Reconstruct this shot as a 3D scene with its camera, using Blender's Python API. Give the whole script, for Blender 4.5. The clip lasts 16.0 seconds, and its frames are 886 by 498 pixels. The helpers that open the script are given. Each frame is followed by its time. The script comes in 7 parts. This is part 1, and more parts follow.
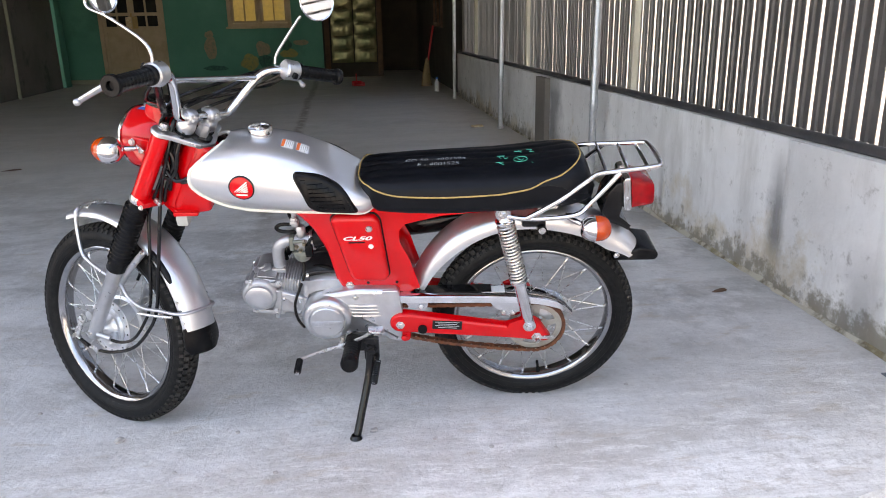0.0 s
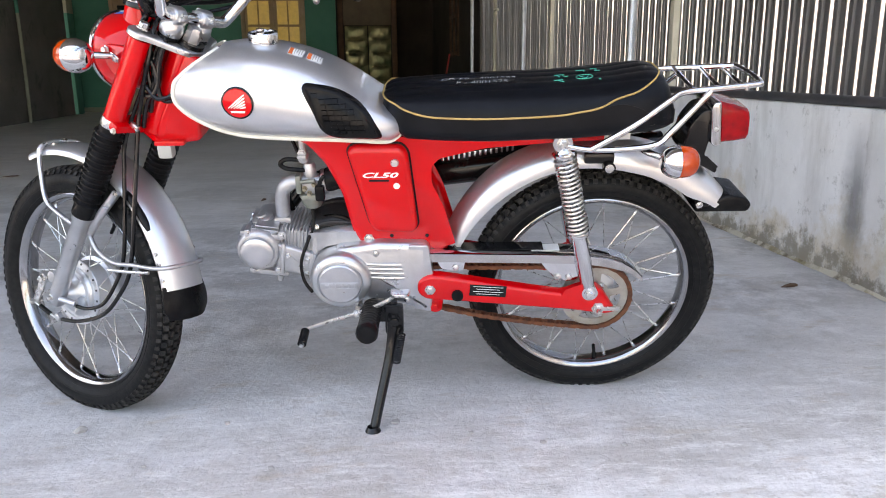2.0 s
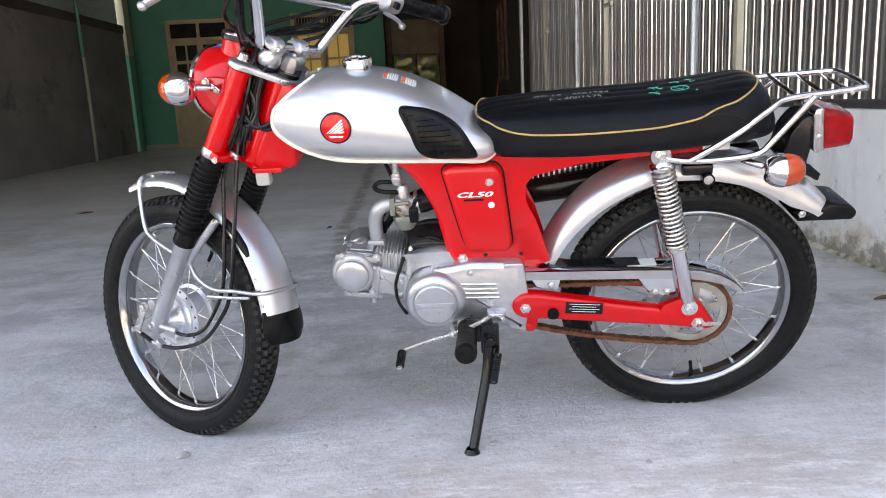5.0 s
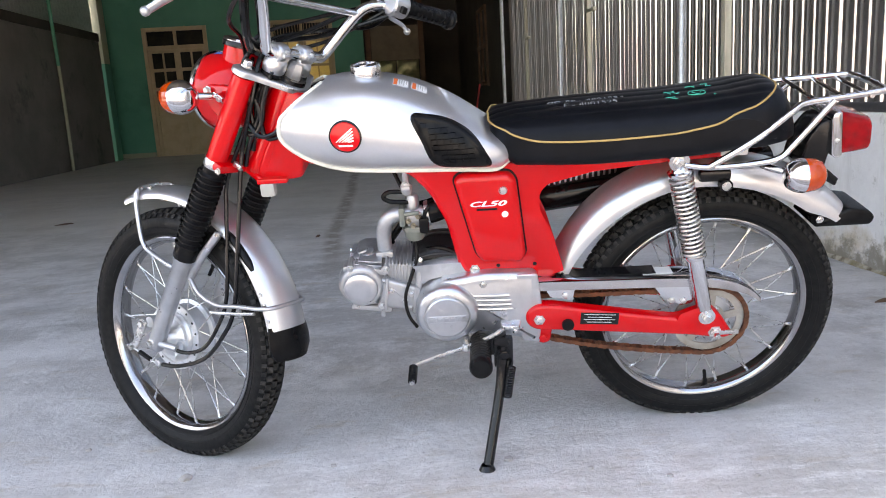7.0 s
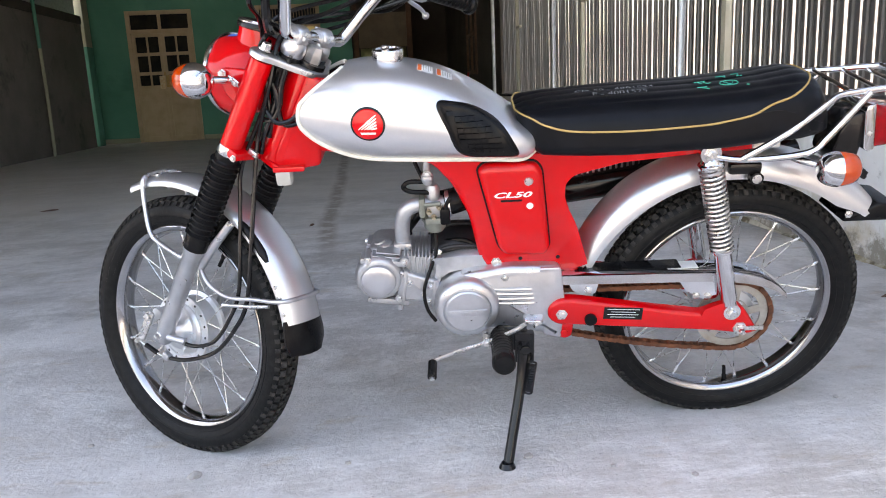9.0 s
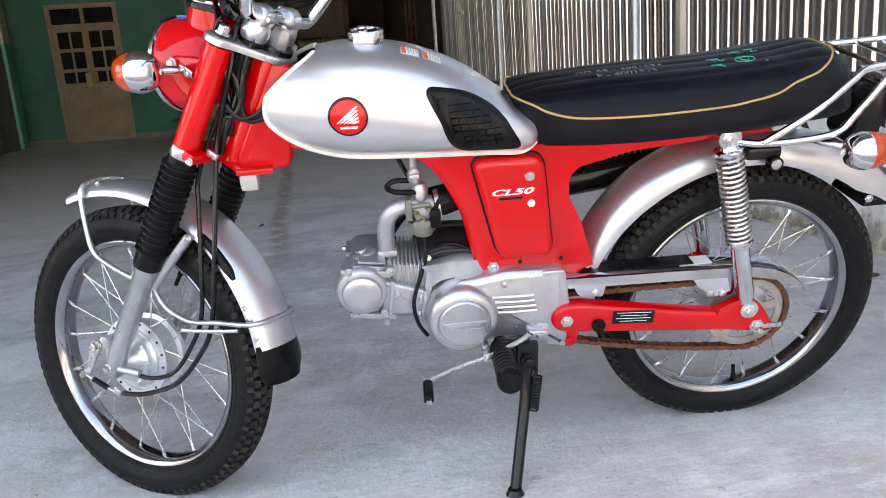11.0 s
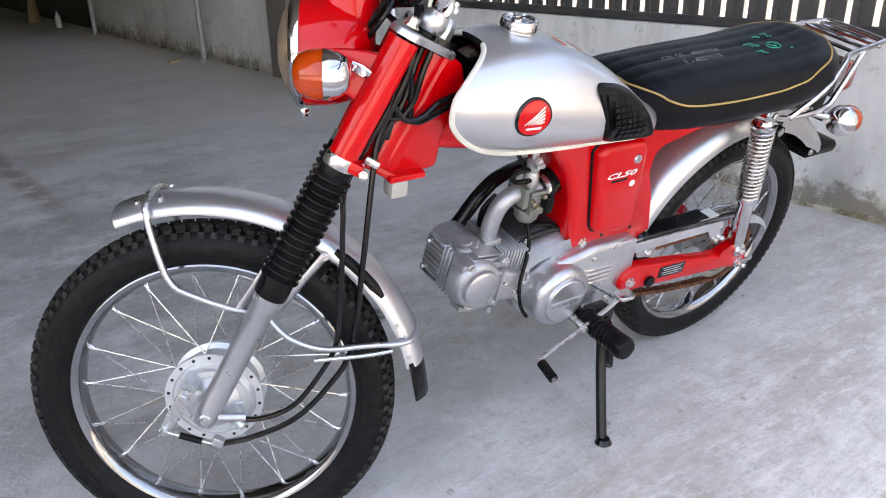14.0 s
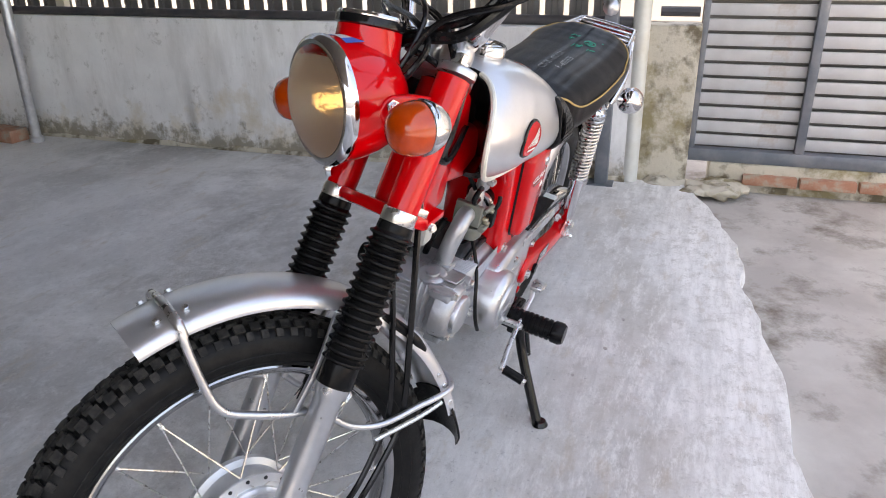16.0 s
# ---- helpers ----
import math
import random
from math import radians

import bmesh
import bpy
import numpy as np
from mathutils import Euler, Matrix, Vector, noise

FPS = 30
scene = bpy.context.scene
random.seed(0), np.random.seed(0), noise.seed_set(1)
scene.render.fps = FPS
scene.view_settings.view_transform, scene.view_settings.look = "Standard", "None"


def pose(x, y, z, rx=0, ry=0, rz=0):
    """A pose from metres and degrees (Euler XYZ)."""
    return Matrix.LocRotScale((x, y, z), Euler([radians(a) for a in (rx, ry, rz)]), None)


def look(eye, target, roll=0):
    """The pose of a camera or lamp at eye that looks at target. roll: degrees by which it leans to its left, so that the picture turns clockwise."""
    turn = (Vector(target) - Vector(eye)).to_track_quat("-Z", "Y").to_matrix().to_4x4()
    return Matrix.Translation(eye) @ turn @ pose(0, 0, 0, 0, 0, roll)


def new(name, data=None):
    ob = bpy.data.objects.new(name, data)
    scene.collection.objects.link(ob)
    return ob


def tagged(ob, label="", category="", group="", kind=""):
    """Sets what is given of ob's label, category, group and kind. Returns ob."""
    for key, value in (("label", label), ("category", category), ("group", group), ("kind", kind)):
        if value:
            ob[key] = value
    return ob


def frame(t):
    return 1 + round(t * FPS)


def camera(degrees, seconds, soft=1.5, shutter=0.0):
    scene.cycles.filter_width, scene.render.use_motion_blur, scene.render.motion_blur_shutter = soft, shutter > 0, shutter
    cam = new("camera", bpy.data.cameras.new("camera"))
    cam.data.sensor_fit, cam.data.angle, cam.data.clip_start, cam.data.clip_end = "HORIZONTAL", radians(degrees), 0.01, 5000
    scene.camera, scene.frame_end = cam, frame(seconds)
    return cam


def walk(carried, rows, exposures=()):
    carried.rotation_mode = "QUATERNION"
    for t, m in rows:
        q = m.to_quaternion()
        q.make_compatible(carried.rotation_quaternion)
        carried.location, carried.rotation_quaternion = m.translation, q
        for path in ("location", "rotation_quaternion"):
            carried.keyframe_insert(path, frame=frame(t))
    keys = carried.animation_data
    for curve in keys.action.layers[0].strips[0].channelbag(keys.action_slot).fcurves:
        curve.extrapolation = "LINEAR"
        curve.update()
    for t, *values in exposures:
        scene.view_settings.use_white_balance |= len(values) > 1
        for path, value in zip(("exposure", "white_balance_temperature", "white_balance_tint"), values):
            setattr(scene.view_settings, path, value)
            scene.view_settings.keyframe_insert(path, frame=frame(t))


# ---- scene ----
cam = camera(61.4, 16.0, soft=1.0)
PATH = [
    (0, (1.513, 0.681, 1.043), (1.755, 2.578, 0.46), -1.0),
    (0.5, (1.561, 0.742, 1.012), (1.745, 2.656, 0.461), -1.0),
    (1, (1.55, 0.842, 0.918), (1.714, 2.754, 0.356), -1.1),
    (1.5, (1.499, 0.939, 0.805), (1.704, 2.862, 0.294), -1.8),
    (2, (1.484, 0.98, 0.74), (1.704, 2.912, 0.271), -0.5),
    (2.5, (1.469, 0.987, 0.723), (1.68, 2.938, 0.339), -2.1),
    (3, (1.454, 0.986, 0.72), (1.636, 2.941, 0.34), -2.1),
    (3.5, (1.44, 0.984, 0.719), (1.597, 2.94, 0.331), -2.6),
    (4, (1.423, 0.983, 0.719), (1.546, 2.94, 0.325), -2.9),
    (4.5, (1.404, 0.984, 0.72), (1.502, 2.942, 0.327), -2.8),
    (4.7, (1.398, 0.986, 0.728), (1.489, 2.944, 0.328), -2.9),
    (7, (1.328, 1.041, 0.735), (1.477, 2.998, 0.347), -3.4),
    (7.5, (1.307, 1.061, 0.741), (1.471, 3.018, 0.364), -3.0),
    (8, (1.292, 1.078, 0.742), (1.473, 3.033, 0.36), -3.3),
    (8.5, (1.276, 1.088, 0.736), (1.467, 3.037, 0.333), -3.2),
    (9, (1.257, 1.093, 0.736), (1.45, 3.039, 0.317), -2.7),
    (9.2, (1.254, 1.093, 0.736), (1.447, 3.039, 0.313), -2.9),
    (11.3, (1.159, 1.302, 0.734), (1.572, 3.202, 0.267), -4.6),
    (11.5, (1.119, 1.32, 0.744), (1.633, 3.195, 0.275), -3.7),
    (12, (0.958, 1.366, 0.794), (1.601, 3.191, 0.289), -5.4),
    (12.5, (0.833, 1.388, 0.866), (1.673, 3.111, 0.294), -2.9),
    (13, (0.726, 1.413, 0.869), (1.523, 3.136, 0.24), -0.9),
    (13.5, (0.607, 1.583, 0.889), (1.592, 3.165, 0.164), -1.6),
    (14, (0.492, 1.676, 0.917), (1.654, 3.116, 0.159), -1.1),
    (14.5, (0.325, 1.793, 0.956), (1.73, 2.98, 0.172), -1.3),
    (15, (0.302, 1.918, 0.962), (1.815, 2.942, 0.149), -1.1),
    (15.5, (0.295, 2.079, 0.968), (1.919, 2.904, 0.142), -0.3),
    (16, (0.201, 2.218, 0.98), (1.943, 2.782, 0.175), -1.1),
]
LIGHTNESS = [(0.0, 2.46, 7950, 16), (9.0, 2.52, 7850, 16), (13.0, 2.4, 7850, 16), (15.2, 2.23, 8120, 17), (16.0, 2.2, 8250, 17)]
walk(cam, [(t, look(eye, target, roll)) for t, eye, target, roll in PATH], LIGHTNESS)

# ---- world, sun and exposure ----
world = bpy.data.worlds.new("world")
scene.world = world
world.use_nodes = True
wn = world.node_tree.nodes
wl = world.node_tree.links
sky = wn.new("ShaderNodeTexSky")
sky.sky_type = "NISHITA"
sky.sun_disc = False
sky.sun_elevation = radians(66)
sky.sun_rotation = radians(311)
sky.air_density, sky.dust_density, sky.ozone_density = 1.2, 3.0, 1.0
wn["Background"].inputs["Strength"].default_value = 0.15
wl.new(sky.outputs["Color"], wn["Background"].inputs["Color"])
sun_data = bpy.data.lights.new("sun", "SUN")
sun_data.energy, sun_data.angle, sun_data.color = 3.0, radians(3), (1.0, 0.97, 0.92)
sun = new("sun", sun_data)
sun.matrix_world = look((0, 0, 20), (4.0, -3.5, 8.0))


# ---- materials ----
def material(name, color, rough=0.5, metal=0.0, second=None, scale=8.0, detail=4.0, mix=(0.4, 0.65), bump=0.0, bump_scale=60.0,
             coat=0.0, rough_var=0.0, stains=None, stain_scale=1.5, stain_cut=(0.55, 0.7), trans=0.0, ior=1.45, emit=None, strength=0.0, island=0.0, spec=0.5):
    m = bpy.data.materials.new(name)
    m.use_nodes = True
    n, l = m.node_tree.nodes, m.node_tree.links
    b = n["Principled BSDF"]
    b.inputs["Roughness"].default_value, b.inputs["Metallic"].default_value = rough, metal
    b.inputs["Coat Weight"].default_value, b.inputs["Coat Roughness"].default_value = coat, 0.06
    b.inputs["Transmission Weight"].default_value, b.inputs["IOR"].default_value = trans, ior
    b.inputs["Base Color"].default_value, b.inputs["Specular IOR Level"].default_value = (*color, 1), spec
    where = n.new("ShaderNodeTexCoord").outputs["Object"]

    def noisy(s, d, rough_=0.6):
        t = n.new("ShaderNodeTexNoise")
        t.inputs["Scale"].default_value, t.inputs["Detail"].default_value, t.inputs["Roughness"].default_value = s, d, rough_
        l.new(where, t.inputs["Vector"])
        return t.outputs["Fac"]

    def ramp(fac, lo, hi):
        r = n.new("ShaderNodeMapRange")
        r.inputs["From Min"].default_value, r.inputs["From Max"].default_value = lo, hi
        l.new(fac, r.inputs["Value"])
        return r.outputs["Result"]

    def blend(fac, a, c):
        x = n.new("ShaderNodeMix")
        x.data_type = "RGBA"
        l.new(fac, x.inputs["Factor"])
        if isinstance(a, tuple):
            x.inputs["A"].default_value = (*a, 1)
        else:
            l.new(a, x.inputs["A"])
        x.inputs["B"].default_value = (*c, 1)
        return x.outputs["Result"]

    shade = color
    if second:
        shade = blend(ramp(noisy(scale, detail), *mix), shade, second)
    if stains:
        shade = blend(ramp(noisy(stain_scale, 6.0, 0.7), *stain_cut), shade, stains)
    if island:
        g = n.new("ShaderNodeNewGeometry")
        h = n.new("ShaderNodeHueSaturation")
        k = n.new("ShaderNodeMapRange")
        k.inputs["To Min"].default_value, k.inputs["To Max"].default_value = 1 - island, 1 + island
        l.new(g.outputs["Random Per Island"], k.inputs["Value"])
        l.new(k.outputs["Result"], h.inputs["Value"])
        if isinstance(shade, tuple):
            h.inputs["Color"].default_value = (*shade, 1)
        else:
            l.new(shade, h.inputs["Color"])
        shade = h.outputs["Color"]
    if not isinstance(shade, tuple):
        l.new(shade, b.inputs["Base Color"])
    if rough_var:
        r = n.new("ShaderNodeMapRange")
        r.inputs["To Min"].default_value, r.inputs["To Max"].default_value = max(rough - rough_var, 0.02), min(rough + rough_var, 1)
        l.new(noisy(scale * 1.7, 3.0), r.inputs["Value"])
        l.new(r.outputs["Result"], b.inputs["Roughness"])
    if bump:
        k = n.new("ShaderNodeBump")
        k.inputs["Strength"].default_value, k.inputs["Distance"].default_value = bump, 0.01
        l.new(noisy(bump_scale, 5.0), k.inputs["Height"])
        l.new(k.outputs["Normal"], b.inputs["Normal"])
    if emit:
        b.inputs["Emission Color"].default_value, b.inputs["Emission Strength"].default_value = (*emit, 1), strength
    return m


M = dict(
    dark_concrete=material("dark_concrete", (0.185, 0.165, 0.145), 0.9, second=(0.24, 0.215, 0.19), scale=1.5, detail=6, bump=0.25, bump_scale=30, stains=(0.1, 0.088, 0.078), stain_scale=1.8, stain_cut=(0.55, 0.7)),
    galvanised=material("galvanised", (0.62, 0.63, 0.64), 0.38, 0.75, second=(0.5, 0.51, 0.52), scale=25, rough_var=0.1, bump=0.05, bump_scale=80),
    slat=material("slat", (0.17, 0.165, 0.16), 0.42, 0.5, second=(0.23, 0.22, 0.21), scale=3.5, detail=5, rough_var=0.12, bump=0.05, spec=0.4),
    rail=material("rail", (0.07, 0.07, 0.075), 0.5, 0.3, second=(0.11, 0.1, 0.1), scale=8, bump=0.1, bump_scale=40),
    stile=material("stile", (0.6, 0.57, 0.45), 0.5, 0.2, second=(0.66, 0.62, 0.5), scale=6, bump=0.05),
    gate_sheet=material("gate_sheet", (0.5, 0.49, 0.49), 0.5, 0.3, second=(0.58, 0.58, 0.58), scale=5, stains=(0.38, 0.26, 0.18), stain_scale=2.6, stain_cut=(0.58, 0.72), bump=0.08),
    steel_frame=material("steel_frame", (0.17, 0.19, 0.22), 0.5, 0.6, second=(0.25, 0.26, 0.28), scale=9, bump=0.08),
    mossy=material("mossy", (0.58, 0.53, 0.43), 0.9, second=(0.16, 0.13, 0.085), scale=9, detail=9, mix=(0.5, 0.62), bump=0.5, bump_scale=40, stains=(0.3, 0.25, 0.14), stain_scale=4, stain_cut=(0.52, 0.64)),
    brick=material("brick", (0.4, 0.19, 0.12), 0.85, second=(0.48, 0.29, 0.2), scale=14, bump=0.3, bump_scale=60, stains=(0.4, 0.35, 0.27), stain_scale=16, stain_cut=(0.48, 0.62)),
    green_wall=material("green_wall", (0.085, 0.27, 0.19), 0.75, second=(0.105, 0.31, 0.22), scale=1.2, detail=5, stains=(0.065, 0.2, 0.14), stain_scale=0.9, bump=0.08, bump_scale=25, spec=0.3),
    cream=material("cream", (0.34, 0.34, 0.25), 0.75, second=(0.35, 0.36, 0.25), scale=2, bump=0.08),
    door_wood=material("door_wood", (0.52, 0.41, 0.26), 0.6, second=(0.44, 0.34, 0.2), scale=4, detail=6, bump=0.1),
    dark_glass=material("dark_glass", (0.012, 0.012, 0.012), 0.5, second=(0.03, 0.028, 0.02), scale=3, spec=0.1),
    warm_glass=material("warm_glass", (0.75, 0.62, 0.25), 0.45, second=(0.6, 0.5, 0.22), scale=14, bump=0.5, bump_scale=90, trans=0.85),
    old_timber=material("old_timber", (0.16, 0.09, 0.05), 0.75, second=(0.1, 0.06, 0.04), scale=6, detail=6, bump=0.2),
    foil=material("foil", (0.3, 0.28, 0.15), 0.35, 0.7, second=(0.14, 0.16, 0.08), scale=3.0, bump=0.15, bump_scale=8),
    brown_black=material("brown_black", (0.055, 0.046, 0.037), 0.9, second=(0.08, 0.066, 0.052), scale=2, bump=0.1),
    roof=material("roof", (0.12, 0.12, 0.125), 0.6, 0.3, second=(0.16, 0.15, 0.14), scale=3, bump=0.05),
    render_out=material("render_out", (0.58, 0.575, 0.555), 0.85, second=(0.53, 0.52, 0.5), scale=1.5, bump=0.1),
    red_plastic=material("red_plastic", (0.65, 0.03, 0.03), 0.4, second=(0.5, 0.03, 0.03), scale=9),
    straw=material("straw", (0.4, 0.3, 0.16), 0.9, second=(0.28, 0.2, 0.1), scale=30, bump=0.4, bump_scale=90),
    backlight=material("backlight", (0.7, 0.6, 0.35), 0.9, emit=(1.0, 0.88, 0.58), strength=0.075),
    old_white=material("old_white", (0.68, 0.68, 0.64), 0.5, 0.2, second=(0.58, 0.57, 0.5), scale=7, bump=0.05, stains=(0.42, 0.36, 0.28), stain_scale=5, stain_cut=(0.6, 0.74)),
    paper=material("paper", (0.7, 0.62, 0.4), 0.8, second=(0.6, 0.4, 0.2), scale=40),
    # the motorcycle
    red=material("red", (0.64, 0.0015, 0.004), 0.45, second=(0.56, 0.0015, 0.004), scale=6, coat=0.9, bump=0.006, bump_scale=30, spec=0.03),
    silver=material("silver", (0.655, 0.665, 0.685), 0.34, 0.82, second=(0.64, 0.65, 0.67), scale=220, coat=0.7),
    alloy=material("alloy", (0.57, 0.58, 0.6), 0.3, 0.85, second=(0.49, 0.5, 0.52), scale=22, rough_var=0.08, bump=0.06, bump_scale=120),
    cast=material("cast", (0.5, 0.51, 0.525), 0.38, 0.7, second=(0.4, 0.405, 0.415), scale=18, rough_var=0.12, bump=0.15, bump_scale=140, stains=(0.2, 0.195, 0.19), stain_scale=12, stain_cut=(0.6, 0.74)),
    hub_alloy=material("hub_alloy", (0.72, 0.735, 0.75), 0.36, 0.6, second=(0.64, 0.65, 0.67), scale=26, rough_var=0.1, bump=0.08, bump_scale=130),
    tread=material("tread", (0.017, 0.0165, 0.016), 0.65, second=(0.05, 0.047, 0.043), scale=70, detail=6, mix=(0.42, 0.66), bump=0.15, bump_scale=160, spec=0.2),
    dim_board=material("dim_board", (0.2, 0.16, 0.11), 0.8, second=(0.15, 0.12, 0.08), scale=3, bump=0.1),
    rim=material("rim", (0.4, 0.4, 0.41), 0.12, 1.0, second=(0.33, 0.33, 0.34), scale=14, rough_var=0.06),
    gap_grey=material("gap_grey", (0.42, 0.42, 0.41), 0.9, second=(0.5, 0.49, 0.47), scale=1.5, bump=0.1),
    chrome=material("chrome", (0.66, 0.66, 0.67), 0.08, 1.0, second=(0.7, 0.7, 0.71), scale=14, rough_var=0.05),
    zinc=material("zinc", (0.66, 0.66, 0.66), 0.28, 0.95, second=(0.56, 0.55, 0.52), scale=40, rough_var=0.1),
    rubber=material("rubber", (0.005, 0.005, 0.0055), 0.24, second=(0.011, 0.011, 0.011), scale=30, rough_var=0.08, bump=0.03, bump_scale=150, spec=0.16),
    tyre=material("tyre", (0.006, 0.006, 0.0063), 0.45, second=(0.012, 0.012, 0.0115), scale=60, detail=6, bump=0.1, bump_scale=120, spec=0.18),
    gloss_black=material("gloss_black", (0.006, 0.006, 0.0065), 0.16, second=(0.01, 0.01, 0.011), scale=20, rough_var=0.08, spec=0.4),
    dark_cast=material("dark_cast", (0.035, 0.037, 0.04), 0.5, 0.2, second=(0.02, 0.02, 0.022), scale=25, rough_var=0.12, bump=0.2, bump_scale=130),
    bowl=material("bowl", (0.26, 0.275, 0.24), 0.45, 0.5, second=(0.2, 0.21, 0.18), scale=30, bump=0.1),
    vinyl=material("vinyl", (0.004, 0.0048, 0.0065), 0.36, second=(0.006, 0.007, 0.0095), scale=18, rough_var=0.06, bump=0.05, bump_scale=260, spec=0.16),
    gold=material("gold", (0.48, 0.32, 0.11), 0.45, second=(0.4, 0.26, 0.09), scale=40),
    rust=material("rust", (0.2, 0.075, 0.035), 0.8, 0.2, second=(0.09, 0.04, 0.025), scale=45, detail=6, bump=0.3, bump_scale=160),
    sprocket=material("sprocket", (0.5, 0.5, 0.46), 0.5, 0.6, second=(0.36, 0.32, 0.26), scale=16, bump=0.1),
    amber=material("amber", (0.62, 0.065, 0.002), 0.12, second=(0.5, 0.045, 0.002), scale=40, trans=0.2, coat=0.6),
    red_lens=material("red_lens", (0.34, 0.003, 0.007), 0.1, second=(0.24, 0.003, 0.006), scale=50, detail=2, spec=0.3, coat=0.2),
    lens=material("lens", (0.95, 0.95, 0.93), 0.14, trans=1.0, ior=1.45, bump=0.25, bump_scale=45),
    bulb=material("bulb", (1.0, 0.8, 0.5), 0.4, emit=(1.0, 0.6, 0.2), strength=0.4),
    reflector=material("reflector", (0.62, 0.55, 0.46), 0.5, 0.6, second=(0.54, 0.47, 0.38), scale=8),
    white_paint=material("white_paint", (0.8, 0.8, 0.78), 0.5, second=(0.74, 0.74, 0.72), scale=30),
    cream_trim=material("cream_trim", (0.74, 0.73, 0.66), 0.4, second=(0.66, 0.65, 0.58), scale=20),
    chalk=material("chalk", (0.42, 0.44, 0.44), 0.9, second=(0.2, 0.21, 0.21), scale=300),
    chalk_green=material("chalk_green", (0.03, 0.42, 0.3), 0.9, second=(0.02, 0.3, 0.22), scale=300),
    sticker_orange=material("sticker_orange", (0.8, 0.16, 0.04), 0.5),
    sticker_blue=material("sticker_blue", (0.03, 0.16, 0.6), 0.4),
    brass=material("brass", (0.4, 0.36, 0.27), 0.4, 0.9, second=(0.3, 0.26, 0.18), scale=60),
    mirror=material("mirror", (0.9, 0.9, 0.9), 0.02, 1.0),
    grey_cap=material("grey_cap", (0.4, 0.4, 0.38), 0.6, second=(0.42, 0.42, 0.38), scale=20),
    mural_pink=material("mural_pink", (0.36, 0.28, 0.18), 0.8, second=(0.2, 0.24, 0.15), scale=18),
    mural_dark=material("mural_dark", (0.03, 0.1, 0.08), 0.8, second=(0.05, 0.18, 0.12), scale=18),
    mural_yellow=material("mural_yellow", (0.36, 0.32, 0.1), 0.8, second=(0.2, 0.26, 0.12), scale=18),
)


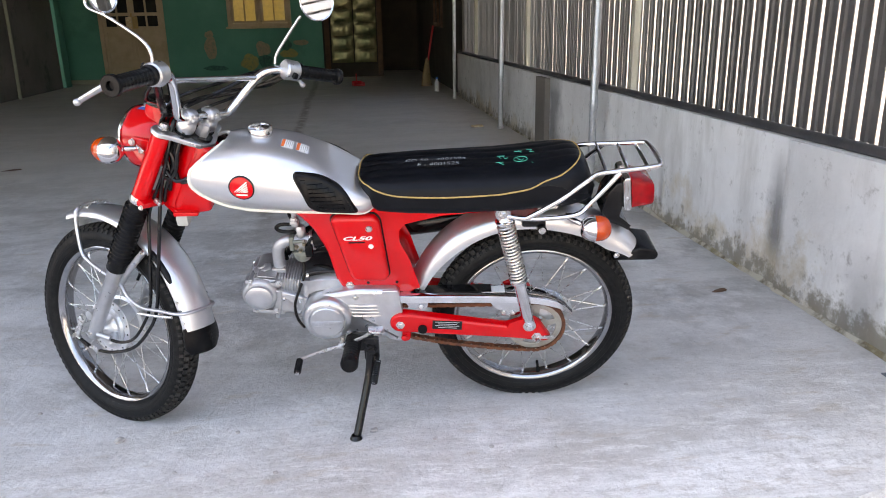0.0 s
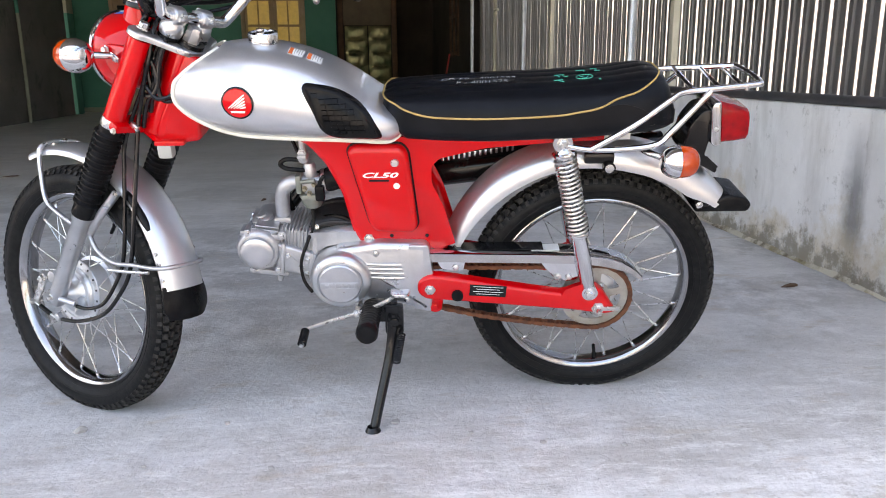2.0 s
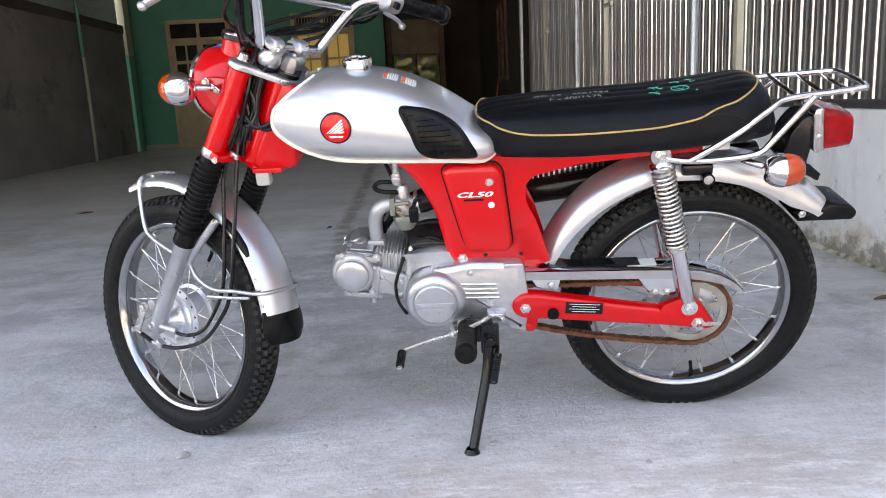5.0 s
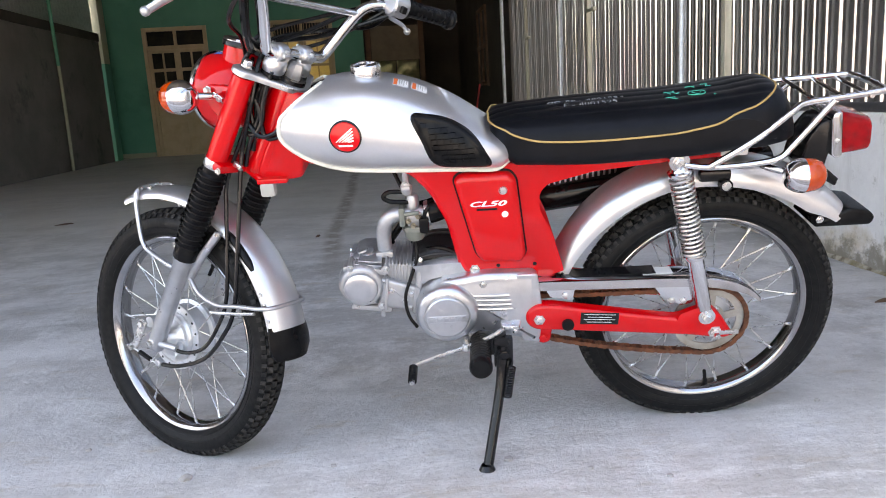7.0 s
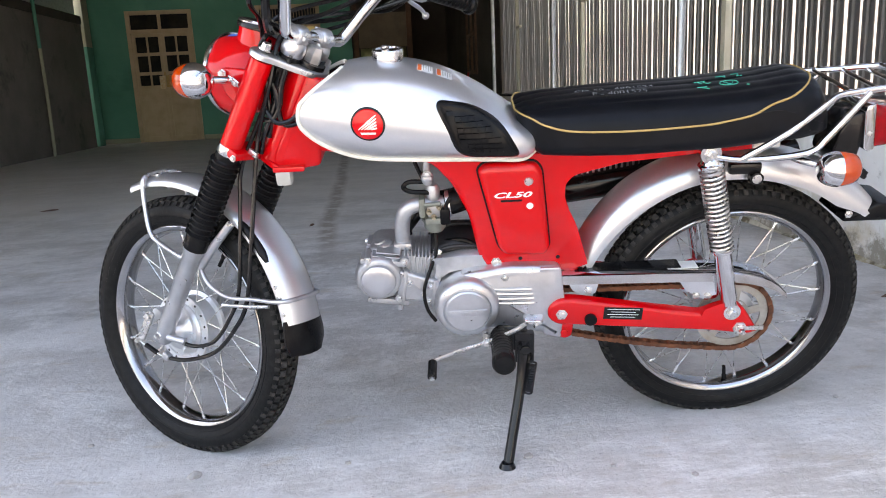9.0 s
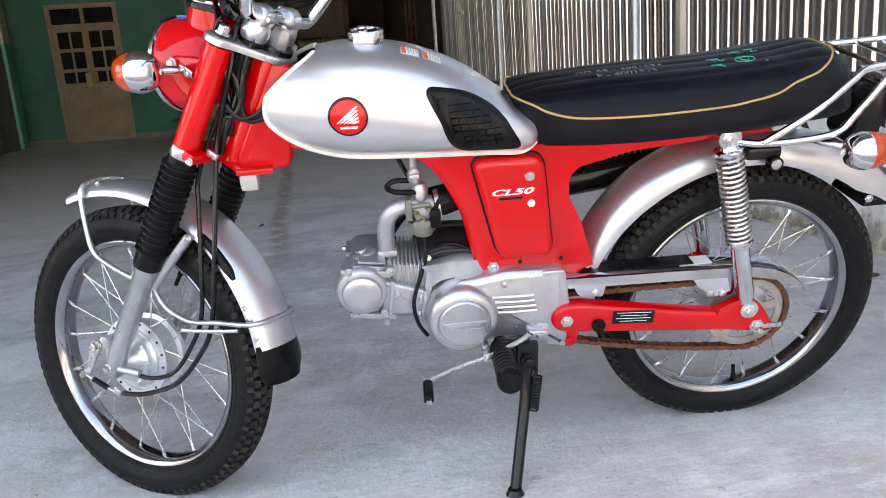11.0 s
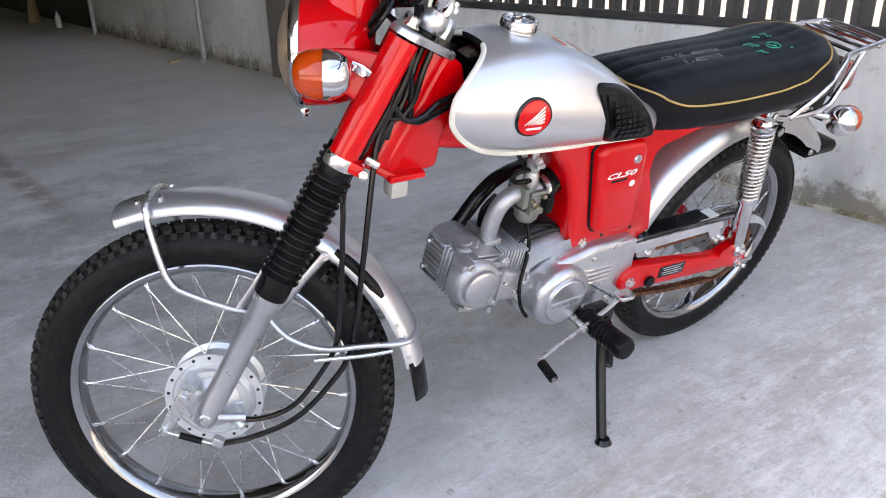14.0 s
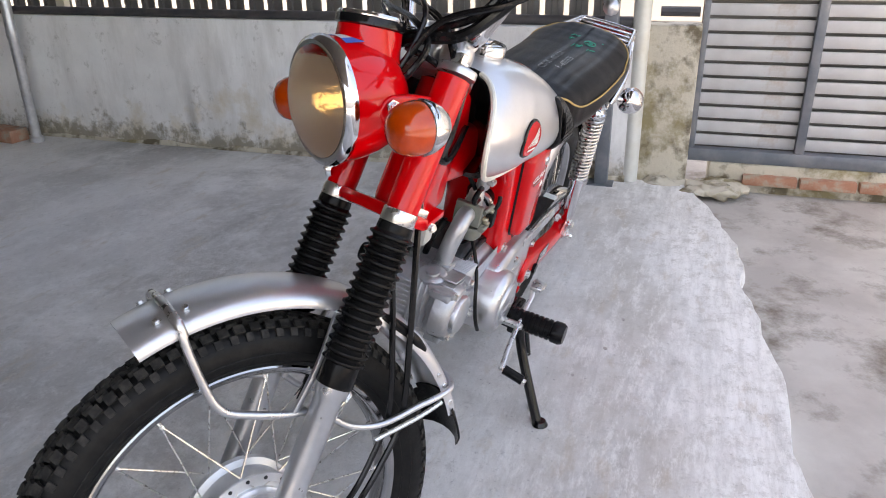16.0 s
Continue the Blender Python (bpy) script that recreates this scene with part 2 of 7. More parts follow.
def floor_material():
    m = bpy.data.materials.new("floor_cement")
    m.use_nodes = True
    n, l = m.node_tree.nodes, m.node_tree.links
    b = n["Principled BSDF"]
    where = n.new("ShaderNodeTexCoord").outputs["Object"]

    def tex(s, d=5.0, r=0.6, stretch=None):
        t = n.new("ShaderNodeTexNoise")
        t.inputs["Scale"].default_value, t.inputs["Detail"].default_value, t.inputs["Roughness"].default_value = s, d, r
        if stretch:
            mp = n.new("ShaderNodeMapping")
            mp.inputs["Scale"].default_value, mp.inputs["Rotation"].default_value = stretch, (0, 0, 0.5)
            l.new(where, mp.inputs["Vector"])
            l.new(mp.outputs["Vector"], t.inputs["Vector"])
        else:
            l.new(where, t.inputs["Vector"])
        return t.outputs["Fac"]

    def rng(v, a, c, lo=0.0, hi=1.0):
        r = n.new("ShaderNodeMapRange")
        for k, x in (("From Min", a), ("From Max", c), ("To Min", lo), ("To Max", hi)):
            r.inputs[k].default_value = x
        l.new(v, r.inputs["Value"])
        return r.outputs["Result"]

    def mixc(f, a, c):
        x = n.new("ShaderNodeMix")
        x.data_type = "RGBA"
        l.new(f, x.inputs["Factor"])
        for k, v in (("A", a), ("B", c)):
            if isinstance(v, tuple):
                x.inputs[k].default_value = (*v, 1)
            else:
                l.new(v, x.inputs[k])
        return x.outputs["Result"]

    # mottled grey, trowel streaks, damp and worn patches, grit
    c = mixc(rng(tex(0.8, 7, 0.65), 0.34, 0.68), (0.39, 0.382, 0.37), (0.56, 0.55, 0.535))
    c = mixc(rng(tex(2.4, 10, 0.78), 0.49, 0.62, 0.0, 0.8), c, (0.8, 0.8, 0.79))
    c = mixc(rng(tex(3.0, 10, 0.76, (1, 2.0, 1)), 0.52, 0.66, 0.0, 0.75), c, (0.3, 0.295, 0.28))
    c = mixc(rng(tex(11.0, 9, 0.8), 0.53, 0.66, 0.0, 0.5), c, (0.78, 0.78, 0.77))
    c = mixc(rng(tex(16.0, 9, 0.8), 0.54, 0.68, 0.0, 0.4), c, (0.3, 0.29, 0.275))
    c = mixc(rng(tex(1.7, 5), 0.62, 0.78, 0.0, 0.6), c, (0.4, 0.36, 0.31))
    c = mixc(rng(tex(1.1, 9, 0.68, (1, 2.4, 1)), 0.49, 0.6, 0.0, 0.6), c, (0.76, 0.755, 0.745))
    # pale cement towards the slab's edge, widened to paint in daylight, ragged border
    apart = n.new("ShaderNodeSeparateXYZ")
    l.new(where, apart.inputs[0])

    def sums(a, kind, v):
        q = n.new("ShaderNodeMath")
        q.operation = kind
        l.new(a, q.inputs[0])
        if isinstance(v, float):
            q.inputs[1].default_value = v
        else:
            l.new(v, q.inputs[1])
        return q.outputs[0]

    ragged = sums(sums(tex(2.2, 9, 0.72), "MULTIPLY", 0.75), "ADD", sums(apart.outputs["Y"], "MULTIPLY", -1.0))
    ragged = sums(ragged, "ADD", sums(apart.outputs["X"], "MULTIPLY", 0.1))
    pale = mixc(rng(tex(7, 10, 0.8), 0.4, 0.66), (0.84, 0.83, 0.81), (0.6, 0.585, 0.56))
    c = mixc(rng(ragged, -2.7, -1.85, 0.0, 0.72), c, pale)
    # broad worn white scuffs and brown damp patches
    c = mixc(rng(tex(1.3, 10, 0.72, (1.6, 1, 1)), 0.53, 0.66, 0.0, 0.7), c, (0.86, 0.855, 0.84))
    c = mixc(rng(tex(1.9, 8, 0.7, (1, 1.5, 1)), 0.56, 0.72, 0.0, 0.5), c, (0.44, 0.385, 0.31))
    # large soft patches, pale and grey
    c = mixc(rng(tex(0.55, 4, 0.55), 0.46, 0.64, 0.0, 0.6), c, (0.84, 0.815, 0.8))
    c = mixc(rng(tex(0.7, 4, 0.55, (1, 1.3, 1)), 0.54, 0.7, 0.0, 0.3), c, (0.44, 0.435, 0.42))
    # broom marks along the slab's front
    broom = sums(rng(tex(24, 7, 0.75, (0.14, 2.2, 1)), 0.5, 0.66, 0.0, 0.5), "MULTIPLY", rng(apart.outputs["Y"], 2.9, 2.15))
    c = mixc(broom, c, (0.4, 0.385, 0.36))
    # white brushed border of the slab
    away = sums(sums(apart.outputs["Y"], "SUBTRACT", 1.93), "SUBTRACT", rng(apart.outputs["X"], 2.0, 3.16, 0.0, 0.22))
    away = sums(away, "SUBTRACT", sums(sums(tex(3.0, 9, 0.75), "ADD", -0.5), "MULTIPLY", 0.55))
    brushed = mixc(rng(tex(14, 9, 0.8, (0.2, 1.8, 1)), 0.42, 0.7), (0.97, 0.96, 0.935), (0.6, 0.585, 0.555))
    c = mixc(sums(rng(away, 0.9, 0.4, 0.0, 0.5), "MULTIPLY", rng(tex(2.6, 9, 0.74, (0.6, 1.6, 1)), 0.4, 0.58)), c, (0.5, 0.46, 0.4))
    c = mixc(rng(away, 0.3, 0.12, 0.0, 0.94), c, brushed)
    # coarse sandy grain of the rough front stretch
    rough = rng(away, 0.75, 0.3)
    c = mixc(sums(rng(tex(19, 10, 0.86), 0.5, 0.6, 0.0, 0.65), "MULTIPLY", rough), c, (0.46, 0.425, 0.37))
    c = mixc(sums(rng(tex(13, 10, 0.86, (0.5, 1.6, 1)), 0.5, 0.6, 0.0, 0.75), "MULTIPLY", rough), c, (0.93, 0.92, 0.89))
    c = mixc(rng(tex(38.0, 8, 0.8), 0.53, 0.65, 0.0, 0.32), c, (0.84, 0.835, 0.82))
    c = mixc(rng(tex(26.0, 9, 0.82), 0.54, 0.66, 0.0, 0.36), c, (0.27, 0.255, 0.23))
    c = mixc(rng(tex(4.5, 8, 0.7, (1, 2.6, 1)), 0.57, 0.68, 0.0, 0.55), c, (0.5, 0.42, 0.32))
    # dusty brown over the inner floor, its colour lightened for the weak daylight there
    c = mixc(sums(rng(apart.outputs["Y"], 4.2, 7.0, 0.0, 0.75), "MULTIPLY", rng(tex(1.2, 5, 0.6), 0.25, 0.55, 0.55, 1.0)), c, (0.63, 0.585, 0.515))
    # a wheel streak of dirt far inside
    track = sums(sums(apart.outputs["X"], "ADD", sums(tex(0.5, 2), "MULTIPLY", 0.2)), "ADD", -1.13)
    track = sums(sums(track, "ABSOLUTE", 0.0), "MULTIPLY", 14.0)
    c = mixc(sums(rng(track, 0.3, 0.95, 0.7, 0.0), "MULTIPLY", sums(rng(apart.outputs["Y"], 4.2, 5.0), "MULTIPLY", rng(tex(9, 5), 0.36, 0.52))), c, (0.25, 0.2, 0.155))
    c = mixc(rng(tex(90, 3, 0.7), 0.63, 0.76, 0.0, 0.7), c, (0.26, 0.25, 0.24))
    c = mixc(rng(tex(55, 3, 0.7), 0.64, 0.78, 0.0, 0.6), c, (0.6, 0.6, 0.6))
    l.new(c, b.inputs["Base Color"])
    l.new(rng(tex(3, 5), 0.3, 0.7, 0.5, 0.8), b.inputs["Roughness"])
    k = n.new("ShaderNodeBump")
    k.inputs["Strength"].default_value, k.inputs["Distance"].default_value = 0.5, 0.01
    mm = n.new("ShaderNodeMath")
    l.new(tex(70, 6, 0.7), mm.inputs[0])
    l.new(tex(9, 4), mm.inputs[1])
    l.new(mm.outputs[0], k.inputs["Height"])
    l.new(k.outputs["Normal"], b.inputs["Normal"])
    return m


def wall_material():
    """Pale cement plaster with streaks, damp ochre patches low down and two dark runs."""
    m = bpy.data.materials.new("damp_plaster")
    m.use_nodes = True
    n, l = m.node_tree.nodes, m.node_tree.links
    b = n["Principled BSDF"]
    where = n.new("ShaderNodeTexCoord").outputs["Object"]
    apart = n.new("ShaderNodeSeparateXYZ")
    l.new(where, apart.inputs[0])

    def tex(s, d=6.0, r=0.65, stretch=(1, 1, 1)):
        t = n.new("ShaderNodeTexNoise")
        t.inputs["Scale"].default_value, t.inputs["Detail"].default_value, t.inputs["Roughness"].default_value = s, d, r
        mp = n.new("ShaderNodeMapping")
        mp.inputs["Scale"].default_value = stretch
        l.new(where, mp.inputs["Vector"])
        l.new(mp.outputs["Vector"], t.inputs["Vector"])
        return t.outputs["Fac"]

    def rng(v, a, c, lo=0.0, hi=1.0):
        r = n.new("ShaderNodeMapRange")
        for k, x in (("From Min", a), ("From Max", c), ("To Min", lo), ("To Max", hi)):
            r.inputs[k].default_value = x
        l.new(v, r.inputs["Value"])
        return r.outputs["Result"]

    def calc(kind, a, v):
        q = n.new("ShaderNodeMath")
        q.operation = kind
        for k, x in enumerate((a, v)):
            if isinstance(x, float):
                q.inputs[k].default_value = x
            else:
                l.new(x, q.inputs[k])
        return q.outputs[0]

    def mixc(f, a, c):
        x = n.new("ShaderNodeMix")
        x.data_type = "RGBA"
        l.new(f, x.inputs["Factor"])
        for k, v in (("A", a), ("B", c)):
            if isinstance(v, tuple):
                x.inputs[k].default_value = (*v, 1)
            else:
                l.new(v, x.inputs[k])
        return x.outputs["Result"]

    c = mixc(rng(tex(1.8, 7), 0.35, 0.68), (0.68, 0.67, 0.66), (0.86, 0.855, 0.845))
    c = mixc(rng(tex(3.0, 6, 0.7, (1, 1, 0.25)), 0.52, 0.74), c, (0.56, 0.545, 0.52))
    c = mixc(rng(tex(14, 8, 0.75), 0.57, 0.72), c, (0.4, 0.385, 0.36))
    low = calc("ADD", tex(3.2, 8, 0.7), calc("MULTIPLY", apart.outputs["Z"], -0.75))
    c = mixc(rng(low, 0.37, 0.54, 0.0, 0.8), c, (0.55, 0.46, 0.32))
    lower = calc("ADD", tex(9.0, 9, 0.75), calc("MULTIPLY", apart.outputs["Z"], -1.5))
    c = mixc(rng(lower, 0.35, 0.47, 0.0, 0.85), c, (0.24, 0.21, 0.16))
    for y, wide, lo, hi, tone in ((3.33, 0.085, 0.12, 0.46, 0.75), (6.55, 0.28, 0.0, 0.6, 0.7), (4.42, 0.035, 0.05, 0.3, 0.4), (2.78, 0.1, 0.0, 0.24, 0.45)):
        off = calc("ABSOLUTE", calc("ADD", calc("ADD", apart.outputs["Y"], -y), calc("MULTIPLY", calc("ADD", tex(4, 5), -0.5), wide * 1.6)), 0.0)
        f = calc("MULTIPLY", rng(off, wide * 0.2, wide, tone, 0.0), calc("MULTIPLY", rng(apart.outputs["Z"], lo - 0.05, lo + 0.08), rng(apart.outputs["Z"], hi - 0.12, hi + 0.1, 1.0, 0.0)))
        c = mixc(f, c, (0.12, 0.12, 0.125))
    l.new(c, b.inputs["Base Color"])
    b.inputs["Roughness"].default_value = 0.85
    k = n.new("ShaderNodeBump")
    k.inputs["Strength"].default_value, k.inputs["Distance"].default_value = 0.25, 0.01
    l.new(tex(30, 6), k.inputs["Height"])
    l.new(k.outputs["Normal"], b.inputs["Normal"])
    return m


M["floor"] = floor_material()
M["wall"] = wall_material()
M["light_cement"] = material("light_cement", (0.5, 0.48, 0.44), 0.85, second=(0.6, 0.585, 0.55), scale=6, detail=8, bump=0.3, bump_scale=50, stains=(0.36, 0.34, 0.31), stain_scale=4)
M["ground"] = material("ground", (0.42, 0.39, 0.36), 0.9, second=(0.54, 0.515, 0.48), scale=3.5, detail=9, bump=0.5, bump_scale=30, stains=(0.2, 0.17, 0.14), stain_scale=4.5, stain_cut=(0.5, 0.68))


# ---- mesh helpers ----
def finish(bm, angle=38):
    bmesh.ops.remove_doubles(bm, verts=bm.verts, dist=1e-6)
    bmesh.ops.recalc_face_normals(bm, faces=bm.faces)
    for f in bm.faces:
        f.smooth = True
    for e in bm.edges:
        e.smooth = len(e.link_faces) == 2 and e.calc_face_angle(0) < radians(angle)


def part(name, bm, mat, parent=None, label="", m=None, angle=38):
    """Links a bmesh as one mesh object, under a thing or a part."""
    finish(bm, angle)
    me = bpy.data.meshes.new(name)
    bm.to_mesh(me)
    bm.free()
    me.materials.append(M[mat])
    ob = new(name, me)
    ob.parent = parent
    if m is not None:
        ob.matrix_local = m
    if label:
        ob["label"] = label
    return ob


def again(ob, m, name=None):
    """Another object on the same mesh, under the same parent."""
    o = new(name or ob.name.split(".")[0], ob.data)
    o.parent = ob.parent
    o.matrix_local = m
    if "label" in ob:
        o["label"] = ob["label"]
    return o


def empty(name, m, label, category, group=""):
    e = new(name)
    e.empty_display_size = 0.1
    e.matrix_world = m
    return tagged(e, label, category, group)


def box(bm, size, at, bevel=0.0, m=None, seg=2):
    r = bmesh.ops.create_cube(bm, size=1.0, matrix=(m or Matrix()) @ Matrix.Translation(at) @ Matrix.Diagonal((*size, 1)))
    if bevel:
        es = {e for v in r["verts"] for e in v.link_edges}
        bmesh.ops.bevel(bm, geom=list(es), offset=bevel, segments=seg, affect="EDGES", profile=0.6)
    return bm


def lathe(bm, profile, seg=32, m=None):
    """Turns (radius, height) pairs about z."""
    m = m or Matrix()
    rings = []
    for r, h in profile:
        if r < 1e-5:
            rings.append([bm.verts.new(m @ Vector((0, 0, h)))])
        else:
            rings.append([bm.verts.new(m @ Vector((r * math.cos(2 * math.pi * k / seg), r * math.sin(2 * math.pi * k / seg), h))) for k in range(seg)])
    for a, b in zip(rings, rings[1:]):
        for k in range(seg):
            q = [a[k % len(a)], a[(k + 1) % len(a)], b[(k + 1) % len(b)], b[k % len(b)]]
            q = list(dict.fromkeys(q))
            if len(q) > 2:
                bm.faces.new(q)
    return bm


def smooth_path(points, steps=6, closed=False):
    p = [Vector(q) for q in points]
    if len(p) < 3:
        return p
    out, n = [], len(p)
    for i in range(n if closed else n - 1):
        a, b, c, d = (p[(i - 1) % n], p[i], p[(i + 1) % n], p[(i + 2) % n]) if closed else (p[max(i - 1, 0)], p[i], p[i + 1], p[min(i + 2, n - 1)])
        for s in range(steps):
            t = s / steps
            out.append(0.5 * (2 * b + (c - a) * t + (2 * a - 5 * b + 4 * c - d) * t * t + (3 * b - a - 3 * c + d) * t ** 3))
    if not closed:
        out.append(p[-1])
    return out


def tube(bm, points, r, seg=10, steps=6, closed=False, m=None, smooth=True, squash=1.0):
    """A round bar along points; r may be a number or one per given point."""
    m = m or Matrix()
    path = smooth_path(points, steps, closed) if smooth else [Vector(q) for q in points]
    n = len(path)
    if isinstance(r, (list, tuple)):
        k = len(r) - 1
        radii = [r[min(int(i / (n - 1) * k), k - 1)] * (1 - (i / (n - 1) * k - min(int(i / (n - 1) * k), k - 1))) + r[min(int(i / (n - 1) * k), k - 1) + 1] * (i / (n - 1) * k - min(int(i / (n - 1) * k), k - 1)) for i in range(n)]
    else:
        radii = [r] * n
    side, rings = None, []
    for i in range(n):
        t = (path[(i + 1) % n] - path[i - 1]) if closed else (path[min(i + 1, n - 1)] - path[max(i - 1, 0)])
        t.normalize()
        if side is None:
            side = t.orthogonal().normalized()
        side = (side - t * side.dot(t)).normalized()
        up = t.cross(side)
        rings.append([bm.verts.new(m @ (path[i] + radii[i] * (math.cos(2 * math.pi * k / seg) * side + squash * math.sin(2 * math.pi * k / seg) * up))) for k in range(seg)])
    for i in range(n if closed else n - 1):
        a, b = rings[i], rings[(i + 1) % n]
        for k in range(seg):
            bm.faces.new((a[k], a[(k + 1) % seg], b[(k + 1) % seg], b[k]))
    if not closed:
        bm.faces.new(rings[0][::-1])
        bm.faces.new(rings[-1])
    return bm


def loft(bm, rings, caps=(True, True), m=None, wrap=True):
    m = m or Matrix()
    vs = [[bm.verts.new(m @ Vector(p)) for p in ring] for ring in rings]
    for a, b in zip(vs, vs[1:]):
        for k in range(len(a) if wrap else len(a) - 1):
            bm.faces.new((a[k], a[(k + 1) % len(a)], b[(k + 1) % len(b)], b[k]))
    if caps[0]:
        bm.faces.new(vs[0][::-1])
    if caps[1]:
        bm.faces.new(vs[-1])
    return vs


def rounded(poly, r, seg=4):
    """A polygon in the plane with its corners rounded."""
    out, n = [], len(poly)
    for i in range(n):
        p, a, b = Vector(poly[i]), Vector(poly[i - 1]), Vector(poly[(i + 1) % n])
        q = r[i] if isinstance(r, (list, tuple)) else r
        d = min(q, (a - p).length * 0.45, (b - p).length * 0.45)
        s, e = p + (a - p).normalized() * d, p + (b - p).normalized() * d
        for k in range(seg + 1):
            t = k / seg
            out.append((1 - t) ** 2 * s + 2 * t * (1 - t) * p + t * t * e)
    return out


def prism(bm, poly, y0, y1, bevel=0.0, m=None, flat="xz"):
    """A flat polygon (x, z) drawn out from y0 to y1, its outer edge at y1 rounded off."""
    m = m or Matrix()
    c = sum((Vector(p) for p in poly), Vector((0, 0))) / len(poly)
    s = 1 if y1 > y0 else -1

    def ring(inset, y):
        out = []
        n = len(poly)
        for i in range(n):
            p, a, b = Vector(poly[i]), Vector(poly[i - 1]), Vector(poly[(i + 1) % n])
            t = (b - a).normalized()
            nrm = Vector((t.y, -t.x))
            if nrm.dot(c - p) < 0 and inset:
                nrm = -nrm
            q = p + nrm * inset
            out.append((q.x, y, q.y))
        return out

    rings = [ring(0, y0)]
    if bevel:
        for k in range(4):
            a = k / 3 * math.pi / 2
            rings.append(ring(bevel * (1 - math.cos(a)), y1 - s * bevel * (1 - math.sin(a))))
    else:
        rings.append(ring(0, y1))
    loft(bm, rings, m=m)
    return bm


def bolt(bm, at, r=0.006, h=0.005, axis=(0, 1, 0), m=None):
    q = Vector(axis).to_track_quat("Z", "Y").to_matrix().to_4x4()
    mm = (m or Matrix()) @ Matrix.Translation(at) @ q
    lathe(bm, [(0, 0), (r * 1.35, 0), (r * 1.35, h * 0.25), (r, h * 0.28), (r, h), (r * 0.8, h * 1.15), (0, h * 1.15)], 6, mm)
    return bm


def interp(x, pts):
    """A smooth curve through (x, value) pairs in falling or rising order of x."""
    pts = sorted(pts)
    if x <= pts[0][0]:
        return pts[0][1]
    for (a, u), (b, v) in zip(pts, pts[1:]):
        if x <= b:
            t = (x - a) / (b - a)
            t = t * t * (3 - 2 * t) * 0.5 + t * 0.5
            return u + (v - u) * t
    return pts[-1][1]


def lettering(words, size, mat, parent, m, shear=0.0, lift=0.0008, onto=None, thick=0.0, bold=0.0):
    cu = bpy.data.curves.new("lettering", "FONT")
    cu.body, cu.size, cu.shear, cu.extrude = words, size, shear, thick
    cu.resolution_u, cu.offset = 3, bold
    tmp = bpy.data.objects.new("lettering", cu)
    scene.collection.objects.link(tmp)
    dg = bpy.context.evaluated_depsgraph_get()
    me = bpy.data.meshes.new_from_object(tmp.evaluated_get(dg))
    bpy.data.objects.remove(tmp)
    me.materials.clear()
    me.materials.append(M[mat])
    if onto:
        for v in me.vertices:
            v.co = onto(m @ v.co)
    ob = new("lettering", me)
    ob.parent = parent
    if not onto:
        ob.matrix_local = m
    return ob


# ---- the shed: floor, walls, roof ----
def roof_height(y):
    return 3.05 + 0.45 * (y - 2.0) / 16.0


def floor_height(x, y):
    dip = -0.019 * math.exp(-((x - 0.86) ** 2 + (y - 2.71) ** 2) / 0.18)
    return dip * 1.25 + 0.0022 * noise.noise(Vector((x * 1.3, y * 1.3, 3.0)))


def slab_edge(x):
    y = interp(x, [(-3.7, 1.95), (1.0, 1.92), (1.42, 1.905), (1.58, 1.93), (1.8, 1.915), (2.1, 1.97), (2.57, 1.995), (2.9, 2.06), (3.16, 2.17)])
    return y + 0.026 * noise.noise(Vector((x * 5, 0, 0))) + 0.022 * noise.noise(Vector((x * 14, 4, 0)))


def structure(name, bm, mat, label):
    return tagged(part(name, bm, mat), label, name.split("_")[0], kind="structure")


def build_floor():
    bm = bmesh.new()
    xs = [-3.7 + 0.05 * i for i in range(141)]
    ys = [2.03 + 0.1 * j for j in range(164)]
    grid = [[bm.verts.new((x, slab_edge(x) if j == 0 else max(y, slab_edge(x) + 0.03 * j), floor_height(x, y))) for x in xs] for j, y in enumerate(ys)]
    for a, b in zip(grid, grid[1:]):
        for i in range(len(xs) - 1):
            bm.faces.new((a[i], a[i + 1], b[i + 1], b[i]))
    edge = [bm.verts.new(v.co - Vector((0, 0.012, 0.05))) for v in grid[0]]
    for i in range(len(xs) - 1):
        bm.faces.new((edge[i], edge[i + 1], grid[0][i + 1], grid[0][i]))
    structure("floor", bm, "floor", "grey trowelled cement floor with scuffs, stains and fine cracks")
    bm = bmesh.new()
    bmesh.ops.create_grid(bm, x_segments=60, y_segments=60, size=300, matrix=Matrix.Translation((0, 0, -0.04)))
    structure("ground", bm, "ground", "grey-brown worn concrete yard in front of the shed")


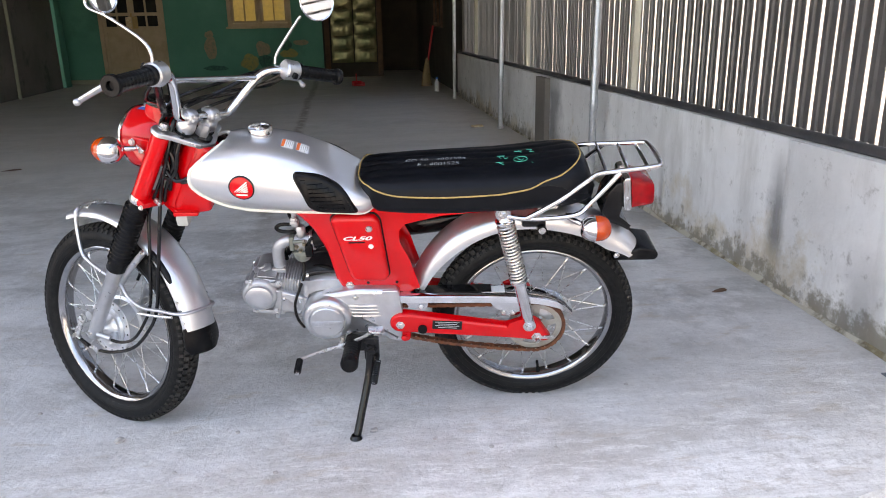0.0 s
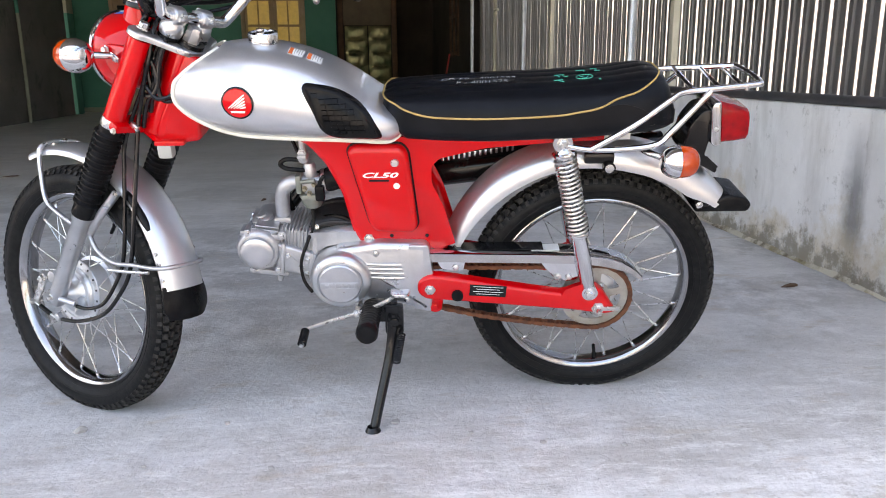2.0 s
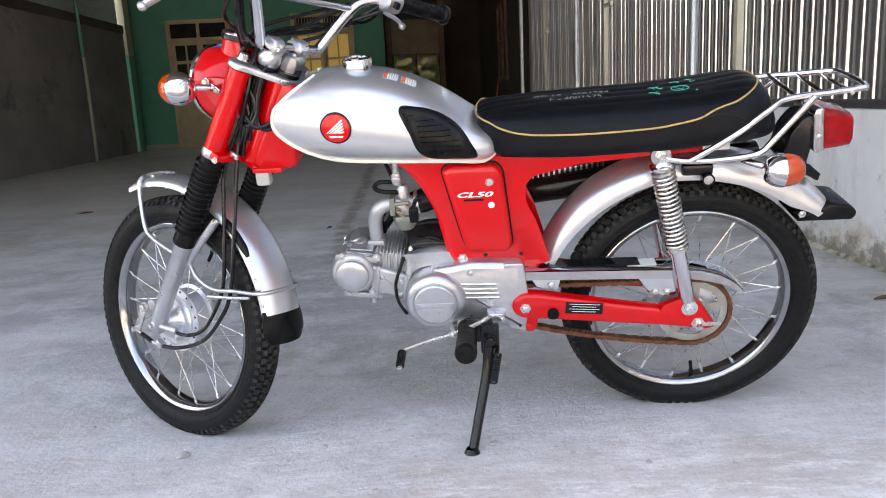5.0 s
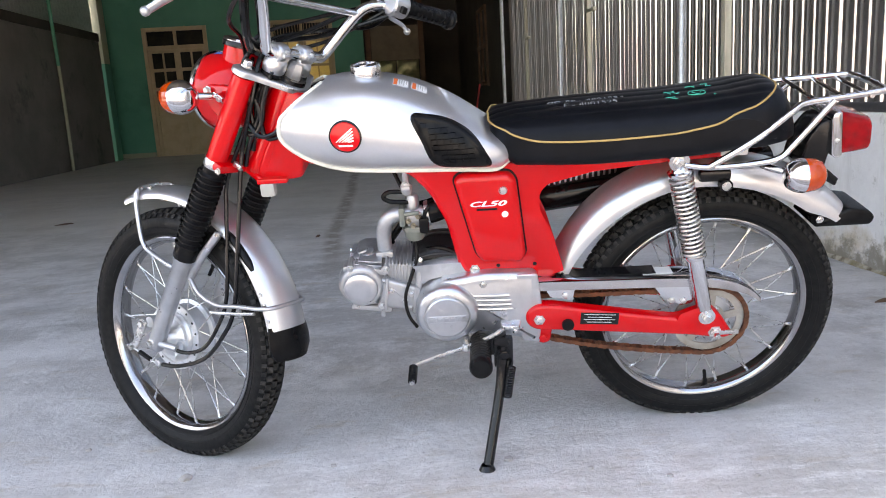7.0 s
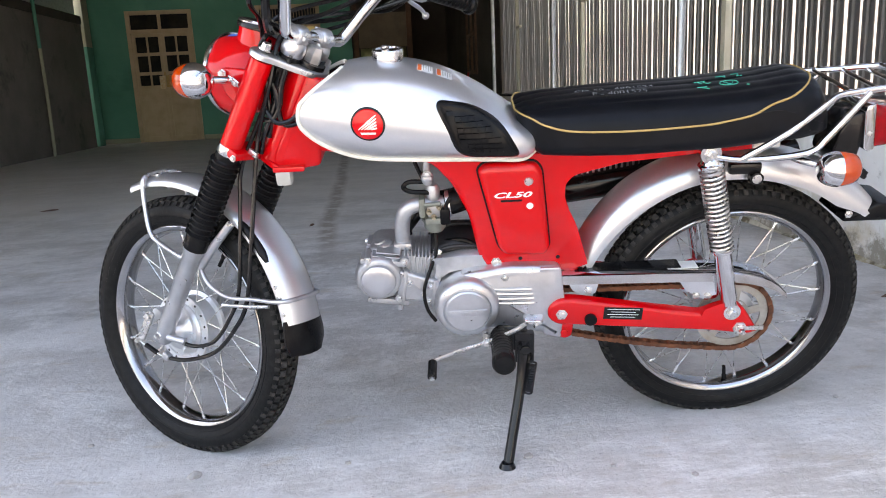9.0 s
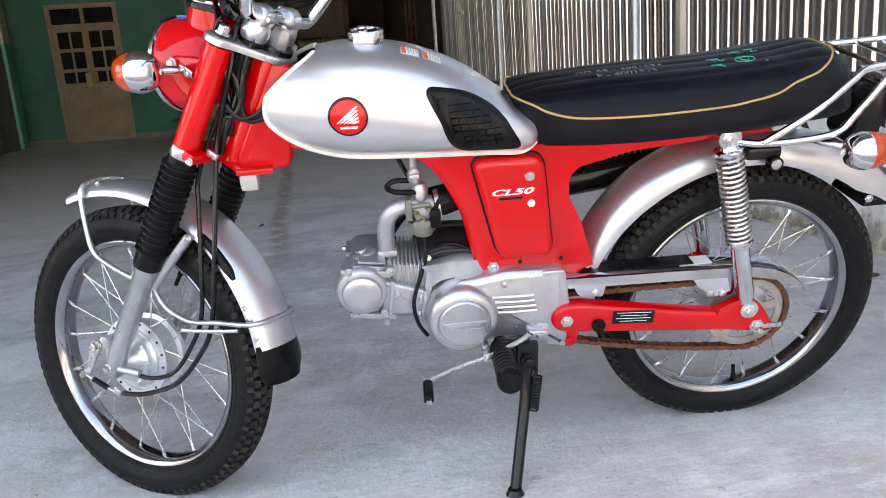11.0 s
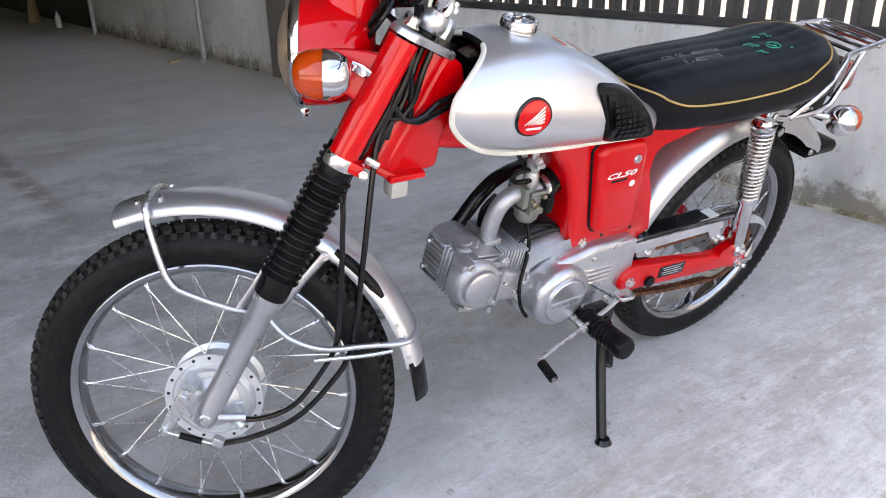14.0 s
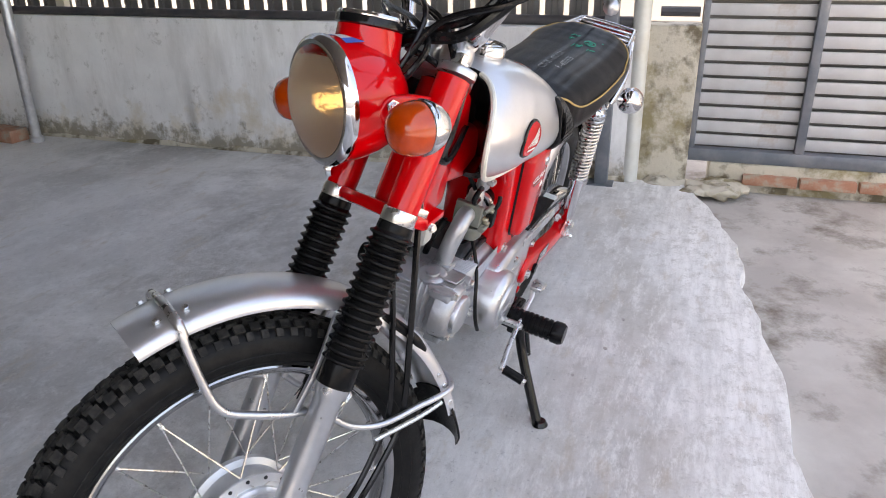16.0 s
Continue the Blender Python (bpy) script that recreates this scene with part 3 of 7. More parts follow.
def build_walls():
    bm = bmesh.new()
    box(bm, (0.12, 9.3, 0.6), (3.235, 7.04, 0.3), 0.006)
    structure("wall_east", bm, "wall", "low plastered concrete wall with damp stains under a metal fence")
    bm = bmesh.new()
    box(bm, (0.03, 0.88, 0.598), (3.178, 2.845, 0.299), 0.008)
    structure("wall_panel", bm, "wall", "newer plaster coat on the low concrete wall")
    bm = bmesh.new()
    rows = []
    for i in range(300):
        y = 2.4 + 0.031 * i
        inner = 3.163 if y < 3.285 else 3.175
        out = 0.022 + 0.02 * noise.noise(Vector((y * 3, 1, 0))) + 0.012 * noise.noise(Vector((y * 14, 2, 0)))
        up = 0.02 + 0.02 * noise.noise(Vector((y * 4, 5, 0))) + 0.01 * noise.noise(Vector((y * 17, 6, 0)))
        out, up = out * 0.55, up * 0.8
        rows.append([(inner - max(out, 0.004), y, 0.001), (inner - max(out, 0.004) * 0.5, y, max(up, 0.003) * 0.55), (inner, y, max(up, 0.004)), (inner + 0.01, y, max(up, 0.004))])
    loft(bm, rows, caps=(False, False), wrap=False)
    structure("trim_wall_foot", bm, "mossy", "ragged dirty cement fillet along the wall foot")
    bm = bmesh.new()
    box(bm, (0.05, 0.3, 0.59), (3.155, 6.82, 0.295), 0.006)
    structure("wall_pier", bm, "dark_concrete", "darker plastered pier of the low concrete wall")
    bm = bmesh.new()
    box(bm, (0.14, 0.212, 0.62), (3.27, 2.272, 0.3), 0.012)
    ob = structure("wall_end", bm, "mossy", "weathered mossy end of the low concrete wall beside the gate")
    # stretch below y 8 is unseen, its length chosen for the light inside
    bm = bmesh.new()
    box(bm, (0.15, 11.5, 2.12), (-3.565, 9.45, 1.06), 0.004)
    structure("wall_west", bm, "dark_concrete", "tall bare concrete wall with dark damp stains")
    bm = bmesh.new()
    box(bm, (0.16, 11.5, 0.14), (-3.55, 9.45, 2.19), 0.01)
    structure("wall_beam", bm, "brown_black", "dark beam on top of the bare concrete wall")
    bm = bmesh.new()
    ys = np.arange(3.7, 15.2, 0.03125)
    rows = [[(-3.56 + (0.018 if i % 4 in (1, 2) else 0), y, z) for i, y in enumerate(ys)] for z in (2.26, 3.5)]
    loft(bm, rows, caps=(False, False), wrap=False)
    structure("wall_sheet", bm, "galvanised", "dull corrugated metal sheet above the concrete wall")
    # the painted end wall, in pieces round its door and its window
    for name, x0, x1, z0, z1 in (("wall_north_a", -3.9, -2.95, 0, 3.5), ("wall_north_b", -1.77, -0.6, 0, 3.5), ("wall_north_c", 0.59, 1.17, 0, 3.5),
                                 ("wall_north_d", -2.95, -1.77, 2.4, 3.5), ("wall_north_e", -0.6, 0.59, 0, 1.0), ("wall_north_f", -0.6, 0.59, 2.42, 3.5)):
        bm = bmesh.new()
        box(bm, (x1 - x0, 0.15, z1 - z0), ((x0 + x1) / 2, 16.075, (z0 + z1) / 2))
        structure(name, bm, "green_wall", "matt green painted plaster end wall")
    for name, z0, z1, mat in (("wall_pilaster_low", 0, 1.75, "green_wall"), ("wall_pilaster_high", 1.75, 3.5, "cream")):
        bm = bmesh.new()
        box(bm, (0.3, 0.3, z1 - z0), (-3.62, 15.45, (z0 + z1) / 2), 0.004)
        structure(name, bm, mat, "green and cream painted pilaster in the corner")
    bm = bmesh.new()
    box(bm, (0.15, 0.5, 3.5), (-3.75, 15.8, 1.75))
    structure("wall_corner", bm, "green_wall", "green painted return of the end wall")
    for x0, x1 in ((-3.6, -2.97), (-1.75, 1.16)):
        bm = bmesh.new()
        box(bm, (x1 - x0, 0.03, 0.09), ((x0 + x1) / 2, 15.985, 0.045), 0.004)
        structure("baseboard", bm, "cream", "pale dusty plinth along the green wall")
    # unseen dark wall, added to stop light leaking round the door panes
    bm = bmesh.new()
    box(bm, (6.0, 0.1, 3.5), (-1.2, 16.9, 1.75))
    structure("wall_room_back", bm, "brown_black", "dark wall added out of view to stop light through the end wall")
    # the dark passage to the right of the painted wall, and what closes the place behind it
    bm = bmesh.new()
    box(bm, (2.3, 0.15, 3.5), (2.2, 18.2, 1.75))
    structure("wall_passage", bm, "brown_black", "dark brown back wall of the passage")
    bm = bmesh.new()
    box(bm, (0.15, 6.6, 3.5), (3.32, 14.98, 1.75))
    structure("wall_passage_side", bm, "brown_black", "dark brown side wall of the passage")
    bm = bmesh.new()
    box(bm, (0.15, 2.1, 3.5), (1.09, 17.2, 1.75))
    structure("wall_passage_return", bm, "brown_black", "dark side of the passage behind the green wall")
    # roof out of view; front edge and height chosen for the light below
    bm = bmesh.new()
    ys = np.arange(-3.8, 3.5, 0.03125)
    rows = [[(x, y, roof_height(y) + 0.02 * (i % 4 in (1, 2))) for i, x in enumerate(ys)] for y in (1.55, 18.3)]
    loft(bm, rows, caps=(False, False), wrap=False)
    structure("ceiling", bm, "roof", "corrugated metal roof over the shed")


def build_door():
    thing = empty("door_1", pose(-2.36, 16.0, 0), "closed cream-brown wooden double door with dark glass panes", "door")
    thing["kind"] = "structure"
    fr = bmesh.new()
    for x in (-0.56, 0.56):
        box(fr, (0.07, 0.12, 2.4), (x, 0.02, 1.2), 0.004)
    for z in (2.365, 2.03):
        box(fr, (1.05, 0.12, 0.07), (0, 0.021, z), 0.004)
    box(fr, (0.05, 0.1, 0.28), (0, 0.02, 2.2), 0.004)
    part("door_frame", fr, "door_wood", thing)
    for s in (-1, 1):
        bm = bmesh.new()
        cx = s * 0.263
        for x in (-0.235, 0.235):
            box(bm, (0.055, 0.05, 1.99), (cx + x, 0.03, 0.998), 0.003)
        for z in (0.05, 0.72, 1.0, 1.27, 1.62, 1.965):
            box(bm, (0.42, 0.048, 0.06 if z > 1 else 0.1), (cx, 0.03, z), 0.003)
        box(bm, (0.03, 0.048, 1.0), (cx, 0.031, 1.47), 0.002)
        box(bm, (0.42, 0.02, 0.92), (cx, 0.042, 0.51))
        leaf = part("door_leaf", bm, "door_wood", thing)
        for x in (-0.105, 0.105):
            for z0, z1 in ((1.02, 1.24), (1.3, 1.59), (1.65, 1.93)):
                g = bmesh.new()
                box(g, (0.225, 0.006, z1 - z0 + 0.04), (cx + x, 0.045, (z0 + z1) / 2))
                part("pane", g, "dark_glass", leaf)
    for x in (-0.27, 0.27):
        g = bmesh.new()
        box(g, (0.52, 0.006, 0.33), (x, 0.034, 2.2))
        part("pane", g, "dark_glass", thing)
    h = bmesh.new()
    box(h, (0.1, 0.016, 0.22), (0.058, -0.004, 1.12), 0.008)
    box(h, (0.03, 0.02, 0.07), (0.0, -0.004, 1.26), 0.006)
    box(h, (0.05, 0.024, 0.05), (0.06, -0.016, 1.08), 0.01)
    part("lock_plate", h, "gold", thing, "brass-coloured lock plate with hasp")
    h = bmesh.new()
    box(h, (0.1, 0.014, 0.24), (-0.058, -0.004, 1.1), 0.008)
    part("lock_plate", h, "paper", thing, "pale worn lock plate")


def build_window():
    thing = empty("window_1", pose(0.0, 16.0, 1.0), "closed wooden window with yellowish patterned glass panes", "window")
    thing["kind"] = "structure"
    fr = bmesh.new()
    for x in (-0.56, 0.56):
        box(fr, (0.07, 0.12, 1.42), (x, 0.0, 0.71), 0.004)
    for z in (0.035, 1.09, 1.385):
        box(fr, (1.05, 0.12, 0.07), (0, 0.001, z), 0.004)
    box(fr, (0.05, 0.1, 1.32), (0, 0.0, 0.71), 0.004)
    part("window_frame", fr, "door_wood", thing)
    sill = bmesh.new()
    box(sill, (1.26, 0.07, 0.04), (0, -0.08, -0.005), 0.004)
    part("window_sill", sill, "door_wood", thing)
    for s in (-1, 1):
        bm = bmesh.new()
        cx = s * 0.275
        for x in (-0.225, 0.225):
            box(bm, (0.045, 0.04, 0.98), (cx + x, 0.01, 0.565), 0.003)
        for z in (0.095, 0.565, 1.035):
            box(bm, (0.41, 0.04, 0.045), (cx, 0.01, z), 0.003)
        box(bm, (0.025, 0.04, 0.9), (cx, 0.011, 0.565), 0.002)
        sash = part("sash", bm, "door_wood", thing)
        for x in (-0.1, 0.1):
            for z in (0.33, 0.8):
                g = bmesh.new()
                box(g, (0.21, 0.006, 0.46), (cx + x, 0.014, z))
                part("pane", g, "warm_glass", sash)
        g = bmesh.new()
        box(g, (0.54, 0.006, 0.28), (cx, 0.024, 1.237))
        part("pane", g, "dark_glass", thing)
        for k in range(9):
            b = bmesh.new()
            tube(b, [(cx - 0.22 + 0.055 * k, 0.0, 1.13), (cx - 0.22 + 0.055 * k, 0.0, 1.345)], 0.006, 6)
            part("bar", b, "door_wood", thing)
    # glowing panel added behind the panes in place of daylight through them
    bm = bmesh.new()
    box(bm, (1.3, 0.02, 1.2), (0, 0.32, 0.55))
    tagged(part("backdrop_window", bm, "backlight", m=pose(0.0, 16.0, 1.0)), "glowing yellowish panel added behind the window for its daylight", "backdrop", kind="structure")


def blob(bm, cx, cz, rx, rz, seed):
    vs = []
    for k in range(18):
        a = 2 * math.pi * k / 18
        r = 1 + 0.35 * noise.noise(Vector((math.cos(a) * 1.3, math.sin(a) * 1.3, seed * 3.7)))
        vs.append(bm.verts.new((cx + rx * r * math.cos(a), 0, cz + rz * r * math.sin(a))))
    bm.faces.new(vs)


def build_mural():
    for k, (x, z, rx, rz, mat) in enumerate(((-0.96, 0.62, 0.12, 0.2, "mural_pink"), (-0.98, 0.88, 0.08, 0.07, "mural_pink"), (0.02, 0.6, 0.13, 0.16, "mural_pink"),
                                             (0.04, 0.36, 0.13, 0.14, "mural_dark"), (-0.25, 0.35, 0.16, 0.14, "mural_yellow"), (0.5, 0.5, 0.18, 0.08, "mural_yellow"),
                                             (0.45, 0.66, 0.12, 0.1, "mural_dark"), (-0.9, 0.25, 0.22, 0.05, "mural_dark"), (0.75, 0.7, 0.14, 0.06, "mural_pink"))):
        bm = bmesh.new()
        blob(bm, x, z, rx, rz, k)
        tagged(part("faded_wall_painting", bm, mat, m=pose(0, 15.996 - 0.0006 * k, 0)), "faded patch of old wall painting on green plaster", "wall painting", "faded paintings under the window")


def build_passage_things():
    thing = empty("sheet_screen", pose(1.8, 16.3, 0), "crumpled greenish foil sheet in a dark timber frame", "screen")
    fr = bmesh.new()
    box(fr, (0.1, 0.08, 2.7), (-0.55, 0, 1.35), 0.004)
    part("post", fr, "old_timber", thing)
    fr = bmesh.new()
    box(fr, (0.1, 0.08, 2.7), (0.5, 0, 1.35), 0.004)
    part("post", fr, "old_timber", thing)
    for k in range(2):
        bm = bmesh.new()
        n = 14
        rows = []
        for j in range(41):
            row = []
            for i in range(n + 1):
                pillow = abs(math.sin(math.pi * j / 40 * 5)) ** 0.5 * abs(math.sin(math.pi * i / n)) ** 0.5
                row.append((-0.47 + 0.46 * k + 0.44 * i / n, 0.03 - 0.035 * pillow + 0.012 * noise.noise(Vector((i * 0.6 + 9 * k, j * 0.4, 1))), 0.28 + 1.3 * j / 40))
            rows.append(row)
        loft(bm, rows, caps=(False, False), wrap=False)
        part("foil_sheet", bm, "foil", thing)
    bm = bmesh.new()
    box(bm, (0.94, 0.02, 0.66), (-0.02, 0.03, 1.92), 0.003)
    part("board", bm, "dim_board", thing, "plain beige board")
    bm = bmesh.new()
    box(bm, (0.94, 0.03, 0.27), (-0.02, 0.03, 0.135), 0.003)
    part("board", bm, "brown_black", thing)
    # a dark timber window on the passage's side wall
    thing = empty("window_2", pose(3.24, 14.3, 1.0), "dark old timber window with dim panes in the passage", "window")
    thing["kind"] = "structure"
    fr = bmesh.new()
    for y in (-0.5, 0, 0.5):
        box(fr, (0.06, 0.06, 1.3), (0, y, 0.6), 0.003)
    for z in (0, 0.62, 1.24):
        box(fr, (0.055, 1.0, 0.06), (0, 0, z), 0.003)
    part("window_frame", fr, "old_timber", thing)
    for y in (-0.25, 0.25):
        for z in (0.31, 0.93):
            g = bmesh.new()
            box(g, (0.006, 0.44, 0.56), (0.01, y, z))
            part("pane", g, "warm_glass" if z < 0.5 and y < 0 else "dark_glass", thing)
    thing = empty("broom", pose(2.93, 13.6, 0), "straw broom with a red handle leaning in the corner", "broom")
    bm = bmesh.new()
    tube(bm, [(0.03, 0, 0.42), (0.13, 0.02, 0.98)], 0.016, 8)
    part("handle", bm, "red_plastic", thing, "red handle")
    bm = bmesh.new()
    tube(bm, [(0, 0, 0.0), (0, 0, 0.2), (0.02, 0, 0.46)], [0.13, 0.09, 0.03], 12, squash=0.5)
    part("bristles", bm, "straw", thing)
    thing = empty("dustpan", pose(1.78, 14.0, 0, 0, 0, 20) @ Matrix.Scale(0.7, 4), "small red plastic dustpan on the floor", "dustpan")
    bm = bmesh.new()
    box(bm, (0.26, 0.2, 0.02), (0, 0, 0.012), 0.004)
    box(bm, (0.26, 0.02, 0.1), (0, 0.1, 0.06), 0.006)
    for s in (-1, 1):
        box(bm, (0.015, 0.19, 0.07), (0.125 * s, 0, 0.045), 0.004)
    part("pan", bm, "red_plastic", thing)
    bm = bmesh.new()
    tube(bm, [(0, 0.1, 0.08), (0, 0.13, 0.28)], 0.015, 8)
    part("handle", bm, "red_plastic", thing)
    thing = empty("bottle", pose(2.97, 12.5, 0), "small pale plastic bottle standing by the wall", "bottle")
    bm = bmesh.new()
    lathe(bm, [(0, 0), (0.034, 0), (0.036, 0.01), (0.036, 0.13), (0.014, 0.17), (0.014, 0.19)], 16)
    part("body", bm, "white_paint", thing)
    bm = bmesh.new()
    lathe(bm, [(0.0, 0.214), (0.016, 0.214), (0.017, 0.19), (0, 0.19)], 14)
    part("cap", bm, "sticker_blue", thing, "blue cap")


def build_fence():
    thing = empty("slat_fence", pose(3.28, 2.5, 0.6), "dark upright metal slat fence standing on the low concrete wall", "fence")
    bm = bmesh.new()
    tube(bm, [(-0.078, -0.1, 0.02), (-0.078, 9.2, 0.02)], 0.019, 12, smooth=False)
    part("rail", bm, "rail", thing, "dark round bottom rail")
    for y in (2.62, 5.3, 8.1):
        bm = bmesh.new()
        box(bm, (0.04, 0.05, 2.3), (-0.02, y, 1.17), 0.004)
        part("stile", bm, "stile", thing, "pale square stile")
        bm = bmesh.new()
        box(bm, (0.03, 0.2, 0.03), (-0.03, y - 0.13, 0.84), 0.003)
        part("bracket", bm, "stile", thing)
    bm = bmesh.new()
    # a folded strip: two flanges and a raised middle
    fold = [(-0.037, 0.0), (-0.013, 0.0), (-0.009, 0.011), (0.009, 0.011), (0.013, 0.0), (0.037, 0.0)]
    ring = [(x, y + 0.0404) for y, x in fold] + [(x - 0.003, y + 0.0404) for y, x in fold[::-1]]
    loft(bm, [[(x, y, 0.02) for x, y in ring], [(x, y, 2.32) for x, y in ring]])
    first = part("slat", bm, "slat", thing)
    for k in range(1, 97):
        again(first, pose(0.002 * math.sin(k * 1.7), 0.0956 * k + 0.0015 * math.sin(k * 3.1), 0))
    # the upright posts of the shed
    for k, y in enumerate((5.28, 8.12, 11.3)):
        bm = bmesh.new()
        lathe(bm, [(0, 0), (0.034, 0), (0.034, 0.02), (0.024, 0.03), (0.0245, 0.5), (0.027, 0.51), (0.027, 0.545), (0.0245, 0.555), (0.0245, roof_height(y)), (0, roof_height(y))], 20)
        tagged(part("steel_post", bm, "galvanised", m=pose(3.07, y, 0, 0, 0.25, 0)), "round galvanised steel roof post by the low wall", "post", "roof posts along the fence")
    bm = bmesh.new()
    lathe(bm, [(0, 0), (0.033, 0), (0.033, 3.06), (0, 3.06)], 20)
    tagged(part("steel_post", bm, "old_white", m=pose(3.19, 2.385, -0.005)), "round white-painted steel roof post at the wall end", "post", "roof posts along the fence")
    bm = bmesh.new()
    box(bm, (0.06, 0.05, 3.06), (0, 0, 1.53), 0.004)
    box(bm, (0.11, 0.1, 0.008), (0, 0, 0.004))
    tagged(part("square_post", bm, "steel_frame", m=pose(3.135, 2.49, -0.003)), "square dark grey steel post on a base plate", "post")
    thing = empty("painted_post", pose(-3.44, 13.15, 0), "green painted roof post with a whitewashed foot", "post")
    bm = bmesh.new()
    tube(bm, [(0, 0, 0), (0.02, -0.01, 0.9), (0.01, 0.01, 1.6)], 0.024, 12)
    part("foot", bm, "cream", thing, "whitewashed foot")
    bm = bmesh.new()
    tube(bm, [(0.01, 0.01, 1.6), (0.0, 0.0, 3.3)], 0.026, 12)
    part("shaft", bm, "green_wall", thing, "green painted shaft")
    bm = bmesh.new()
    box(bm, (0.1, 0.2, 0.062), (0, 0, 0.031), 0.004)
    tagged(part("loose_brick", bm, "brick", m=pose(3.06, 5.46, 0, 0, 0, -8)), "loose red clay brick lying at the wall foot", "brick")


def build_gate():
    thing = empty("sheet_gate", pose(3.315, 0.0, 0.1), "closed yard gate of ribbed grey metal sheet with rust stains", "gate")
    for y in (2.155, 1.755, 0.0, -1.6):
        bm = bmesh.new()
        box(bm, (0.04, 0.022 if y > 2 else 0.034, 2.1), (-0.01, y, 1.03), 0.004)
        part("upright", bm, "steel_frame", thing)
    for z in (0.0, 2.1):
        bm = bmesh.new()
        box(bm, (0.05, 3.8, 0.05), (-0.012, 0.27, z), 0.004)
        part("frame_rail", bm, "steel_frame", thing)
    bm = bmesh.new()
    box(bm, (0.014, 3.76, 0.044), (0.02, 0.27, 0.05), 0.004, seg=2)
    first = part("slat", bm, "gate_sheet", thing)
    for k in range(1, 36):
        again(first, pose(0, 0, 0.0562 * k, 0, 1.2 * math.sin(k), 0))
    # dark sheet added behind the slats to give the gaps their shade
    bm = bmesh.new()
    box(bm, (0.01, 3.8, 2.08), (0.06, 0.27, 1.04))
    part("backing", bm, "slat", thing)
    bm = bmesh.new()
    tube(bm, [(-0.02, 0, 0.64), (-0.02, 0.14, 0.64)], 0.018, 8)
    part("rail_end", bm, "rail", thing, m=pose(-0.1, 2.18, -0.08))
    kerb = bmesh.new()
    box(kerb, (0.2, 4.2, 0.16), (0, 0, 0), 0.012)
    tagged(part("gate_sill", kerb, "mossy", m=pose(3.37, -0.02, -0.005)), "low mossy cement sill under the gate", "sill", kind="structure")
    first = None
    for k in range(9):
        bm = bmesh.new()
        box(bm, (0.05, 0.2, 0.04), (0, 0, 0), 0.007, seg=2)
        tagged(part("sill_brick", bm, "brick", m=pose(3.262 - 0.003 * (k % 2), 1.85 - 0.21 * k, 0.018)), "red clay brick bedded in the gate sill", "brick", "bricks in the gate sill")
    bm = bmesh.new()
    for k in range(22):
        a = random.random() * 6.28
        r = random.uniform(0.0, 0.13)
        bmesh.ops.create_icosphere(bm, subdivisions=3, radius=random.uniform(0.025, 0.05), matrix=Matrix.Translation((math.cos(a) * r * 0.7, math.sin(a) * r, -0.006)) @ Matrix.Diagonal((1.2, 1.2, 0.6, 1)))
    for v in bm.verts:
        v.co += Vector((noise.noise(v.co * 30), noise.noise(v.co * 30 + Vector((7, 0, 0))), noise.noise(v.co * 30 + Vector((0, 9, 0))))) * 0.02
        v.co += Vector((noise.noise(v.co * 110), noise.noise(v.co * 110 + Vector((7, 0, 0))), noise.noise(v.co * 110 + Vector((0, 9, 0))))) * 0.006
    tagged(part("cement_lump", bm, "mossy", m=pose(3.205, 2.12, 0.002) @ Matrix.Diagonal((1, 1.2, 0.85, 1)), angle=75), "rough lump of spilled cement at the wall end", "rubble", kind="stuff")
    # made-up white wall that fills the fence gaps with brightness
    bm = bmesh.new()
    box(bm, (0.15, 16, 1.5), (5.4, 12.5, 0.75))
    structure("wall_neighbour", bm, "render_out", "plain white wall added beyond the fence to brighten its gaps")
    # made-up grey wall, so that the nearer fence gaps stay duller
    bm = bmesh.new()
    box(bm, (0.15, 12, 1.6), (5.2, -1.8, 0.8))
    structure("wall_neighbour_near", bm, "gap_grey", "plain grey wall added beyond the gate to dull the fence gaps")
    # pale wall added out of view to close the open left side
    bm = bmesh.new()
    box(bm, (0.2, 30, 2.0), (-12, 0, 1.0))
    structure("wall_yard", bm, "render_out", "unseen plain wall added to close the yard")


